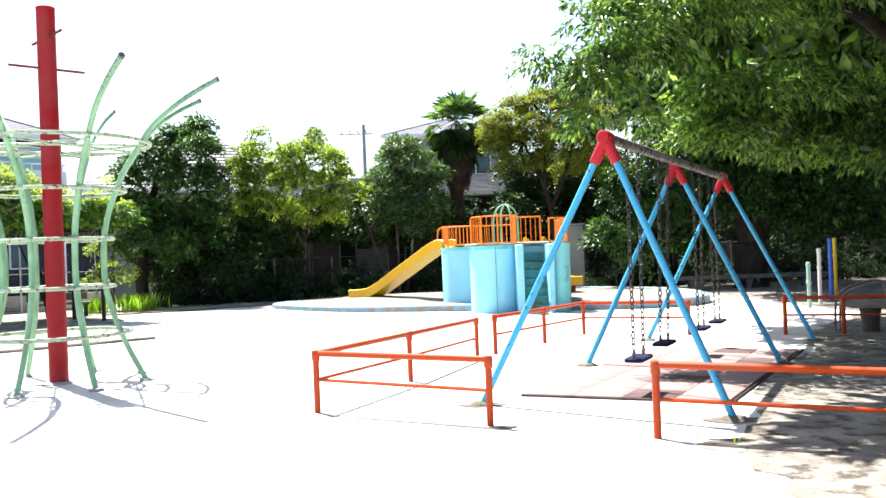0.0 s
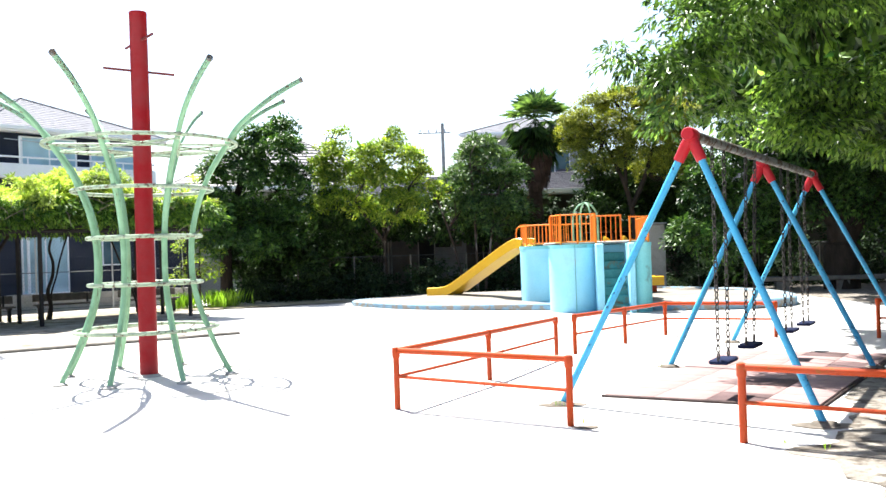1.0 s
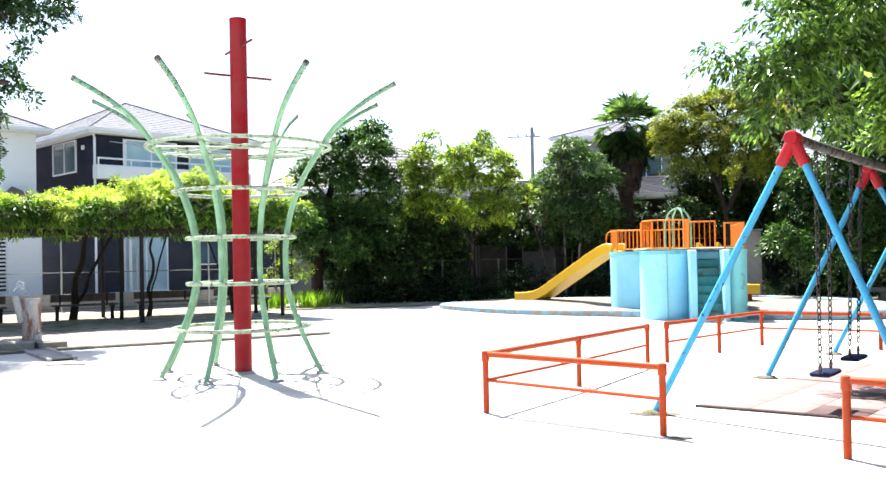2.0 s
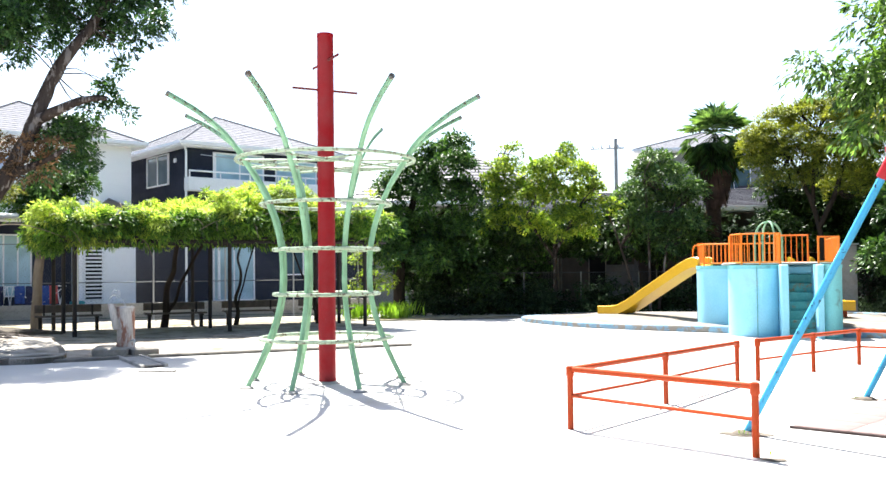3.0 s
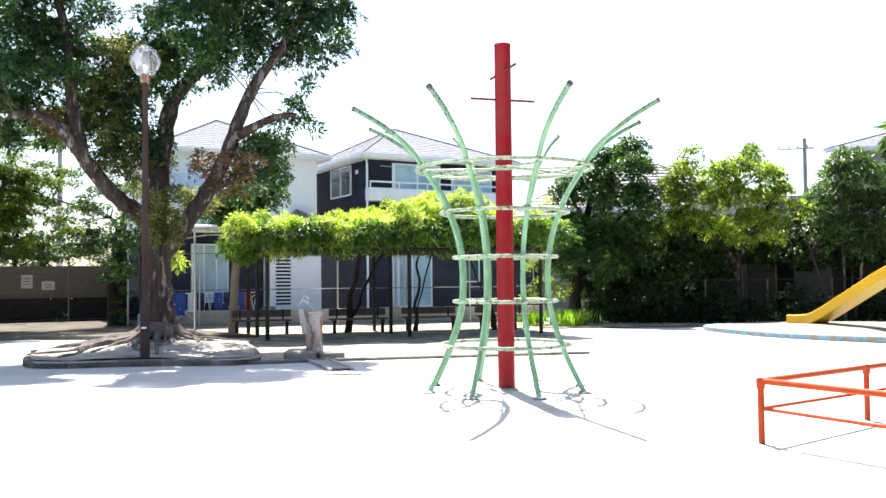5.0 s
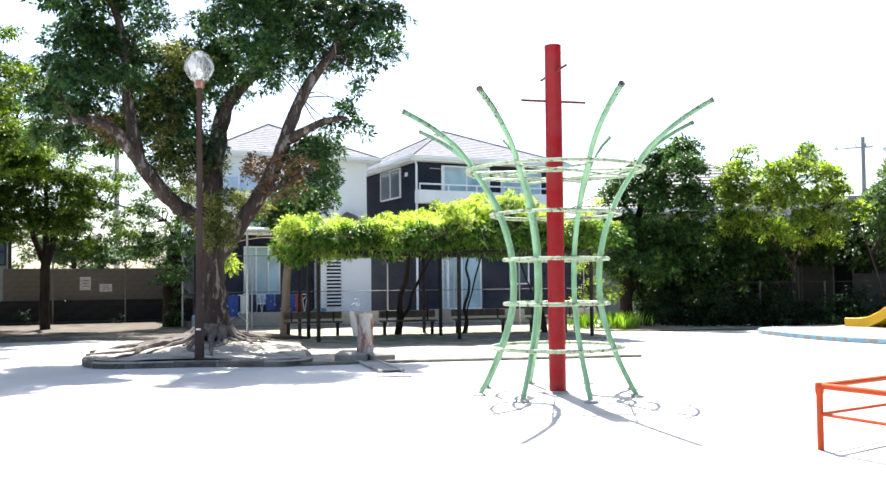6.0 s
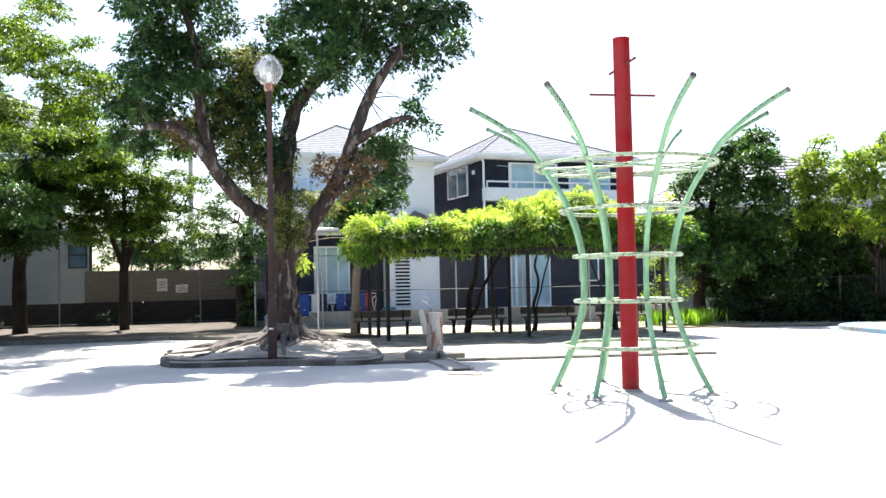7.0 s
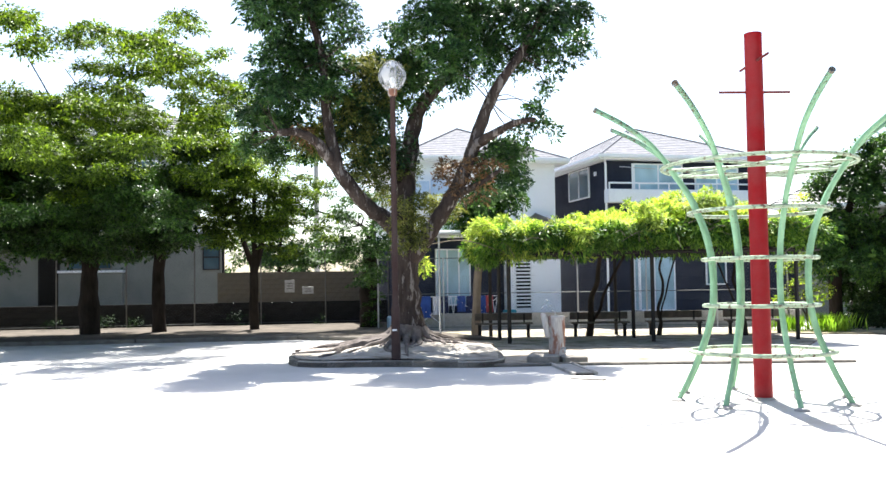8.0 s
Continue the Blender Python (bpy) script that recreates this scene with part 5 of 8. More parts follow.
FW = Frame((-26.29, 22.64), E1, 1.08, -0.13)
white = thing("house", FW.at(0, 0, 0), "two-storey white house with dark lower storey and grey roof", "house")
part("wall", FW.box(1.9, 7.55, 0.02, 7.0, 3.35, 6.1), WHITE_SIDING, white, smooth=False)
part("lower_wall", FW.box(1.91, 5.5, 0.05, 6.98, -0.1, 3.35), NAVY_SIDING, white, "dark lower storey wall", smooth=False)
part("porch_wall", FW.box(5.5, 7.6, -0.25, 6.96, -0.1, 3.35), WHITE_SIDING, white, smooth=False)
hip_roof(white, FW, 1.9, 7.55, 0.02, 7.0, 6.25, 1.7, SLATE, 0.4, 16)
window(white, FW, "y", 2.9, 4.2, 0.9, 2.95, CURTAIN, 3)
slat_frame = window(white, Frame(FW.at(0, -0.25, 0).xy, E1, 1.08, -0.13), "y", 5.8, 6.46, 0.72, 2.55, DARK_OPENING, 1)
for k in range(13):
    part("louvre", FW.box(5.86, 6.4, -0.33, -0.285, 0.84 + 0.13 * k, 0.90 + 0.13 * k), TRIM, slat_frame, smooth=False)
part("balcony", FW.box(1.95, 3.5, -0.7, 0.0, 4.1, 5.05, 0.02), TRIM, white, "small white balcony", smooth=False)
part("canopy", FW.box(2.6, 5.3, -1.4, 0.04, 3.42, 3.56, 0.02), TRIM, white, "pale porch canopy", smooth=False)
part("foundation", FW.box(1.89, 7.62, -0.27, 7.0, -0.1, 0.35), KERB_BLUE, white, smooth=False)
part("lean_to", Mesh().box((0, 0, 0), (1.7, 1.2, 0.06), 0, 0.01, FW.m @ pose(7.3, 0.1, 3.75, -18, 20, 0)), SLATE, white)
LINEN = [surface("blue_cloth", (0.03, 0.06, 0.22), (0.05, 0.10, 0.32), 5, 60, 0.95, 0.3, 0.01), surface("white_cloth", (0.62, 0.63, 0.68), (0.72, 0.73, 0.76), 5, 60, 0.95, 0.3, 0.01), surface("navy_cloth", (0.02, 0.025, 0.06), (0.04, 0.045, 0.10), 5, 60, 0.95, 0.3, 0.01), surface("red_cloth", (0.35, 0.06, 0.06), (0.45, 0.10, 0.09), 5, 60, 0.95, 0.3, 0.01), surface("teal_cloth", (0.04, 0.22, 0.26), (0.08, 0.32, 0.36), 5, 60, 0.95, 0.3, 0.01)]


def cloth(fr, x, y, top, wide, drop, seed):
    """A hanging cloth: a folded double sheet over a bar."""
    nx, nz, vs, fs = 9, 6, [], []
    for side in (-1, 1):
        for j in range(nz):
            for i in range(nx):
                s = j / (nz - 1)
                fold = 0.035 * math.sin(i * 1.7 + seed) * s
                vs.append(fr.at(x + wide * (i / (nx - 1) - 0.5), y + side * (0.012 + 0.02 * s) + fold, top - drop * s * (1 if side < 0 else 0.8)))
    k = nx * nz
    for o in (0, k):
        fs += [(o + j * nx + i, o + j * nx + i + 1, o + (j + 1) * nx + i + 1, o + (j + 1) * nx + i) for j in range(nz - 1) for i in range(nx - 1)]
    fs += [(i, i + 1, k + i + 1, k + i) for i in range(nx - 1)]
    return Mesh().add(vs, fs)


for n, (x0, x1) in enumerate(((1.6, 3.0), (3.2, 4.7))):
    rack = thing("laundry_rack", FW.at(x0, -1.3, 0), "folding steel laundry rack hung with washing", "laundry rack", "laundry racks before the house")
    for x in (x0, x1):
        part("leg", Mesh().tube([FW.at(x, -1.65, 0), FW.at(x, -1.0, 1.25)], 0.016, 6), TRIM, rack)
        part("leg", Mesh().tube([FW.at(x, -1.0, 0), FW.at(x, -1.65, 1.25)], 0.016, 6), TRIM, rack)
    for y in (-1.65, -1.0):
        part("bar", Mesh().tube([FW.at(x0 - 0.1, y, 1.25), FW.at(x1 + 0.1, y, 1.25)], 0.014, 6), TRIM, rack)
        if y == -1.65:
            part("brace", Mesh().tube([FW.at(x0, y, 0.05), FW.at(x1, y, 1.2)], 0.014, 6), TRIM, rack)
            part("brace", Mesh().tube([FW.at(x1, y, 0.05), FW.at(x0, y, 1.2)], 0.014, 6), TRIM, rack)
    cr = random.Random(n)
    for k, (sx, w) in enumerate(((0.2, 0.3), (0.55, 0.35), (0.95, 0.3), (1.2, 0.25))):
        c = thing("washing", FW.at(x0 + sx, -1.65, 1.2), "cloth hung up to dry", "laundry", "washing on the racks")
        part("cloth", cloth(FW, x0 + sx, -1.65, 1.27, w, cr.uniform(0.5, 0.8), k), LINEN[(0, 0, 1, 2, 0, 2, 0, 3)[k + 4 * n]], c)
tub = thing("plastic_tub", FW.at(5.35, -1.2, 0), "teal plastic storage tub beside the house", "tub")
part("body", FW.box(5.05, 5.45, -1.5, -1.1, 0.0, 0.75, 0.04), LINEN[4], tub)
tub2 = thing("plastic_tub", FW.at(0.9, -1.2, 0), "pale blue plastic storage tub beside the house", "tub")
part("body", FW.box(0.9, 1.4, -1.5, -1.1, 0.0, 0.62, 0.04), surface("pale_blue_plastic", (0.30, 0.45, 0.58), (0.36, 0.52, 0.64), 3, 40, 0.5, 0.1, 0.002), tub2)

sheets = surface("pale_blue_sheet", (0.42, 0.55, 0.75), (0.55, 0.66, 0.82), 4, 60, 0.95, 0.3, 0.01)
for k, (x, w) in enumerate(((2.25, 0.55), (2.95, 0.7))):
    c = thing("washing", FW.at(x, -0.75, 5.2), "pale blue sheet hung over the balcony", "laundry", "sheets on the balcony")
    part("cloth", cloth(FW, x, -0.75, 5.3 + 0.1 * k, w, 0.95, k), sheets, c)

# A small pale porch roof on a slim post before the glass doors.
porch = thing("porch_roof", (-18.6, 19.3, 0), "small white porch roof on a slim galvanised post", "porch roof")
part("roof_sheet", Mesh().box((-18.65, 19.49, 3.2), (0.75, 0.55, 0.09), 0.73, 0.02), TRIM, porch)
part("roof_edge", Mesh().box((-18.65, 19.49, 3.14), (0.79, 0.59, 0.03), 0.73, 0.008), GALV, porch)
part("post", Mesh().tube([(-18.75, 19.2, -0.1), (-18.75, 19.2, 3.13)], 0.03, 8), GALV, porch)

# The house behind the verge trees.
FL = Frame((-45.8, 9.2), math.atan2(19.4, 14.4))
cream = thing("house", FL.at(0, 0, 0), "pale rendered house with tiled roofs behind trees", "house")
part("wall", FL.box(-6, 17.05, 0, 3.0, -0.1, 4.15), PALE_WALL, cream, smooth=False)
part("upper_wall", FL.box(3, 15.6, 2.5, 7.5, 4.15, 9.0), PALE_WALL, cream, smooth=False)
hip_roof(cream, FL, 3, 15.6, 2.5, 7.5, 9.05, 1.9, KAWARA, 0.8, 12)
hip_roof(cream, FL, -6, 12.0, -0.2, 3.2, 4.25, 0.9, KAWARA, 0.6, 8)
window(cream, FL, "y", 16.25, 17.0, 2.5, 3.68, GLASS, 1, DARK_STEEL)
part("window_rail", FL.box(16.25, 17.0, -0.07, -0.05, 3.05, 3.11), DARK_STEEL, cream, smooth=False)
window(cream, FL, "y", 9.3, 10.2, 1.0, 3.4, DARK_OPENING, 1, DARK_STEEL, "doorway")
window(cream, FL, "y", 10.5, 12.35, 2.58, 3.92, GLASS, 2, WOOD_GREY)
part("downpipe", Mesh().tube([FL.at(17.15, -0.1, 0.0), FL.at(17.15, -0.1, 4.0)], 0.07, 8), DARK_STEEL, cream)
part("eaves", FL.box(12.4, 17.3, -0.35, 3.2, 4.15, 4.32), TRIM, cream, smooth=False)
window(cream, Frame(FL.at(0, 2.5, 0).xy, math.atan2(19.4, 14.4)), "y", 7.0, 9.5, 6.2, 7.8, GLASS, 2)
window(cream, Frame(FL.at(0, 2.5, 0).xy, math.atan2(19.4, 14.4)), "y", 12.0, 14.0, 6.2, 7.8, GLASS, 2)
part("lower_eave", FL.box(-6, 9.7, -0.95, -0.004, 4.02, 4.14, 0.02), DULL_TILE, cream, "dark tiled lower eave", smooth=False)
part("eave_gutter", Mesh().tube([FL.at(-6, -1.0, 4.02), FL.at(9.7, -1.0, 4.02)], 0.06, 8), DARK_STEEL, cream)
bay = part("bay", FL.box(10.24, 12.86, -0.55, -0.003, 0.0, 2.42, 0.02), PALE_WALL, cream, smooth=False)
part("bay_cap", FL.box(10.18, 12.92, -0.62, -0.003, 2.42, 2.53, 0.02), TRIM, bay, smooth=False)

# The old low house behind the far fence, and the roofs beyond.
FO2 = Frame((-9.5, 36.4), 0.05)
old = thing("house", FO2.at(0, 0, 0), "old single-storey brown house with glazed tile roof", "house")
part("wall", FO2.box(0, 22, 0, 7, -0.1, 3.85), BROWN_WALL, old, smooth=False)
hip_roof(old, FO2, 0, 22, 0, 7, 3.95, 1.0, KAWARA, 0.9, 14)
for x0, x1, z0, z1 in ((1.5, 3.0, 0.3, 2.2), (4.2, 5.6, 0.3, 2.2), (6.6, 7.2, 0.8, 2.0), (8.2, 9.4, 0.6, 2.3), (11.0, 13.4, 0.4, 2.2), (15.0, 17.0, 0.4, 2.2)):
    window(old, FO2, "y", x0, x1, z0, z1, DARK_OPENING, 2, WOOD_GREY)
lattice = part("lattice", Mesh().tube([(-7.08, 34.3, 2.36), (-6.05, 34.3, 2.36)], 0.03, 6), KERB, old, "grey wire lattice panel")
for k in range(17):
    part("wire", Mesh().tube([(-7.04 + 0.06 * k, 34.3, 0.2), (-7.04 + 0.06 * k, 34.3, 2.34)], 0.012, 4), KERB, lattice)
for x in (-7.08, -6.05):
    part("lattice_post", Mesh().tube([(x, 34.3, -0.1), (x, 34.3, 2.4)], 0.03, 6), KERB, lattice)
part("screen", Mesh().box((-3.85, 34.7, 1.15), (1.1, 0.05, 1.25), 0, 0.01), DIM_PANEL, old, "grey panel leaning at the house front", smooth=False)
part("screen_post", Mesh().box((-3.24, 34.7, 1.1), (0.16, 0.12, 2.45), 0, 0.01), DIM_PANEL, old, smooth=False)

FB = Frame((-3.5, 46.0), 0.08)
far_house = thing("house", FB.at(0, 0, 0), "two-storey house with pale wall and dark tiled lower roof", "house")
part("wall", FB.box(0, 6.0, 0, 7, -0.1, 7.45), CREAM_WALL, far_house, smooth=False)
hip_roof(far_house, FB, 0, 6.0, 0, 7, 7.55, 1.3, SLATE, 0.6, 12)
window(far_house, FB, "y", 3.4, 5.0, 5.4, 6.6, GLASS, 2)
part("wing_wall", FB.box(3.3, 11.1, -1.6, -0.01, -0.1, 4.4), BROWN_WALL, far_house, smooth=False)
hip_roof(far_house, FB, 3.3, 11.1, -1.6, 0.6, 4.5, 1.05, DULL_TILE, 0.5, 8)
FN = Frame((-15.6, 37.5), 0.35)
next_house = thing("house", FN.at(0, 0, 0), "low house with a pale glazed tile roof", "house")
part("wall", FN.box(0, 9, 0, 8, -0.1, 4.6), CREAM_WALL, next_house, smooth=False)
hip_roof(next_house, FN, 0, 9, 0, 8, 4.7, 2.8, KAWARA, 0.8, 16)
FR = Frame((6.0, 39.0), -0.12)
right_house = thing("house", FR.at(0, 0, 0), "brown low building behind dark trees", "house")
part("wall", FR.box(0, 16, 0, 8, -0.1, 3.6), BROWN_WALL, right_house, smooth=False)
hip_roof(right_house, FR, 0, 16, 0, 8, 3.7, 2.2, DULL_TILE, 0.7, 10)
window(right_house, FR, "y", 2.0, 4.0, 0.9, 2.4, DARK_OPENING, 2, WOOD_GREY)
window(right_house, FR, "y", 8.0, 10.5, 0.3, 2.4, DARK_OPENING, 2, WOOD_GREY)

pole = thing("utility_pole", (-4.8, 43.7, 0), "grey concrete utility pole with a cross-arm", "utility pole")
part("shaft", Mesh().tube([(-4.8, 43.7, -0.1), (-4.8, 43.7, 7.9)], [0.12, 0.08], 12), CONCRETE, pole)
part("cross_arm", Mesh().box((-5.2, 43.7, 7.45), (1.6, 0.08, 0.08), 0.1, 0.01), GALV, pole)
for k in range(4):
    part("insulator", Mesh().lathe((-5.9 + 0.4 * k, 43.66 + 0.04 * k, 7.49), [(0.04, 0), (0.05, 0.05), (0.03, 0.1), (0.045, 0.14)], 8), TRIM, pole)

pole2 = thing("utility_pole", (-36.4, 29.1, 0), "tall grey concrete utility pole behind the garden", "utility pole")
part("shaft", Mesh().tube([(-36.4, 29.1, -0.1), (-36.4, 29.1, 8.6)], [0.17, 0.11], 12), CONCRETE, pole2)
part("cross_arm", Mesh().box((-36.4, 29.1, 8.2), (1.6, 0.08, 0.08), 0.8, 0.01), GALV, pole2)

# ---- trees ----
BIG_STEMS = [
    ([(-15.62, 14.78, 0.32), (-15.66, 14.75, 1.19), (-15.70, 14.70, 2.12), (-15.71, 14.69, 2.92)], 0.38, 0.27),
    ([(-15.72, 14.68, 2.52), (-15.93, 14.46, 3.12), (-16.12, 13.83, 3.56), (-16.39, 13.22, 4.39), (-16.56, 12.55, 5.05), (-16.79, 11.93, 5.07)], 0.23, 0.08),
    ([(-16.35, 13.27, 4.33), (-16.66, 13.21, 5.53), (-16.80, 13.21, 6.88), (-17.17, 13.07, 8.39), (-17.28, 12.93, 9.47)], 0.15, 0.05),
    ([(-15.71, 14.69, 2.78), (-15.84, 14.99, 4.29), (-15.81, 15.30, 5.75), (-15.34, 15.87, 6.73), (-14.92, 16.25, 8.04), (-14.69, 16.44, 9.43)], 0.25, 0.07),
]
BIG_BOUGHS = [
    ([(-15.90, 14.78, 4.01), (-16.35, 15.05, 5.20), (-16.6, 14.9, 6.2)], 0.12, 0.03),
    ([(-15.65, 14.75, 2.12), (-15.02, 14.94, 2.95), (-14.61, 15.19, 3.66), (-14.25, 15.50, 4.70), (-14.03, 15.94, 5.92), (-13.60, 16.54, 7.08), (-13.22, 17.07, 8.12), (-12.93, 17.27, 9.06)], 0.22, 0.06),
    ([(-14.22, 15.52, 4.81), (-13.64, 15.49, 5.02), (-13.07, 15.69, 5.25), (-12.67, 15.86, 5.29)], 0.13, 0.05),
    ([(-14.61, 15.19, 3.66), (-13.60, 15.00, 3.88), (-12.96, 15.01, 4.14)], 0.10, 0.03),
]
BIG_LIMBS = BIG_STEMS + BIG_BOUGHS
BIG_CLUMPS = [(-17.2, 11.9, 7.9, 0.77, 1.0), (-17.4, 13.0, 8.0, 0.73, 1.0), (-16.5, 13.3, 8.1, 0.55, 1.0), (-17.7, 12.8, 7.1, 0.83, 1.0), (-17.3, 13.4, 7.0, 0.78, 1.0), (-15.8, 13.1, 7.3, 0.4, 0.7), (-16.8, 11.6, 6.0, 0.6, 1.0), (-18.0, 13.3, 6.3, 0.8, 1.0), (-16.5, 13.0, 6.1, 0.49, 1.0), (-17.4, 11.7, 5.4, 0.49, 1.0), (-18.5, 13.3, 5.6, 0.63, 1.0), (-17.9, 12.0, 4.9, 0.37, 1.0), (-18.3, 12.9, 4.9, 0.34, 1.0), (-16.6, 13.6, 6.7, 0.4, 0.6), (-16.0, 14.8, 7.7, 0.43, 0.8), (-14.6, 14.6, 7.6, 0.87, 1.0), (-14.7, 16.0, 8.0, 0.92, 1.0), (-14.3, 17.1, 8.2, 0.94, 1.0)]
BIG_CLUMPS += [(-13.1, 17.0, 7.9, 0.77, 1.0), (-12.8, 17.8, 8.1, 0.49, 1.0), (-15.7, 15.3, 7.1, 0.61, 0.8), (-14.1, 14.7, 6.7, 0.73, 1.0), (-14.5, 16.6, 7.2, 0.75, 0.9), (-13.4, 17.0, 7.2, 0.64, 0.8), (-12.5, 16.8, 6.8, 0.41, 0.6), (-11.8, 16.4, 7.0, 0.33, 0.6), (-16.0, 15.7, 6.5, 0.5, 0.6), (-14.8, 15.5, 6.4, 0.5, 0.6), (-13.3, 17.4, 6.3, 0.38, 0.35), (-13.8, 17.5, 5.8, 0.39, 0.35), (-13.9, 17.0, 5.3, 0.38, 0.4), (-13.7, 17.7, 5.5, 0.33, 0.35), (-13.9, 16.0, 4.6, 0.55, 0.9), (-14.2, 17.0, 4.2, 0.45, 0.9), (-14.1, 15.9, 4.0, 0.5, 0.7), (-14.5, 17.2, 4.9, 0.53, 0.9)]
BIG_CLUMPS += [(-14.9, 16.6, 3.8, 0.36, 0.5), (-16.8, 12.0, 8.8, 0.95, 1.0), (-14.6, 14.6, 9.1, 1.02, 1.0), (-13.6, 15.7, 9.2, 1.09, 1.0), (-13.5, 18.0, 9.5, 0.84, 1.0), (-16.7, 13.4, 9.0, 0.59, 0.7)]
BIG_OLIVE = [(-14.9, 13.9, 3.4, 0.23, 0.6), (-14.7, 14.1, 3.0, 0.28, 0.6), (-14.9, 13.9, 2.7, 0.23, 0.6), (-14.6, 14.2, 3.5, 0.19, 0.5), (-15.1, 13.8, 3.0, 0.18, 0.5), (-14.7, 14.1, 2.6, 0.20, 0.5), (-16.4, 14.1, 6.7, 0.48, 0.5), (-15.9, 14.2, 6.2, 0.47, 0.5), (-16.5, 13.9, 5.5, 0.45, 0.45), (-16.2, 14.0, 4.7, 0.53, 0.5), (-16.0, 14.1, 4.1, 0.47, 0.5), (-16.8, 13.7, 5.9, 0.37, 0.5), (-17.1, 13.3, 5.3, 0.37, 0.4), (-17.5, 13.3, 5.0, 0.32, 0.4), (-15.5, 15.1, 3.4, 0.4, 0.5), (-15.3, 15.7, 3.5, 0.38, 0.4), (-15.9, 15.0, 4.4, 0.32, 0.4), (-16.2, 14.9, 3.8, 0.35, 0.4), (-15.6, 15.1, 2.8, 0.32, 0.4), (-15.7, 14.3, 6.6, 0.34, 0.4)]
BIG_RUST = [(-14.0, 14.4, 4.3, 0.25, 0.3), (-13.6, 14.7, 4.1, 0.30, 0.3), (-13.3, 15.0, 4.2, 0.25, 0.3), (-13.8, 14.6, 3.7, 0.22, 0.3), (-13.4, 14.9, 3.7, 0.25, 0.25), (-14.1, 14.3, 4.0, 0.18, 0.25), (-14.5, 15.5, 4.3, 0.42, 0.3), (-14.8, 15.3, 4.2, 0.29, 0.3), (-14.4, 15.6, 3.9, 0.34, 0.25), (-16.9, 12.8, 5.1, 0.29, 0.35)]
DARK_TREE_CLUMPS = [(-10.0, 30.8, 5.8, 0.85, 1.0), (-10.6, 30.6, 5.3, 0.86, 1.0), (-9.0, 30.0, 5.4, 0.83, 1.0), (-11.4, 30.4, 4.7, 0.94, 1.0), (-10.2, 30.5, 4.4, 1.13, 1.0), (-9.1, 31.2, 4.5, 0.86, 1.0), (-11.4, 29.8, 3.5, 0.92, 1.0), (-10.5, 30.8, 3.2, 1.15, 1.0), (-9.3, 31.2, 3.3, 0.94, 1.0), (-11.1, 29.3, 2.3, 0.83, 1.0), (-10.0, 29.8, 2.1, 0.91, 1.0), (-9.2, 31.1, 2.3, 0.78, 0.8), (-9.6, 31.6, 6.3, 0.66, 1.0), (-8.5, 30.5, 4.0, 0.48, 0.8)]
PALE_TREE_CLUMPS = [(-7.6, 31.7, 5.3, 0.7, 0.9), (-7.9, 31.8, 4.4, 0.7, 0.9), (-7.4, 31.5, 3.6, 0.57, 0.8), (-8.1, 31.4, 3.5, 0.49, 0.7), (-7.1, 31.6, 4.6, 0.49, 0.7), (-8.2, 31.4, 4.9, 0.41, 0.7), (-7.4, 31.9, 6.1, 0.33, 0.5)]
ROUND_TREE_CLUMPS = [(-6.3, 30.7, 5.1, 0.73, 1.0), (-5.7, 31.7, 5.4, 0.75, 1.0), (-5.5, 32.0, 6.0, 0.27, 1.0), (-4.8, 31.4, 5.0, 0.66, 1.0), (-6.0, 31.1, 4.5, 0.84, 1.0), (-5.1, 32.1, 4.3, 0.78, 1.0), (-6.6, 31.0, 4.3, 0.56, 1.0), (-4.4, 31.2, 4.5, 0.48, 0.9), (-5.5, 31.5, 3.6, 0.85, 0.8), (-6.5, 31.7, 3.4, 0.67, 0.8), (-4.5, 31.1, 3.5, 0.63, 0.7), (-4.1, 31.5, 3.9, 0.48, 0.6), (-5.8, 31.3, 2.8, 0.64, 0.5), (-5.0, 32.2, 2.9, 0.58, 0.5)]
SOFT_TREE_CLUMPS = [(-2.4, 32.3, 5.5, 0.57, 1.0), (-2.8, 32.9, 5.0, 0.69, 1.0), (-2.0, 32.0, 4.9, 0.77, 1.0), (-3.1, 32.1, 4.3, 0.67, 1.0), (-2.3, 32.6, 4.1, 0.79, 1.0), (-1.5, 33.0, 4.2, 0.69, 1.0), (-3.3, 32.3, 3.4, 0.57, 0.8), (-2.4, 32.0, 3.2, 0.67, 0.9), (-1.4, 31.9, 3.3, 0.57, 0.8), (-1.0, 32.5, 4.5, 0.41, 0.8), (-2.1, 32.0, 2.6, 0.57, 0.6), (-1.4, 32.9, 2.7, 0.5, 0.6), (-3.5, 32.8, 2.8, 0.5, 0.5)]
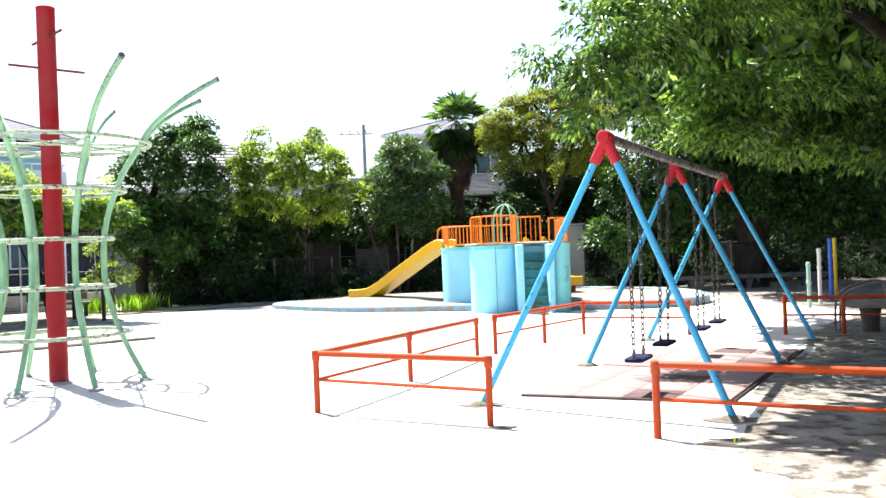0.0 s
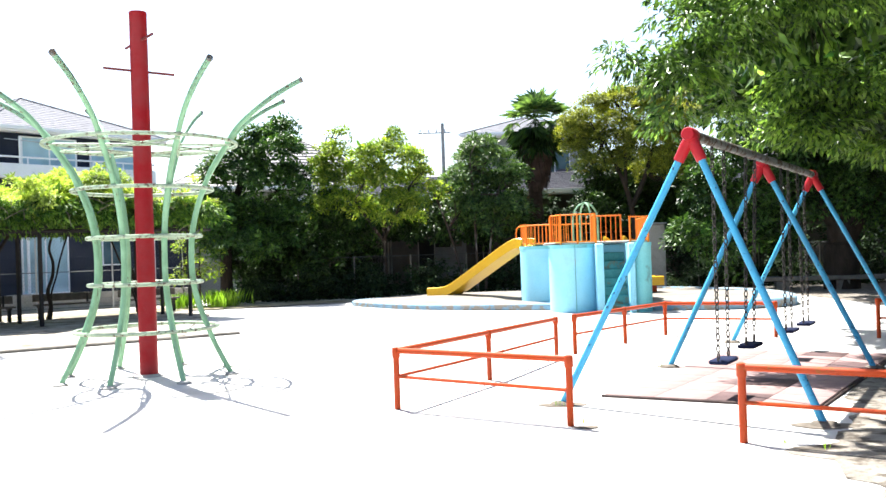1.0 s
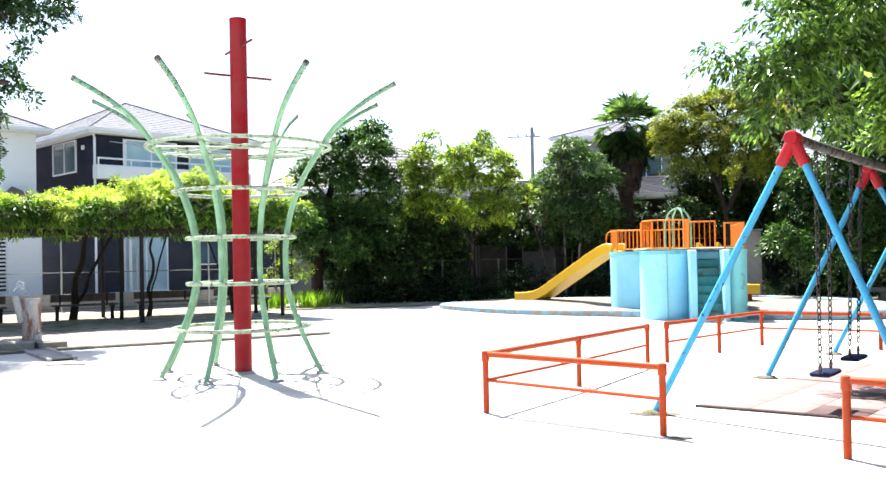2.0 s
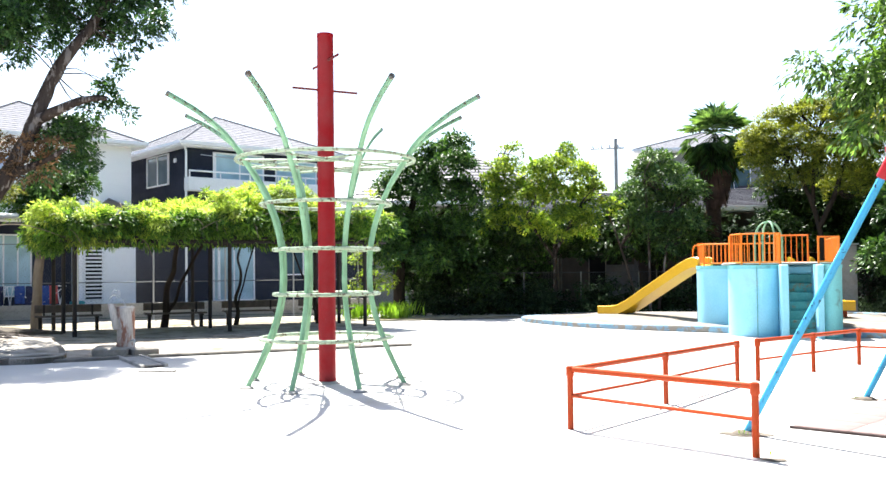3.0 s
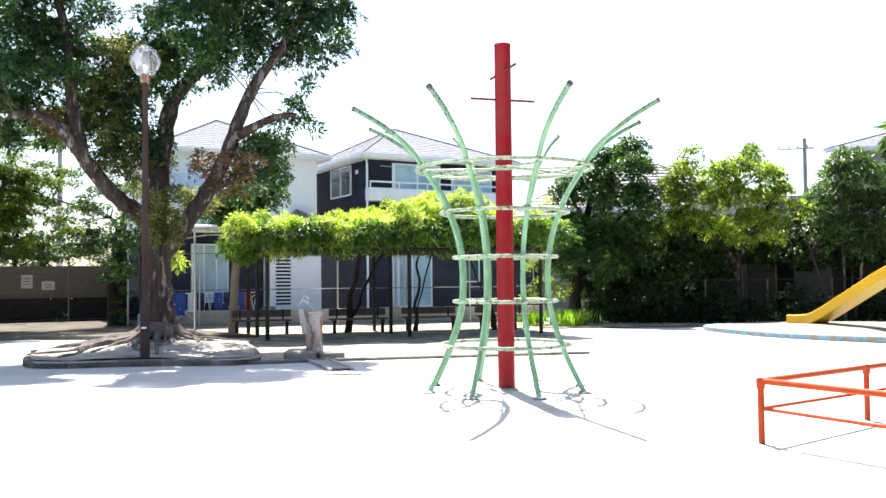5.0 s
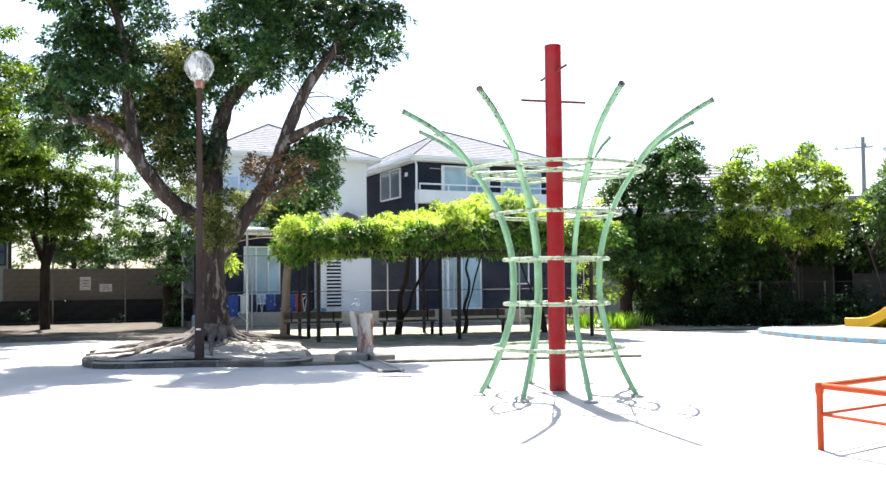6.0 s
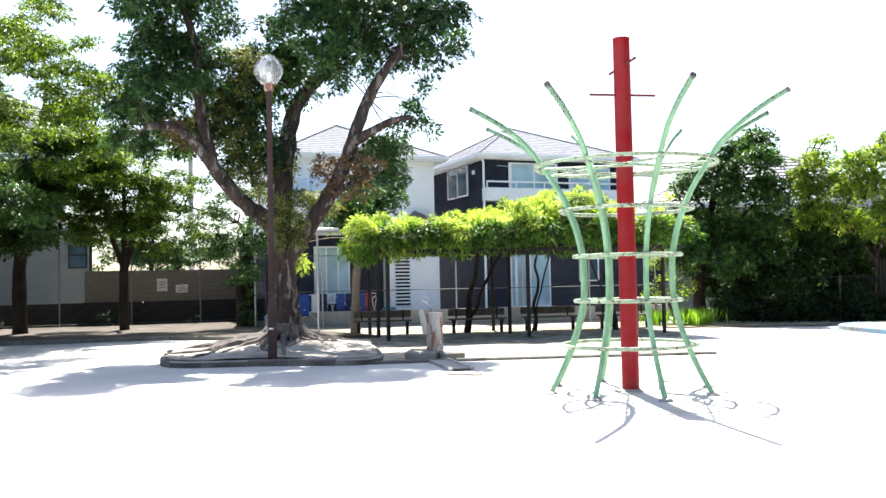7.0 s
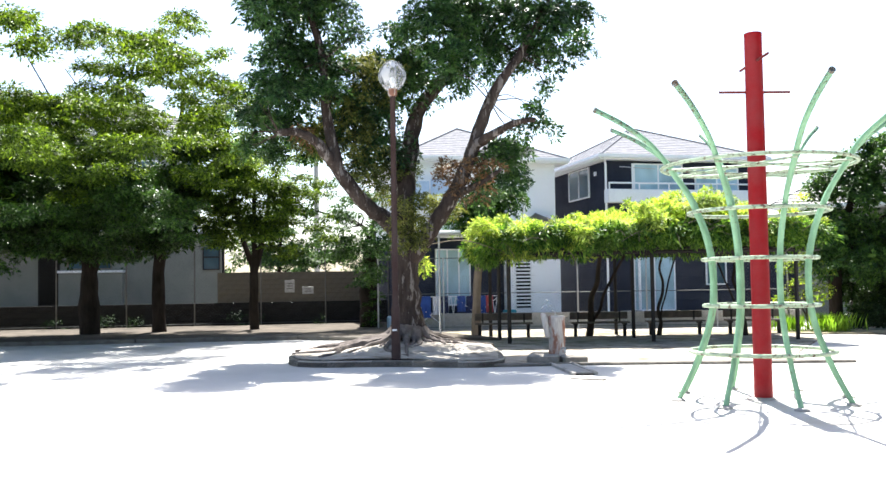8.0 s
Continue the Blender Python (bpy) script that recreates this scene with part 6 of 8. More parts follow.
GOLD_TREE_CLUMPS = [(0.9, 32.5, 5.7, 0.53, 1.0), (1.2, 32.6, 6.2, 0.66, 1.0), (2.0, 33.3, 6.8, 0.76, 1.0), (2.9, 33.0, 7.0, 0.8, 1.0), (3.8, 33.1, 7.3, 0.63, 1.0), (3.9, 32.4, 6.5, 0.83, 1.0), (4.5, 32.0, 6.1, 0.82, 1.0), (1.1, 32.6, 5.2, 0.54, 1.0), (1.8, 33.3, 5.7, 0.8, 1.0), (2.7, 32.5, 5.8, 0.87, 1.0), (3.6, 32.5, 5.5, 0.83, 1.0), (4.4, 32.4, 5.2, 0.83, 1.0), (2.1, 32.7, 4.8, 0.58, 0.8), (2.9, 32.6, 4.9, 0.62, 0.8), (3.8, 33.2, 4.7, 0.68, 0.8), (4.5, 32.0, 4.3, 0.74, 0.8), (1.5, 32.2, 4.7, 0.45, 0.7), (5.2, 33.1, 6.8, 0.85, 1.0)]
GOLD_LIMBS = [
    ([(3.16, 32.71, 1.50), (3.01, 32.73, 2.96), (2.65, 32.77, 4.22), (2.08, 32.82, 5.49)], 0.14, 0.05),
    ([(3.01, 32.73, 2.96), (3.57, 32.66, 4.18), (3.93, 32.61, 5.60)], 0.11, 0.04),
    ([(2.83, 32.75, 3.59), (2.89, 32.74, 5.04), (3.04, 32.73, 6.27)], 0.08, 0.03),
]
SHADE_TREE_CLUMPS = [(6.6, 30.1, 3.2, 1.17, 0.9), (8.0, 29.7, 3.4, 1.37, 1.0), (9.4, 29.3, 3.5, 1.57, 1.0), (10.8, 28.7, 3.2, 1.57, 1.0), (12.2, 28.2, 2.9, 1.57, 1.0), (5.2, 30.4, 3.5, 0.98, 0.8), (5.3, 29.3, 1.8, 0.85, 0.6), (4.4, 29.5, 2.0, 0.66, 0.7), (7.4, 30.9, 2.1, 1.01, 0.5), (11.0, 29.8, 1.9, 1.21, 0.5), (12.9, 29.0, 1.7, 1.21, 0.7), (8.8, 29.5, 4.8, 1.76, 1.0), (11.2, 28.6, 4.8, 2.15, 1.0), (6.7, 30.1, 4.8, 1.37, 1.0), (12.8, 27.9, 4.5, 1.76, 1.0), (8.0, 31.8, 1.5, 0.83, 0.4), (6.4, 32.2, 0.8, 0.83, 0.5)]
SHADE_LIMBS = [
    ([(9.11, 29.37, 0.16), (9.11, 29.37, 1.08), (9.26, 29.32, 2.00)], 0.58, 0.46),
    ([(9.20, 29.34, 1.64), (9.94, 29.08, 2.70), (10.69, 28.80, 3.75), (11.20, 28.60, 4.97)], 0.36, 0.12),
    ([(9.16, 29.35, 1.64), (8.70, 29.50, 2.78), (8.23, 29.64, 3.92), (7.58, 29.83, 5.10)], 0.34, 0.10),
    ([(9.25, 29.32, 1.82), (9.47, 29.25, 3.29), (9.45, 29.26, 4.95)], 0.30, 0.10),
]
NEAR_TREE_CLUMPS = [(0.7, 11.9, 4.1, 0.21, 0.5), (1.1, 11.8, 3.9, 0.34, 0.8), (1.6, 11.7, 4.4, 0.53, 1.0), (1.4, 11.8, 3.7, 0.38, 1.0), (1.3, 11.8, 3.3, 0.24, 0.8), (2.2, 12.1, 3.9, 0.67, 1.0), (2.0, 11.7, 3.3, 0.27, 0.6), (3.0, 12.4, 4.5, 0.9, 1.0), (3.0, 12.4, 3.6, 0.62, 1.0), (4.0, 13.1, 3.9, 0.93, 1.0), (4.8, 12.9, 4.2, 1.06, 1.0), (5.1, 12.7, 3.4, 0.6, 0.4), (4.6, 13.5, 3.5, 0.55, 0.4), (5.4, 12.6, 3.7, 0.97, 1.0), (3.6, 12.8, 3.4, 0.4, 0.6)]
VERGE_A = [(-32.5, 12.2, 7.2, 1.24, 0.9), (-30.3, 11.6, 5.2, 1.32, 1.0), (-32.6, 13.1, 4.0, 1.22, 1.0), (-31.8, 12.3, 10.9, 0.76, 0.12), (-30.4, 12.3, 9.5, 0.61, 0.15), (-28.9, 13.3, 9.4, 0.94, 0.45), (-32.4, 13.9, 7.9, 1.05, 0.45), (-33.3, 13.4, 8.3, 1.07, 0.5), (-29.2, 12.7, 6.4, 0.87, 0.6), (-32.1, 14.0, 5.8, 1.39, 0.9), (-31.0, 12.2, 5.9, 1.15, 0.9), (-28.9, 14.1, 5.0, 1.23, 0.9), (-29.6, 14.2, 3.8, 1.14, 1.0), (-32.0, 14.0, 4.0, 1.25, 1.0), (-32.8, 13.3, 3.5, 0.96, 0.9), (-29.7, 11.1, 3.5, 0.94, 0.9), (-30.6, 15.2, 6.6, 1.1, 0.6), (-30.0, 10.4, 7.2, 1.57, 1.0)]
VERGE_A += [(-32.8, 11.3, 5.2, 1.72, 1.0), (-31.3, 10.6, 3.2, 1.22, 1.0)]
VERGE_B = [(-31.4, 15.9, 11.0, 0.92, 0.55), (-31.1, 17.3, 11.2, 0.88, 0.7), (-29.0, 17.1, 11.1, 0.46, 0.7), (-31.6, 16.6, 10.1, 1.15, 0.4), (-28.5, 16.4, 9.4, 0.98, 0.5), (-27.0, 17.0, 9.4, 0.63, 0.5), (-28.7, 18.3, 8.4, 0.93, 0.6), (-27.2, 16.4, 7.1, 0.83, 0.5), (-28.3, 15.8, 6.2, 1.08, 0.7), (-29.2, 16.1, 5.0, 1.2, 0.8), (-29.2, 17.6, 5.8, 0.85, 0.6), (-27.0, 17.6, 6.6, 0.8, 0.5), (-27.4, 16.1, 3.9, 0.79, 0.7), (-30.9, 16.6, 3.8, 0.96, 0.8), (-29.3, 15.0, 4.3, 0.9, 0.8), (-30.1, 18.7, 5.1, 0.75, 0.6), (-31.1, 16.5, 8.8, 0.87, 0.3), (-29.9, 14.4, 8.5, 0.74, 0.3)]
VERGE_C = [(-26.8, 18.3, 5.8, 0.85, 0.5), (-26.6, 19.0, 5.0, 0.73, 0.5), (-27.6, 18.2, 4.8, 0.78, 0.6), (-26.9, 18.9, 4.0, 0.65, 0.6), (-26.4, 19.4, 4.4, 0.57, 0.4), (-27.4, 18.4, 3.8, 0.57, 0.6), (-26.8, 20.8, 6.3, 0.67, 0.25), (-25.8, 19.9, 4.9, 0.73, 0.3), (-25.4, 20.1, 3.7, 0.56, 0.35), (-26.8, 19.6, 3.2, 0.45, 0.4), (-26.7, 17.4, 5.7, 0.67, 0.5), (-26.3, 18.2, 7.2, 0.67, 0.5), (-28.1, 19.2, 8.7, 0.72, 0.5)]
VERGE_D = [(-25.3, 22.1, 4.5, 0.63, 0.5), (-25.2, 22.3, 3.7, 0.71, 0.6), (-25.2, 20.9, 4.2, 0.61, 0.4), (-25.3, 21.8, 3.0, 0.54, 0.5), (-25.0, 22.6, 2.6, 0.46, 0.6), (-24.9, 21.2, 5.2, 0.61, 0.3)]
VERGE_C += [(-28.6, 17.6, 7.7, 0.83, 0.8), (-28.3, 18.0, 7.1, 0.73, 0.4), (-27.8, 18.7, 7.0, 0.73, 0.4), (-28.4, 17.9, 6.2, 0.83, 0.5), (-28.6, 17.6, 5.3, 0.83, 0.8), (-28.1, 18.3, 5.1, 0.83, 0.7), (-27.6, 19.0, 5.5, 0.73, 0.5), (-27.4, 19.4, 6.7, 0.73, 0.6), (-27.3, 19.5, 5.8, 0.62, 0.5), (-27.2, 19.6, 5.0, 0.62, 0.5), (-28.3, 18.0, 4.3, 0.83, 0.9), (-27.8, 18.8, 4.2, 0.73, 0.6), (-27.4, 19.3, 4.0, 0.62, 0.5), (-28.5, 17.8, 3.8, 0.62, 0.8), (-26.8, 20.2, 5.6, 0.52, 0.2), (-26.6, 20.3, 4.8, 0.62, 0.3), (-26.9, 20.0, 7.1, 0.52, 0.2)]
VERGE_D += [(-26.4, 20.6, 4.3, 0.52, 0.6), (-25.9, 21.2, 4.8, 0.62, 0.6), (-25.4, 21.8, 5.3, 0.62, 0.6), (-25.8, 21.4, 3.9, 0.62, 0.6), (-26.4, 20.6, 3.5, 0.52, 0.6), (-25.4, 21.8, 3.2, 0.62, 0.7), (-25.9, 21.2, 3.1, 0.42, 0.4), (-25.0, 22.2, 3.1, 0.73, 0.9), (-25.1, 22.1, 2.0, 0.62, 0.8), (-24.8, 22.5, 3.7, 0.62, 0.8)]
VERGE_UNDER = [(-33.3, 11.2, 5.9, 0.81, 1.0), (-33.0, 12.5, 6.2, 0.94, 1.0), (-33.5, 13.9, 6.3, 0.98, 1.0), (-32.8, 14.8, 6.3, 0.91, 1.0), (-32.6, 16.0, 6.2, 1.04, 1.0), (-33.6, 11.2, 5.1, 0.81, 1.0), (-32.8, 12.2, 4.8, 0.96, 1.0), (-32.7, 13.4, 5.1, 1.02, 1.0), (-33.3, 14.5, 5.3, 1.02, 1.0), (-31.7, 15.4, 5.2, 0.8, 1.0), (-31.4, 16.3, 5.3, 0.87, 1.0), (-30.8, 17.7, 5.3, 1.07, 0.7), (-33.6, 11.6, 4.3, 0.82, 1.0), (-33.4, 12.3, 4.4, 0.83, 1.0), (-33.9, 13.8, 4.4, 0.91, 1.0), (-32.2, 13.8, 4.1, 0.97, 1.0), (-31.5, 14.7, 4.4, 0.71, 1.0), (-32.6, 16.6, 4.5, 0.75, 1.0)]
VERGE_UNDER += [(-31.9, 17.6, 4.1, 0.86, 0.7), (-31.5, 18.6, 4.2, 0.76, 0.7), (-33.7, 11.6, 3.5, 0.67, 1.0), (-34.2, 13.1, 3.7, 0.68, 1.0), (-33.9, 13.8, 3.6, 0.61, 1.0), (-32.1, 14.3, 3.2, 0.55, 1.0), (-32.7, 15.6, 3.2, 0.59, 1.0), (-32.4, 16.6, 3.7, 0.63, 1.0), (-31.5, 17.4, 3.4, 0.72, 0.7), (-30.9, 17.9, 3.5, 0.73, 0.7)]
HEDGE = [(-11.7, 31.5, 3.2, 0.54, 0.9), (-10.9, 31.7, 3.3, 0.68, 0.9), (-10.2, 31.7, 3.2, 0.64, 0.9), (-9.5, 32.5, 3.1, 0.58, 0.9), (-8.2, 32.5, 3.6, 0.79, 0.9), (-7.4, 33.2, 3.4, 0.78, 0.9), (-6.6, 32.6, 3.2, 0.67, 0.9), (-5.8, 33.6, 3.2, 0.68, 0.9), (-4.8, 33.5, 3.2, 0.67, 0.9), (-3.8, 33.8, 3.5, 0.83, 0.9), (-3.1, 33.9, 3.5, 0.87, 0.9), (-2.2, 33.9, 3.1, 0.87, 0.9), (-1.2, 33.6, 3.5, 0.56, 0.9), (-11.0, 31.6, 2.6, 0.43, 0.9), (-10.1, 32.0, 2.4, 0.43, 0.9)]
HEDGE += [(-9.4, 32.6, 2.4, 0.61, 0.9), (-8.5, 32.7, 2.5, 0.46, 0.9), (-7.4, 32.8, 2.5, 0.63, 0.9), (-6.7, 33.5, 2.8, 0.43, 0.9), (-5.7, 33.3, 2.8, 0.57, 0.9), (-4.9, 33.1, 2.5, 0.47, 0.9), (-4.0, 33.1, 2.7, 0.52, 0.9), (-3.0, 33.8, 2.7, 0.46, 0.9), (-2.1, 33.5, 2.4, 0.55, 0.9), (-1.1, 33.8, 2.8, 0.67, 0.9)]
HEDGE_LOW = [(-11.7, 31.2, 2.1, 0.63, 0.8), (-11.1, 31.2, 2.0, 0.52, 0.8), (-10.3, 31.8, 2.1, 0.58, 0.8), (-9.5, 32.2, 2.0, 0.53, 0.8), (-8.6, 31.9, 2.1, 0.62, 0.8), (-11.3, 31.8, 1.3, 0.57, 0.8), (-10.2, 32.0, 1.3, 0.67, 0.8), (-9.4, 32.3, 1.5, 0.66, 0.8), (-8.6, 31.8, 1.3, 0.6, 0.8)]
HEDGE_EAST = [(1.9, 35.8, 4.6, 0.81, 0.9), (3.0, 35.9, 4.7, 0.87, 0.9), (4.0, 35.1, 4.5, 0.76, 0.9), (4.7, 35.6, 4.8, 0.73, 0.9), (5.6, 35.4, 4.7, 0.86, 0.9), (6.1, 34.5, 4.5, 0.62, 0.9), (2.3, 35.6, 3.6, 0.88, 0.9), (3.0, 35.7, 3.9, 0.72, 0.9), (3.8, 35.4, 3.8, 0.91, 0.9), (4.6, 35.1, 3.7, 0.86, 0.9), (5.3, 34.7, 3.4, 0.74, 0.9), (6.3, 34.6, 3.6, 0.75, 0.9), (1.9, 35.0, 3.0, 0.87, 0.9), (2.8, 34.8, 2.7, 0.66, 0.9), (4.0, 35.2, 2.6, 0.84, 0.9), (4.7, 34.8, 2.7, 0.83, 0.9), (5.4, 35.3, 2.8, 0.87, 0.9), (6.0, 34.2, 2.5, 0.87, 0.9)]
# Foliage out of view on the left, added for the shade it casts.
VERGE_LEFT = [(-35.6, 9.0, 10.8, 2.63, 0.9), (-34.1, 7.5, 9.4, 2.47, 0.9), (-36.0, 5.0, 10.2, 2.93, 0.9), (-36.0, 3.4, 9.5, 2.67, 0.9), (-34.5, 10.8, 7.2, 2.39, 0.9), (-33.4, 7.6, 6.9, 2.66, 0.9), (-30.6, 4.3, 6.5, 2.14, 0.9), (-35.1, 3.3, 6.8, 2.71, 0.9), (-30.4, 9.3, 4.8, 1.94, 0.9), (-31.7, 7.4, 4.1, 2.29, 0.9), (-34.4, 5.3, 4.2, 2.99, 0.9), (-33.8, 3.2, 4.3, 3.0, 0.9)]
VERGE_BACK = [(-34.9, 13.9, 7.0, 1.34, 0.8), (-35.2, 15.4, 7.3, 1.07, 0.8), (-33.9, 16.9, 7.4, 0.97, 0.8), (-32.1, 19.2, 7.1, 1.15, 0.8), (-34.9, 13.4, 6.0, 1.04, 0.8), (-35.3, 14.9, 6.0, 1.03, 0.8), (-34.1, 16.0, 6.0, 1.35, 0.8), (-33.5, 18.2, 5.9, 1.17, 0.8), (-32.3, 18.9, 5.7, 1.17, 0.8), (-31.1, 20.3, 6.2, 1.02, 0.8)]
ELM_A_LIMBS = [
    ([(-31.43, 14.71, 0.19), (-31.44, 14.68, 1.94), (-31.41, 14.74, 3.14)], 0.36, 0.24),
    ([(-31.43, 14.71, 2.94), (-31.82, 13.87, 4.33), (-32.18, 13.04, 5.89), (-32.39, 12.55, 7.63)], 0.15, 0.03),
    ([(-31.43, 14.71, 2.94), (-31.26, 15.04, 4.96), (-31.00, 15.55, 7.01), (-30.82, 15.89, 9.08), (-30.69, 16.15, 10.55)], 0.17, 0.02),
    ([(-31.26, 15.04, 4.96), (-31.05, 14.34, 5.88), (-30.97, 13.33, 7.82), (-30.95, 12.1, 9.81)], 0.075, 0.012),
    ([(-31.1, 14.5, 5.5), (-31.22, 13.97, 6.74), (-30.64, 14.5, 8.33), (-30.01, 15.3, 9.55), (-29.19, 16.17, 9.85)], 0.07, 0.012),
    ([(-31.26, 15.04, 4.96), (-30.85, 14.75, 5.7), (-30.58, 15.29, 7.89), (-30.56, 15.32, 10.62)], 0.09, 0.012),
    ([(-30.7, 15.0, 6.6), (-30.28, 14.78, 7.13), (-30.0, 13.99, 8.02), (-29.96, 13.13, 9.05)], 0.05, 0.012),
]
ELM_B_LIMBS = [
    ([(-30.33, 16.78, 0.12), (-30.35, 16.75, 1.91), (-30.31, 16.82, 3.14)], 0.27, 0.2),
    ([(-30.33, 16.78, 2.73), (-30.16, 17.08, 4.38), (-30.06, 17.25, 6.45), (-29.90, 17.51, 8.76), (-30.05, 17.26, 10.84)], 0.19, 0.02),
    ([(-30.16, 17.08, 4.38), (-29.75, 17.76, 5.42), (-29.53, 18.10, 6.48)], 0.10, 0.03),
]
ELM_C_LIMBS = [
    ([(-28.51, 19.62, 0.02), (-28.52, 19.60, 1.86), (-28.47, 19.67, 3.13)], 0.19, 0.13),
    ([(-28.50, 19.64, 2.28), (-28.75, 19.27, 3.55), (-28.92, 19.03, 5.23), (-29.03, 18.87, 7.34), (-29.14, 18.71, 9.24)], 0.12, 0.02),
    ([(-28.50, 19.64, 2.28), (-28.27, 19.95, 3.97), (-28.14, 20.12, 5.45), (-27.89, 20.46, 6.31)], 0.13, 0.03),
    ([(-28.50, 19.64, 2.70), (-28.51, 19.62, 4.81), (-28.57, 19.54, 6.72)], 0.12, 0.03),
]
ELM_D_LIMBS = [
    ([(-25.83, 22.92, -0.08), (-25.84, 22.91, 1.80), (-25.77, 22.98, 3.09)], 0.37, 0.27),
    ([(-25.80, 22.95, 2.87), (-26.01, 22.72, 3.95), (-27.6, 21.6, 4.6)], 0.12, 0.02),
    ([(-25.80, 22.95, 2.87), (-25.65, 23.11, 4.16)], 0.20, 0.08),
]
DARK_BUSH_CLUMPS = [(-18.0, 20.7, 3.8, 0.82, 1.0), (-18.4, 20.3, 3.6, 0.68, 1.0), (-17.5, 21.1, 4.2, 0.51, 1.0), (-18.2, 20.5, 4.4, 0.51, 1.0)]
PINE_CLUMPS = [(-33.5, 24.6, 4.2, 0.57, 1.0), (-33.9, 24.1, 3.4, 0.57, 1.0), (-33.2, 25.1, 3.4, 0.62, 1.0), (-33.6, 24.5, 2.9, 0.78, 1.0), (-32.8, 25.6, 2.9, 0.73, 1.0), (-33.0, 26.9, 3.1, 0.8, 1.0)]
def lobes(clumps, k):
    """The same clumps drawn in, so that gaps open between them."""
    return [(x, y, z, r * k, f) for x, y, z, r, f in clumps]


def tiers(clumps, seed, n, reach, size=0.75, full=0.5):
    """Flat layered sprays, n to a clump, set at different depths along the boughs."""
    rnd, out = random.Random(seed), []
    for x, y, z, r, f in clumps:
        for k in range(max(1, round(n * min(1.2, 0.4 + f)))):
            w = 1 - reach * rnd.random()
            q = (x + rnd.gauss(0, 0.45) * r, y + rnd.gauss(0, 0.45) * r, z + rnd.uniform(-0.8, 0.8) * r, r * size * rnd.choice((0.45, 0.7, 0.9, 1.2)), full)
            out.append((-0.84 + (q[0] + 0.84) * w, -0.14 + (q[1] + 0.14) * w, 1.62 + (q[2] - 1.62) * w, q[3] * w, q[4]))
    return out


def to_ground(limbs):
    """Starts the trunk below the ground."""
    pts, r0, r1 = limbs[0]
    x, y, z = pts[0]
    return [([(x, y, -0.15)] + [p for p in pts if p[2] > 0.3], r0, r1)] + limbs[1:]


big = tree("camphor_tree", to_ground(BIG_LIMBS), lobes(BIG_CLUMPS, 0.92), BARK, CAMPHOR_LEAF, "large evergreen tree with forking rough trunk in a raised bed", 0.1, 101, 0.35, pad=0.22, twig=0.01, flat=0.75, lift=0.5, cover=1.0)
leafy("olive_leaves", big, spray_cloud([(x, y, z, r * 1.2, f * 1.3) for x, y, z, r, f in BIG_OLIVE], 0.08, 107, 0.15, 0.7, 0.3, core=0), OLIVE_LEAF, "sparse olive leaves along the limbs")
inner = [(x + dx, y + dy, z + 0.15, r * 1.25, 1.0) for x, y, z, r, f in BIG_OLIVE if z > 4.5 for dx, dy in ((-0.35, 0.4), (0.1, 0.6))]
leafy("inner_leaves", big, spray_cloud(inner, 0.1, 108, 0.18, 0.75, 0.35, core=0), CAMPHOR_LEAF)
leafy("reddish_leaves", big, spray_cloud(BIG_RUST, 0.085, 109, 0.16, 0.9, 0.3, core=0), RUST_LEAF)
near_limbs = [([(8.6, 15.2, -0.1), (8.5, 15.1, 2.0), (8.2, 15.0, 3.6)], 0.3, 0.24), ([(8.2, 15.0, 3.5), (6.5, 14.0, 4.6), (4.6, 13.0, 5.2), (3.0, 12.2, 5.0)], 0.16, 0.04), ([(8.2, 15.0, 3.5), (7.4, 13.6, 5.4), (5.6, 12.6, 6.6)], 0.15, 0.04), ([(8.2, 15.0, 3.5), (8.2, 14.6, 6.0), (7.6, 14.2, 8.5)], 0.16, 0.05)]
NEAR_OVER = [(0.9, 9.7, 6.3, 0.9, 1.0), (2.2, 9.4, 6.3, 1.2, 1.0), (3.6, 9.5, 6.2, 1.3, 1.0), (5.2, 9.8, 6.0, 1.5, 1.0), (1.6, 10.3, 6.6, 1.1, 1.0), (3.2, 11.0, 6.6, 1.3, 1.0), (4.8, 11.5, 6.8, 1.4, 1.0), (2.6, 8.2, 6.4, 1.0, 1.0), (4.2, 8.0, 6.2, 1.3, 1.0), (6.2, 8.2, 6.0, 1.5, 1.0)]
# NEAR_TOP and NEAR_SIDE are unseen boughs, added to darken the crown and ground.
NEAR_TOP = [(3.7, 11.1, 8.5, 1.3, 1.0), (4.8, 12.8, 8.4, 1.4, 1.0), (5.3, 10.6, 8.3, 1.5, 1.0), (3.4, 12.8, 8.6, 1.2, 1.0), (4.6, 9.2, 8.3, 1.3, 1.0), (4.5, 13.0, 9.0, 1.8, 1.0), (6.5, 12.5, 9.2, 2.0, 1.0), (8.5, 12.5, 9.0, 2.0, 1.0), (5.5, 15.5, 9.3, 2.0, 1.0), (8.0, 15.5, 9.6, 2.2, 1.0), (10.5, 14.5, 9.0, 2.0, 1.0), (7.0, 10.0, 8.6, 1.7, 1.0), (9.5, 10.0, 8.4, 1.8, 1.0)]
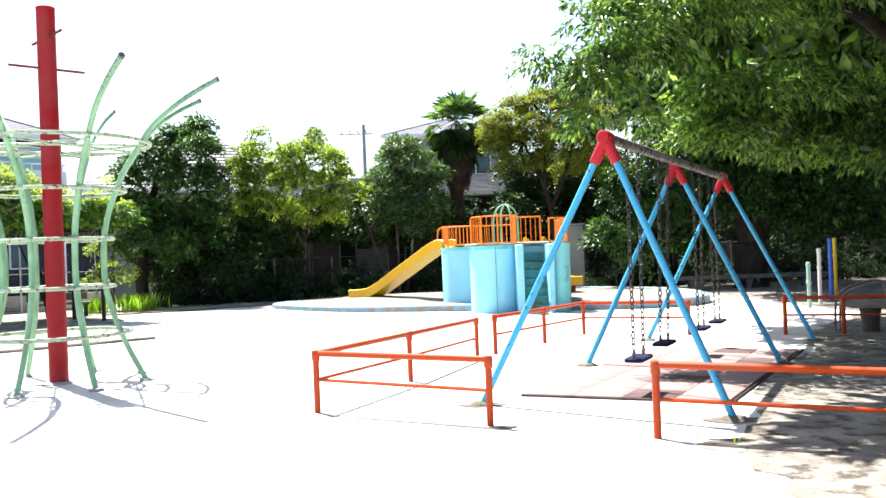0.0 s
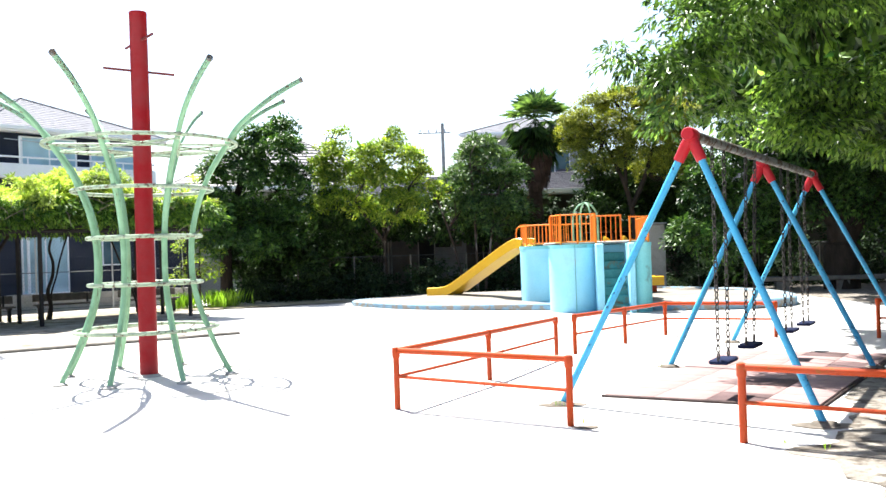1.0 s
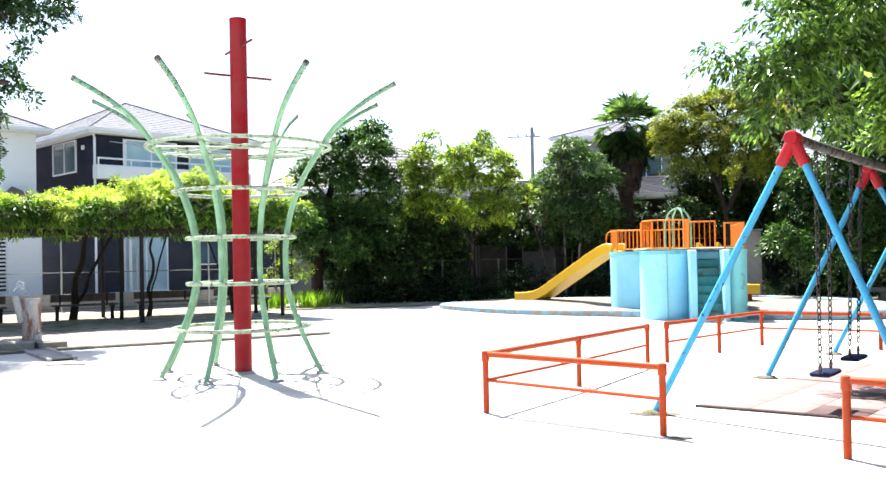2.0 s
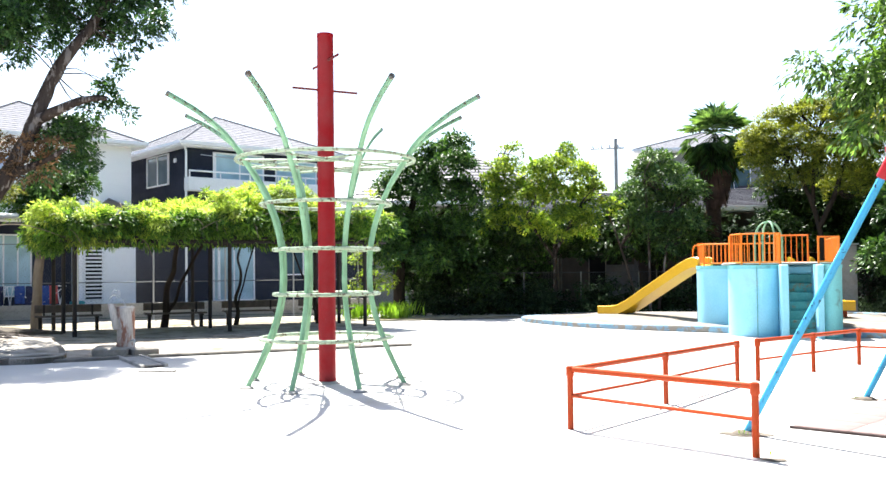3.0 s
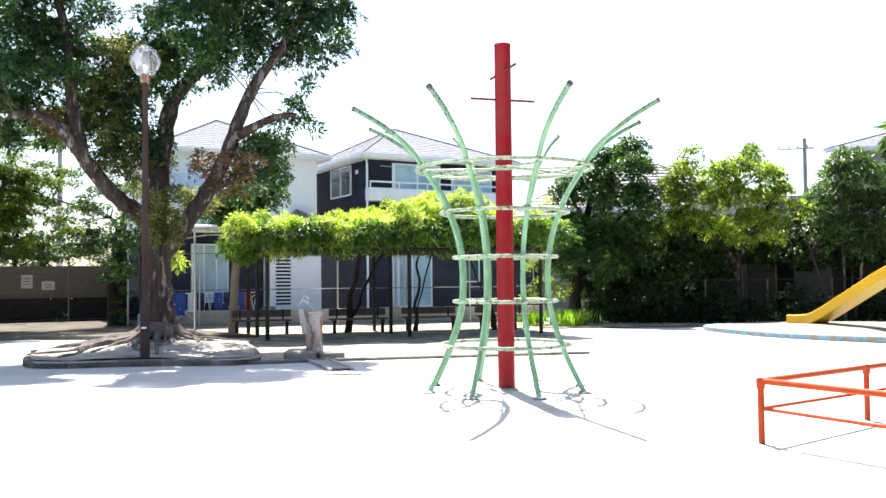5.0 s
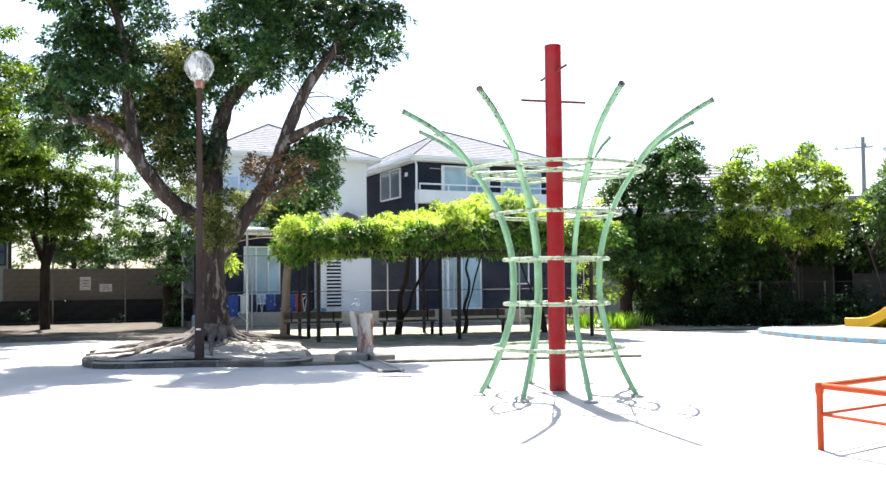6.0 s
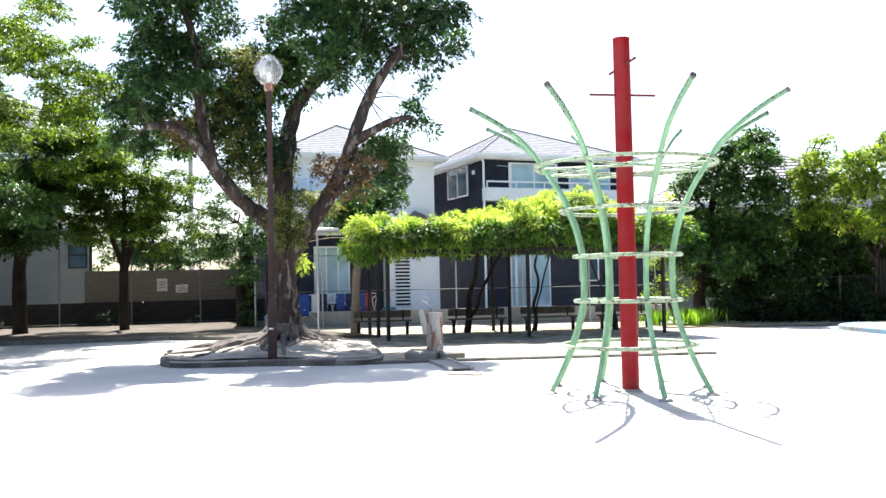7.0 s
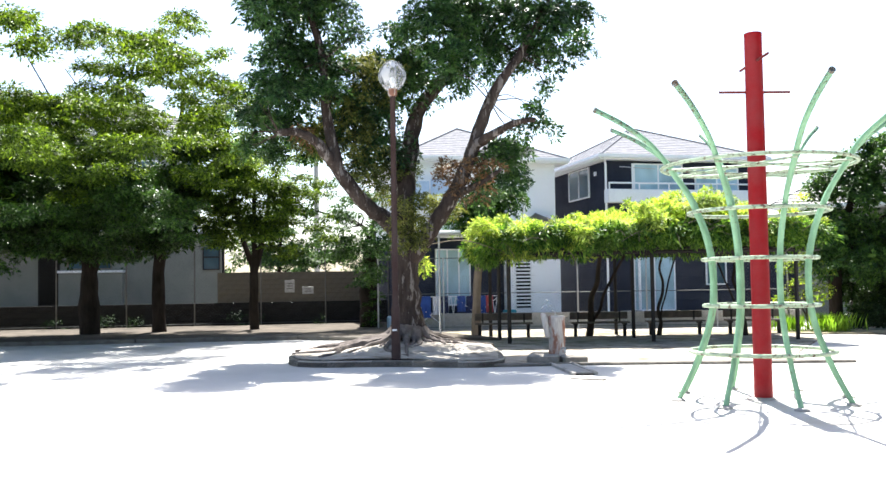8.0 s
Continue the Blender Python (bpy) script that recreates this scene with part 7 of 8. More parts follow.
NEAR_SIDE = [(8.0, 6.0, 5.5, 2.0, 1.0), (10.0, 8.0, 5.5, 2.2, 1.0), (9.5, 4.0, 6.0, 2.0, 1.0), (7.5, 4.0, 6.6, 1.8, 1.0), (11.0, 11.0, 5.0, 2.2, 1.0), (12.0, 6.5, 5.0, 2.2, 1.0), (10.2, 12.2, 4.6, 1.8, 1.0), (6.0, 5.2, 7.0, 1.6, 1.0), (12.5, 13.5, 5.0, 2.2, 1.0), (14.0, 10.0, 6.5, 2.6, 1.0), (13.5, 3.0, 6.5, 2.6, 1.0), (10.5, 0.5, 6.5, 2.4, 1.0), (15.5, 6.5, 7.0, 2.6, 1.0), (14.0, -1.5, 6.5, 2.6, 1.0)]
NEAR_BACK = [(4.0, 17.0, 6.5, 1.6, 1.0), (5.5, 18.0, 6.0, 1.8, 1.0), (7.0, 17.5, 6.0, 1.8, 1.0), (8.5, 19.0, 6.0, 1.8, 1.0), (9.5, 17.0, 6.0, 1.8, 1.0)]
NEAR_FAR = [(5.5, 12.5, 7.2, 1.5, 1.0), (7.5, 13.0, 7.5, 1.8, 1.0), (8.8, 12.0, 6.0, 1.7, 1.0), (8.0, 10.0, 5.5, 1.5, 0.9), (6.5, 15.5, 7.0, 1.8, 1.0), (9.5, 14.5, 5.5, 1.6, 1.0), (6.0, 10.8, 6.0, 1.2, 0.8)]
cherry_inner = [(x, y, z, r * 1.18 + 0.04, max(f, 0.7) if z < 3.35 or r > 0.5 else 1.0) for x, y, z, r, f in NEAR_TREE_CLUMPS if x > 2.05] + [c for c in NEAR_FAR if c[2] < 6.1]
cherry_edge = [(x, y, z, r * 1.15 + 0.05, 0.8) for x, y, z, r, f in NEAR_TREE_CLUMPS if x <= 2.05]
cherry = tree("cherry_tree", near_limbs, tiers(cherry_inner, 11, 3, 0.0, 0.85, 0.6), DARK_BARK, NEAR_LEAF, "leafy tree spreading its boughs over the swings", 0.12, 111, 0.75, twig=0.004, width=0.38, pad=0.24, cover=0.78, flat=0.3, lift=0.1, lean=0.3, core=0.25, shade=NEAR_OVER + [c for c in NEAR_FAR if c[2] >= 6.1] + NEAR_BACK + [(x, y, z, r, 1.3) for x, y, z, r, f in NEAR_TOP + NEAR_SIDE])
leafy("outer_sprays", cherry, spray_cloud(cherry_edge, 0.115, 118, 0.24, 0.5, 0.8, 0.38, 0.2, 0.8, core=0, lean=0.3), NEAR_LEAF, "sunlit leaf sprays at the bough ends")
tree("dark_leaf_tree", to_ground([([(-11.5, 30.9, 0), (-11.4, 30.9, 2.5), (-10.8, 31.0, 4.5)], 0.25, 0.1), ([(-11.4, 30.9, 2.0), (-12.3, 30.5, 3.6)], 0.12, 0.05), ([(-11.2, 30.9, 2.5), (-9.6, 31.2, 4.0)], 0.12, 0.05)]), lobes(DARK_TREE_CLUMPS, 0.88), DARK_BARK, DARK_LEAF, "dense dark evergreen tree by the fence", 0.13, 121, pad=0.32, flat=0.65, lift=0.6)
tree("young_tree", to_ground([([(-8.6, 33.5, 0), (-8.7, 33.5, 3), (-8.0, 32.4, 5.6)], 0.14, 0.05)]), lobes(PALE_TREE_CLUMPS, 0.9), BARK, LIME_LEAF, "pale yellow-green young tree", 0.12, 131, pad=0.24, flat=0.7, lift=0.5)
tree("round_tree", to_ground([([(-6.0, 32.6, 0), (-6.0, 32.5, 2.4), (-5.9, 31.8, 4.6)], 0.1, 0.05), ([(-6.0, 32.5, 2.0), (-6.9, 31.6, 3.5)], 0.06, 0.03), ([(-6.0, 32.5, 2.2), (-5.0, 31.8, 3.8)], 0.07, 0.03)]), lobes(ROUND_TREE_CLUMPS, 0.78), BARK, LIME_LEAF, "rounded yellow-green tree behind the fence", 0.12, 141, pad=0.28, flat=0.6, lift=0.6)
tree("soft_tree", to_ground([([(-2.6, 32.0, 0), (-2.6, 32.0, 2.0), (-2.7, 32.0, 4.6)], 0.06, 0.04), ([(-2.3, 32.0, 0.2), (-2.0, 32.0, 2.4), (-1.8, 32.0, 3.6)], 0.055, 0.03), ([(-3.0, 32.1, 0.2), (-3.6, 32.2, 2.4), (-4.2, 32.4, 4.0)], 0.055, 0.03)]), lobes(SOFT_TREE_CLUMPS, 0.95), BARK, SOFT_LEAF, "soft grey-green tree with thin bare stems", 0.12, 151, pad=0.28, flat=0.6, lift=0.5)
tree("gold_tree", to_ground(GOLD_LIMBS), lobes(GOLD_TREE_CLUMPS, 1.02), DARK_BARK, GOLD_LEAF, "dense golden-green tree with bare lower limbs", 0.085, 161, pad=0.28, flat=0.65, lift=0.6)
# Hidden canopy clumps, added overhead to shade the ground by the fence.
SHADE_TOP = [(7.2, 32.0, 7.6, 1.8, 1.0), (9.0, 33.5, 8.0, 2.0, 1.0), (11.0, 31.5, 8.0, 2.2, 1.0), (8.2, 29.5, 7.6, 1.8, 1.0), (10.0, 28.0, 7.6, 2.0, 1.0), (12.5, 28.0, 7.5, 2.0, 1.0), (13.5, 32.0, 7.6, 2.2, 1.0), (15.0, 29.0, 6.5, 2.2, 1.0), (16.0, 32.0, 6.0, 2.0, 1.0), (9.5, 25.5, 7.4, 1.8, 1.0), (12.0, 25.0, 7.2, 2.0, 1.0), (7.5, 24.0, 8.2, 2.0, 1.0), (9.0, 22.0, 8.5, 2.0, 1.0), (11.0, 21.0, 8.0, 2.2, 1.0), (13.0, 23.0, 8.0, 2.2, 1.0), (6.8, 26.5, 8.2, 1.8, 1.0)]
tree("shade_tree", to_ground(SHADE_LIMBS), SHADE_TREE_CLUMPS, DARK_BARK, DARK_LEAF, "thick-trunked dark tree by the fence", 0.15, 171, pad=0.36, shade=SHADE_TOP)


def overhang(clumps, seed, reach):
    """Boughs that lean out over the sand by up to the given share of their distance."""
    rnd, out = random.Random(seed), []
    for x, y, z, r, f in clumps:
        k = 1 - reach * rnd.random()
        out.append((-0.84 + (x + 0.84) * k, -0.14 + (y + 0.14) * k, 1.62 + (z - 1.62) * k, r * k, f))
    return out


LOW_BOUGHS = [c for c in VERGE_A + VERGE_B if c[2] < 5.3]
VERGE_A, VERGE_B = ([c for c in v if c[2] >= 5.3] for v in (VERGE_A, VERGE_B))
VERGE_A += [(-31.4, 12.35, 7.85, 1.0, 0.7), (-30.9, 13.5, 8.4, 0.7, 0.5), (-30.6, 14.1, 7.8, 0.8, 0.6), (-30.3, 14.8, 7.3, 0.8, 0.7), (-31.0, 13.1, 7.0, 1.0, 0.8)]
VERGE_B += [(-30.1, 15.2, 8.1, 0.8, 0.6), (-29.3, 16.6, 8.5, 0.8, 0.7), (-28.9, 17.2, 8.0, 0.8, 0.7), (-29.6, 16.0, 7.7, 0.8, 0.7), (-28.5, 17.9, 9.0, 0.8, 0.6), (-28.3, 18.2, 8.2, 0.8, 0.5), (-28.7, 17.6, 7.4, 0.8, 0.5)]
for limbs_of, clumps_of, words, seed in ((ELM_A_LIMBS, tiers(VERGE_A, 1, 3, 0.34, 0.9), "spreading light green tree on the verge", 181), (ELM_B_LIMBS, tiers(VERGE_B, 2, 3, 0.32, 0.9), "slender light green tree on the verge", 185), (ELM_C_LIMBS, tiers(VERGE_C, 3, 4, 0.08, 0.75, 0.45), "thin airy green tree on the verge", 191)):
    unseen_boughs = VERGE_LEFT if seed == 181 else ()
    tree("elm_tree", to_ground(limbs_of), clumps_of, DARK_BARK, ELM_LEAF, words, 0.11, seed, 0.25, group="trees on the verge", twig=0.01, pad=0.3, cover=0.8, lift=0.0, flat=0.17, lean=0.12, core=0, shade=unseen_boughs)
# Lower elm boughs drawn as a separate dark tree, shade painted in leaf colour.
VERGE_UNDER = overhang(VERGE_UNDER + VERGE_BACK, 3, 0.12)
under = tree("dark_leaf_tree", [([(-33.7, 10.9, -0.1), (-33.8, 11.0, 1.8), (-33.6, 11.6, 3.6)], 0.13, 0.07), ([(-33.6, 11.6, 3.5), (-33.2, 14.0, 4.6), (-32.2, 16.5, 5.2)], 0.07, 0.03)], VERGE_UNDER, DARK_BARK, UNDER_LEAF, "dark leaf layers standing in for the shaded lower elm crowns", 0.165, 197, 0.3, pad=0.36, flat=0.6, core=1.4)
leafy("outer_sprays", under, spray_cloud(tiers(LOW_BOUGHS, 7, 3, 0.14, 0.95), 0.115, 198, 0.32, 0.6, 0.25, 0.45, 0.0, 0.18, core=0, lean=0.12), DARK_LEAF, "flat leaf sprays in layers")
hedge = leafy("hedge", None, spray_cloud(HEDGE + HEDGE_LOW + HEDGE_EAST, 0.155, 199, 0.3, 0.9, 0.4, core=2.0), UNDER_LEAF)
tagged(hedge, "overgrown dark evergreens behind the low fence", "shrubs", kind="stuff")
tree("ivy_tree", to_ground(ELM_D_LIMBS), tiers(VERGE_D, 9, 3, 0.06, 0.8, 0.3) + [(-25.55 + 0.2 * (k % 2), 22.75, 0.3 + 0.36 * k, 0.24, 0.7) for k in range(8)], DARK_BARK, DARK_LEAF, "ivy-clad dark trunk beside the wall", 0.11, 195, pad=0.24, cover=0.7, flat=0.25, lean=0.2, core=0)
tree("sunlit_shrub", [([(-11.9, 29.5, -0.1), (-11.9, 29.4, 0.9), (-11.85, 29.35, 2.2)], 0.04, 0.015), ([(-11.9, 29.45, 0.4), (-12.3, 29.2, 1.4), (-12.35, 29.1, 2.0)], 0.03, 0.012)], [(-12.3, 29.2, 2.08, 0.4, 0.5), (-11.85, 29.35, 2.36, 0.4, 0.5), (-11.4, 29.5, 1.97, 0.38, 0.5), (-12.0, 29.3, 1.49, 0.4, 0.4), (-11.5, 29.45, 1.29, 0.36, 0.4), (-12.4, 29.1, 1.1, 0.34, 0.4)], BARK, LIME_LEAF, "sparse sunlit shrub at the end of the pergola", 0.1, 203, pad=0.18, cover=0.6, core=0, category="shrub")
tree("holly_bush", to_ground([([(-18.9, 21.0, 0), (-18.7, 20.9, 2.0), (-18.1, 20.7, 3.6)], 0.16, 0.08)]), DARK_BUSH_CLUMPS, PALE_BARK, DARK_LEAF, "dark rounded tree with a pale trunk behind the pergola", 0.1, 201, pad=0.24)
tree("cloud_pine", to_ground([([(-33.6, 24.5, 0), (-33.5, 24.5, 2.2), (-33.4, 24.6, 4.2)], 0.14, 0.06)]), [(x, y, z, r * 1.2, f) for x, y, z, r, f in PINE_CLUMPS], DARK_BARK, DARK_LEAF, "cloud-pruned garden pine behind the wall", 0.1, 205, flat=0.22, pad=0.2)

PALM_SKIRT = surface("dead_palm_frond", (0.035, 0.023, 0.019), (0.1, 0.065, 0.052), 3, 25, 0.95, 0.6, 0.02)
palm = thing("palm_tree", (-0.4, 33.9, 0), "shaggy fan palm with a skirt of dead fronds", "palm")
part("trunk", limb_mesh([([(-0.45, 34.2, -0.1), (-0.4, 34.2, 3.0), (-0.3, 34.2, 6.2)], 0.36, 0.2)], 3), PALM_BARK, palm)
pr, fans, old_fans, skirt = random.Random(8), Mesh(), Mesh(), Mesh()


def fan(m, c0, a, up, stalk, size, sag):
    """One fan frond: a stalk and a half-round of folded, sagging leaflets."""
    d = Vector((math.cos(a) * math.cos(up), math.sin(a) * math.cos(up), math.sin(up)))
    hub = c0 + d * stalk - Vector((0, 0, sag * 0.5))
    side = d.cross(Vector((0, 0, 1))).normalized()
    upv = side.cross(d)
    m.tube([c0, (c0 + hub) / 2 + Vector((0, 0, 0.06)), hub], 0.014, 4)
    for q in range(15):
        w = -1.5 + 3.0 * q / 14
        e = (d * math.cos(w) + side * math.sin(w)).normalized()
        long = size * pr.uniform(0.75, 1.1)
        mid = hub + e * long * 0.5
        tip = hub + e * long - Vector((0, 0, sag * pr.uniform(0.6, 1.3)))
        s2, n2 = e.cross(upv).normalized() * 0.055 * size / 0.7, upv * 0.015
        m.add([hub, mid + s2 + n2, tip, mid - s2 - n2], [(0, 1, 2), (0, 2, 3)])


top = Vector((-0.3, 34.2, 6.6))
for k in range(30):
    fan(fans, top, k * 2.4 + pr.gauss(0, 0.3), pr.uniform(0.15, 1.3), pr.uniform(0.35, 0.8), pr.uniform(0.6, 0.85), 0.14)
for k in range(5):
    fan(fans, top, k * 1.3 + pr.gauss(0, 0.3), pr.uniform(-0.3, 0.1), pr.uniform(0.8, 1.2), pr.uniform(0.4, 0.6), 0.25)
for k in range(52):
    fan(old_fans, top - Vector((0, 0, pr.uniform(0.0, 0.7))), k * 2.4 + pr.gauss(0, 0.3), pr.uniform(-1.2, 0.05), pr.uniform(0.35, 0.75), pr.uniform(0.5, 0.8), 0.35)
for k in range(620):
    a, z = pr.uniform(0, 6.28), pr.uniform(4.3, 5.8)
    r0 = 0.3 + 0.34 * (z - 4.3) / 1.5
    p = Vector((-0.32 + r0 * math.cos(a), 34.2 + r0 * math.sin(a), z))
    q = p + Vector((0.12 * math.cos(a), 0.12 * math.sin(a), -pr.uniform(0.3, 0.7)))
    s2 = Vector((-math.sin(a), math.cos(a), 0)) * 0.05
    skirt.add([p, (p + q) / 2 + s2, q, (p + q) / 2 - s2], [(0, 1, 2), (0, 2, 3)])
part("fronds", fans, SOFT_LEAF, palm, "green fan fronds", smooth=False)
part("drooping_fronds", old_fans, UNDER_LEAF, palm, "dark drooping old fronds", smooth=False)
part("dead_fronds", skirt, PALM_SKIRT, palm, "hanging dead red-brown fronds", smooth=False)

# Roots of the large tree.
rr = random.Random(4)
ROOT_AT = Vector((-15.65, 14.75, 0))


def soil_top(p):
    return 0.13 + 0.26 * math.exp(-((p.x + 15.7) ** 2 + (p.y - 14.8) ** 2) / 3.6) + 0.03 * noise.noise((p.x * 2.1, p.y * 2.1, 0))


for k in range(26):
    a = 2 * math.pi * k / 26 + rr.uniform(-0.12, 0.12)
    reach, thick, turn = rr.uniform(0.9, 2.1) if k % 2 else rr.uniform(0.5, 1.0), rr.uniform(0.8, 1.25), rr.gauss(0, 0.25)
    line, radii = [], []
    for i in range(13):
        s = i / 12
        d = 0.33 + reach * s
        e = Vector((math.cos(a + turn * s * s), math.sin(a + turn * s * s), 0))
        p = ROOT_AT + e * d
        rad = thick * (0.04 + 0.085 * math.exp(-5 * s)) * rr.uniform(0.85, 1.2)
        p.z = soil_top(p) + 0.2 * math.exp(-10 * s) + rad * (0.35 - 1.1 * s ** 3) + rr.gauss(0, 0.012)
        line.append(p)
        radii.append(rad)
    part("root", Mesh().tube(line, radii, 8), ROOT_BARK, big, "grey spreading surface root")
for k in range(9):
    a = math.atan2(-0.62, -0.8) + (k - 4) * 0.2 + rr.uniform(-0.08, 0.08)
    reach, turn, line, radii = rr.uniform(1.6, 2.5), rr.gauss(0, 0.35), [], []
    for i in range(17):
        u = i / 16
        e = Vector((math.cos(a + turn * u * u + 0.06 * math.sin(9 * u + k)), math.sin(a + turn * u * u + 0.06 * math.sin(9 * u + k)), 0))
        p = ROOT_AT + e * (0.4 + reach * u)
        rad = (0.13 - 0.085 * u) * rr.uniform(0.85, 1.15)
        p.z = soil_top(p) + rad * (0.25 - 0.9 * u ** 3) + 0.02 * math.sin(14 * u + k)
        line.append(p)
        radii.append(rad)
    part("root", Mesh().tube(line, radii, 8), ROOT_BARK, big, "grey spreading surface root")


# ---- plants along the fences ----
def strip_leaves(name, a, b, height, depth, length, n, seed, mat, label, z=0.0):
    """Ground cover along a line, denser low down."""
    rng = np.random.default_rng(seed)
    a, b = np.array([*a, z]), np.array([*b, z])
    run = np.linalg.norm(b - a)
    clumps = []
    nrm = np.array([-(b - a)[1], (b - a)[0], 0]) / run
    for k in range(n):
        p = a + (b - a) * rng.random() + nrm * rng.normal(0, depth * 0.4)
        r = 0.25 + 0.3 * rng.random()
        clumps.append((p[0], p[1], z + rng.random() ** 1.6 * height, r, 0.9))
    ob = leafy(name, None, leaf_cloud(clumps, length, 800, seed, 0.3), mat)
    return tagged(ob, label, "ground cover", kind="stuff")


strip_leaves("ivy", (-11.2, 31.1), (-1.0, 32.8), 1.0, 1.2, 0.13, 150, 31, IVY_LEAF, "dark ivy smothering the low fence")
strip_leaves("ivy", (-1.0, 32.8), (16.0, 32.7), 1.1, 1.2, 0.13, 160, 32, IVY_LEAF, "dark ground cover along the fence")
strip_leaves("undergrowth", (-11.6, 33.7), (-6.3, 34.4), 3.4, 1.4, 0.2, 170, 33, DARK_LEAF, "dark undergrowth behind the fence")
strip_leaves("undergrowth", (3.0, 35.5), (19.0, 34.0), 3.6, 1.6, 0.2, 190, 35, IVY_LEAF, "dark undergrowth behind the fence")
strip_leaves("creeper", (-7.0, 34.6), (2.5, 35.4), 1.1, 0.7, 0.2, 90, 36, IVY_LEAF, "dark creeper hanging over the old house front", 2.3)
strip_leaves("garden_shrubs", (-39.0, 22.0), (-31.2, 29.6), 2.3, 1.0, 0.16, 130, 37, DARK_LEAF, "garden shrubs behind the tan wall", 1.9)
strip_leaves("weeds", (-43.0, 7.6), (-29.0, 25.8), 0.2, 1.0, 0.1, 16, 34, IVY_LEAF, "dark weeds along the fence foot", 0.1)


def blades(name, centre, spread, n, high, seed, label, broad=0.022):
    """A tuft bed of upright strap leaves."""
    rng = np.random.default_rng(seed)
    p = np.array(centre) + rng.normal(size=(n, 3)) * np.array([spread[0], spread[1], 0])
    yaw, lean = rng.random(n) * 2 * np.pi, 0.15 + 0.35 * rng.random(n)
    h = high * (0.6 + 0.6 * rng.random(n))
    tip = p + np.stack([np.cos(yaw) * lean * h, np.sin(yaw) * lean * h, h], 1)
    mid = p * 0.45 + tip * 0.55 + np.stack([np.zeros(n), np.zeros(n), 0.12 * h], 1)
    w = np.stack([-np.sin(yaw), np.cos(yaw), np.zeros(n)], 1) * broad
    v = np.stack([p, mid + w, tip, mid - w], 1).reshape(-1, 3)
    return tagged(leafy(name, None, v, GRASS_LEAF), label, "plants", kind="stuff")


blades("iris_bed", (-10.7, 28.2, 0), (0.3, 0.3), 300, 0.55, 41, "bright green strap-leaved plants by the fence")
blades("iris_bed", (-11.9, 27.9, 0), (0.25, 0.3), 200, 0.5, 42, "bright green strap-leaved plants by the fence")

for k, (x, y) in enumerate(((-0.22, 8.02), (-0.40, 8.98), (1.28, 7.08), (1.55, 6.95), (1.0, 11.72), (-15.0, 11.7))):
    blades("weed_tuft", (x, y, 0.0), (0.02, 0.02), 9, 0.06, 60 + k, "small green weed tuft in the sand", 0.004)

# Trodden earth under the cherry tree, part shade painted in; small bare patches.
def earth_patch(name, outline, seed, mat, label, z=0.005, wobble=0.12):
    """A thin sheet with an uneven edge."""
    ring = curve_points([(x, y, 0) for x, y in outline], 10, True)
    pts = [(p.x + wobble * noise.noise((p.x * 2.1 + seed, p.y * 2.1, 0)) + 0.5 * wobble * noise.noise((p.x * 7, p.y * 7, seed)), p.y + wobble * noise.noise((p.y * 2.3, p.x * 2.3, seed + 5))) for p in ring]
    return setting(name, Mesh().add([(x, y, z) for x, y in pts], [tuple(range(len(pts)))]), mat, label, smooth=False)


earth_patch("earth", [(2.75, 10.2), (3.6, 11.2), (4.5, 12.9), (5.0, 14.2), (6.5, 16.6), (9.5, 19.5), (13.0, 17.0), (14.0, 9.0), (9.0, 2.0), (4.4, 2.4), (2.2, 4.0), (1.5, 5.6), (1.45, 6.9), (1.95, 7.6), (2.4, 8.6)], 3, EARTH, "grey-brown trodden earth, darkened for the tree's shade", wobble=0.3)
earth_patch("earth", [(8.2, 18.0), (7.4, 24.0), (6.8, 29.0), (7.0, 33.4), (13.0, 33.8), (20.0, 33.0), (19.0, 25.0), (14.0, 17.0)], 5, EARTH, "leaf-strewn earth before the fence, darkened for tree shade", 0.0095)
earth_patch("dry_grass", [(-21.5, 22.9), (-18.6, 24.4), (-15.6, 26.6), (-13.0, 28.4), (-10.4, 29.6), (-8.2, 30.4), (-6.6, 29.6), (-8.8, 28.0), (-11.4, 26.7), (-14.2, 24.9), (-17.2, 22.7), (-19.6, 21.4)], 7, DRY_GRASS, "sparse straw-coloured grass behind the pergola", 0.041, 0.35)
for k, (x, y, r) in enumerate(((-0.36, 9.04, 0.2), (1.83, 7.84, 0.22), (1.11, 11.73, 0.13), (3.48, 11.23, 0.16), (-0.2, 7.9, 0.1))):
    earth_patch("earth_patch", [(x + r * math.cos(a) * (1.3 if a < 3 else 0.9), y + 0.6 * r * math.sin(a)) for a in (2 * math.pi * i / 7 for i in range(7))], 10 + k, MUD, "dark damp earth round a footing", 0.006 + 0.0012 * k, 0.08)

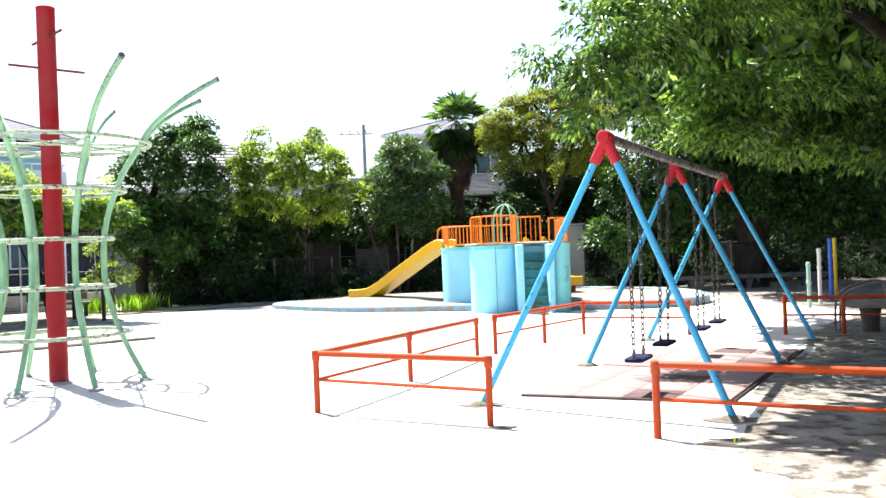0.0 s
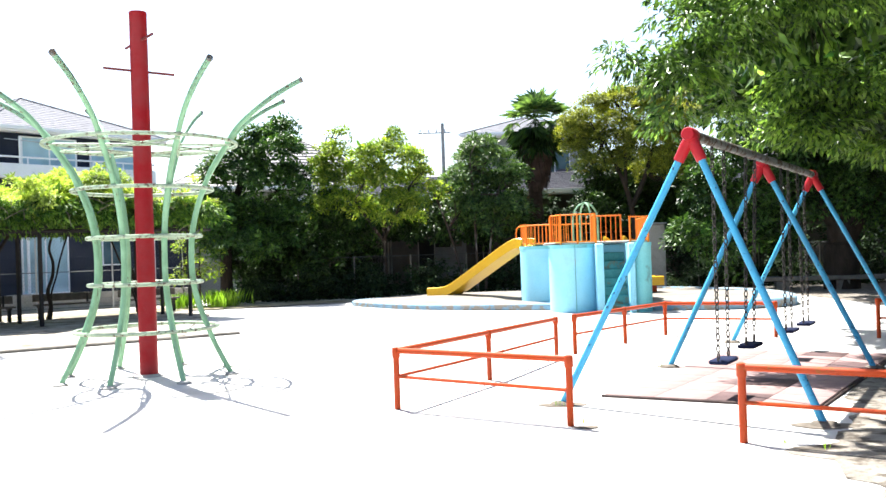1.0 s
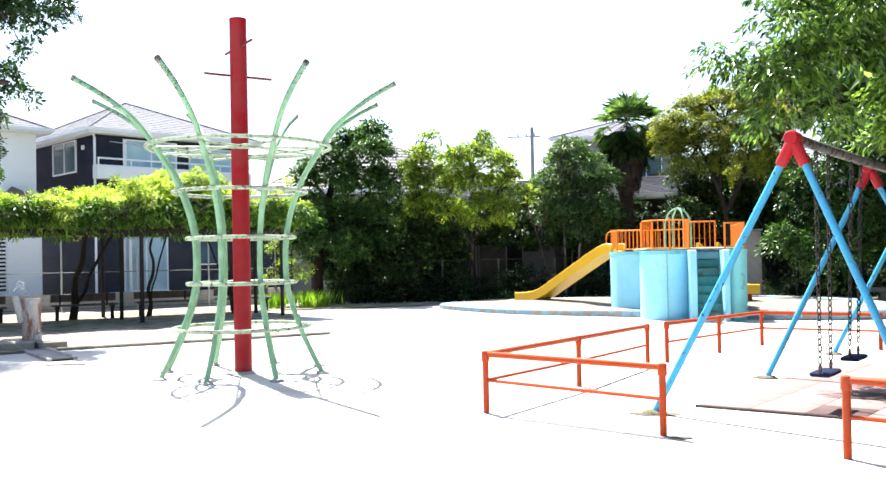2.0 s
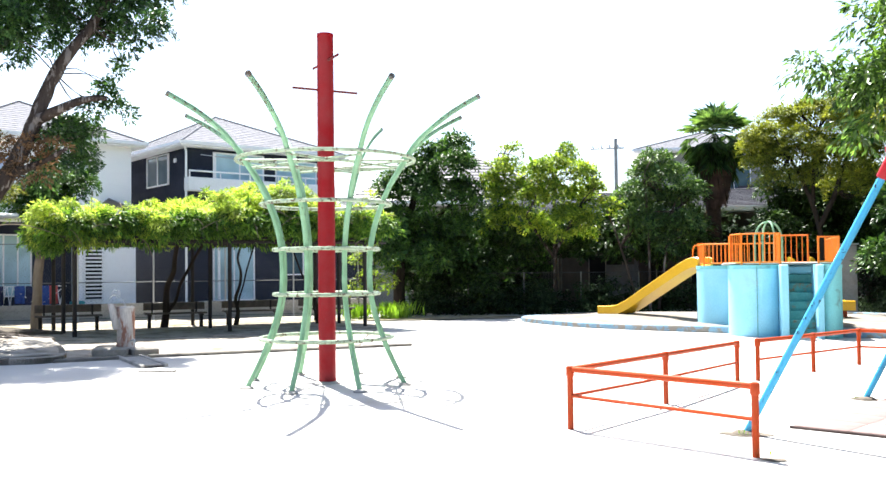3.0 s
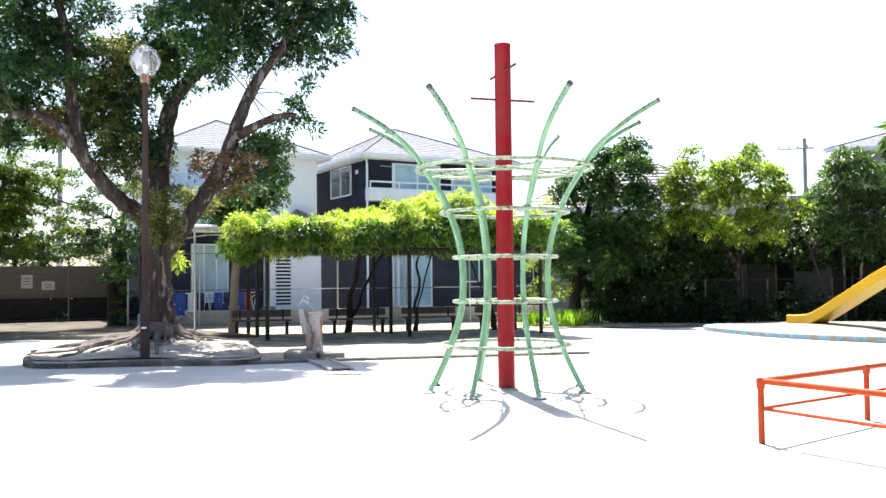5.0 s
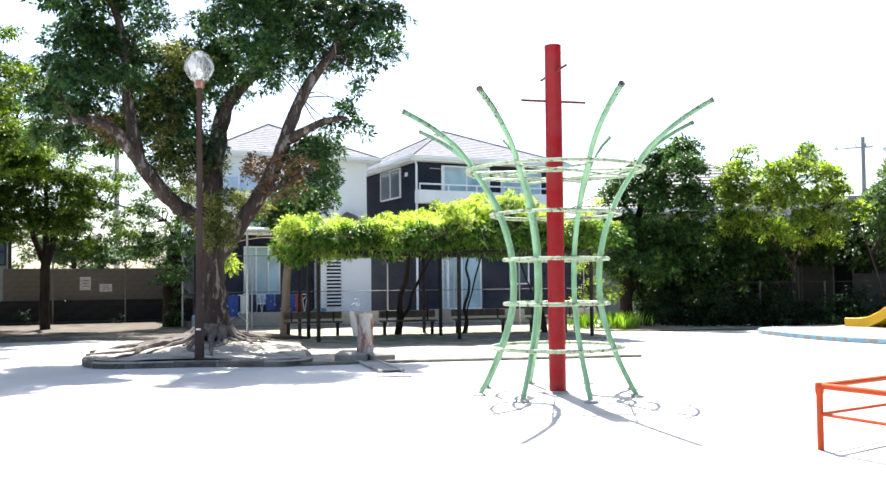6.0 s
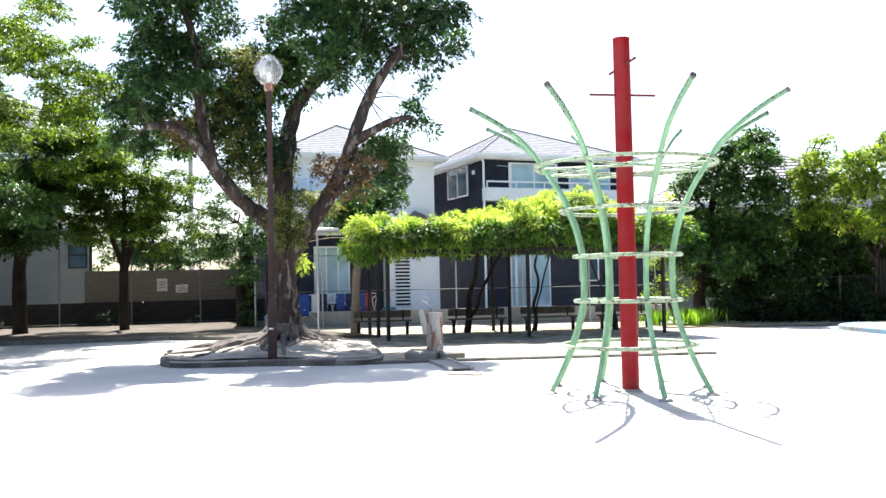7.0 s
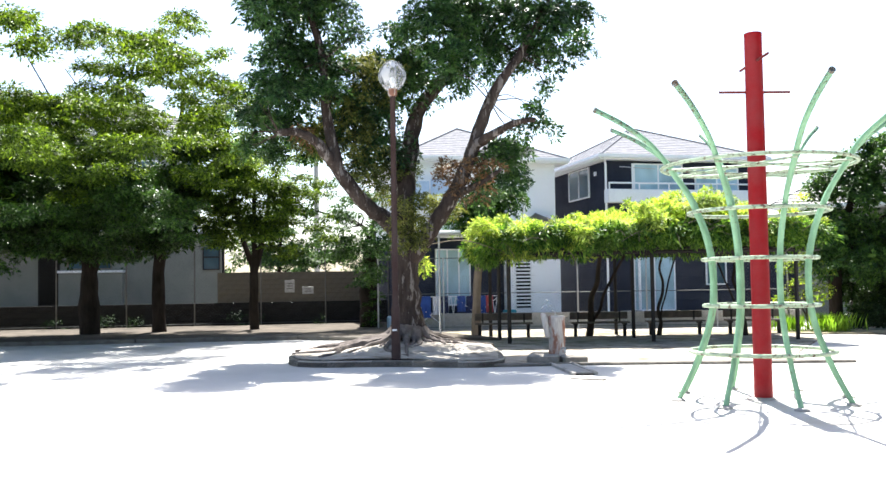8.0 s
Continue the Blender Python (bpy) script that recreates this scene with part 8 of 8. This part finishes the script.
# ---- rubber mats under the swings ----
mat_bed = Mesh().prism([(0.09, 9.54), (2.03, 8.68), (4.2, 12.5), (2.25, 13.4)], -0.05, 0.006)
mat_floor = setting("rubber_mat", mat_bed, MAT_DARK, "faded pink rubber safety mats with darker tiles", smooth=False)
ua, va = Vector((1.94, -0.86, 0)) / 4, Vector((2.16, 3.84, 0)) / 8
tile_a = Mesh().box((0, 0, 0), (0.52, 0.535, 0.024), 0, 0.005)
tile_pink, tile_dark = tile_a.data("tile", MAT_PINK), tile_a.data("tile", MAT_DARK)
for i in range(4):
    for j in range(8):
        c = Vector((0.09, 9.54, 0.012)) + ua * (i + 0.5) + va * (j + 0.5)
        ob = new("tile", tile_dark if (i, j) in ((2, 0), (2, 2), (2, 4), (3, 5), (2, 7)) else tile_pink)
        ob.parent = mat_floor
        ob.matrix_basis = Matrix.Translation(c) @ Matrix.Rotation(math.atan2(va.y, va.x) - math.pi / 2, 4, "Z")

for a, b in (((0.07, 9.51), (2.03, 8.64)), ((2.06, 8.66), (4.23, 12.48))):
    d = Vector((b[0] - a[0], b[1] - a[1], 0))
    part("mat_edge", Mesh().box(((a[0] + b[0]) / 2, (a[1] + b[1]) / 2, 0.0), (d.length, 0.025, 0.06), math.atan2(d.y, d.x), 0.008), RUBBER_EDGE, mat_floor, "dark rubber edging")

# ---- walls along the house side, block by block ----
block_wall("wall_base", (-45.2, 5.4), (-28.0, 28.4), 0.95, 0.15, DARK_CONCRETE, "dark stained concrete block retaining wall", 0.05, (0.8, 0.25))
block_wall("wall_garden", (-33.5, 21.3), (-29.4, 26.8), 1.3, 0.12, TAN_WALL, "tan concrete block garden wall", 1.02, (0.4, 0.2))
block_wall("wall_low", (-24.2, 23.4), (-13.0, 31.8), 0.6, 0.14, CONCRETE, "low grey concrete block wall before the houses", 0.0, (0.4, 0.2))
# Two tall brown walls outside the view, added to cut fill light.
setting("unseen_wall_south", Mesh().box((4, -12, 2.9), (60, 0.2, 6.0)), BROWN_WALL, "unseen plain plaster wall added to block fill light")
setting("unseen_wall_east", Mesh().box((23, 12, 2.4), (0.2, 47.8, 5.0)), BROWN_WALL, "unseen plain plaster wall added to block fill light")
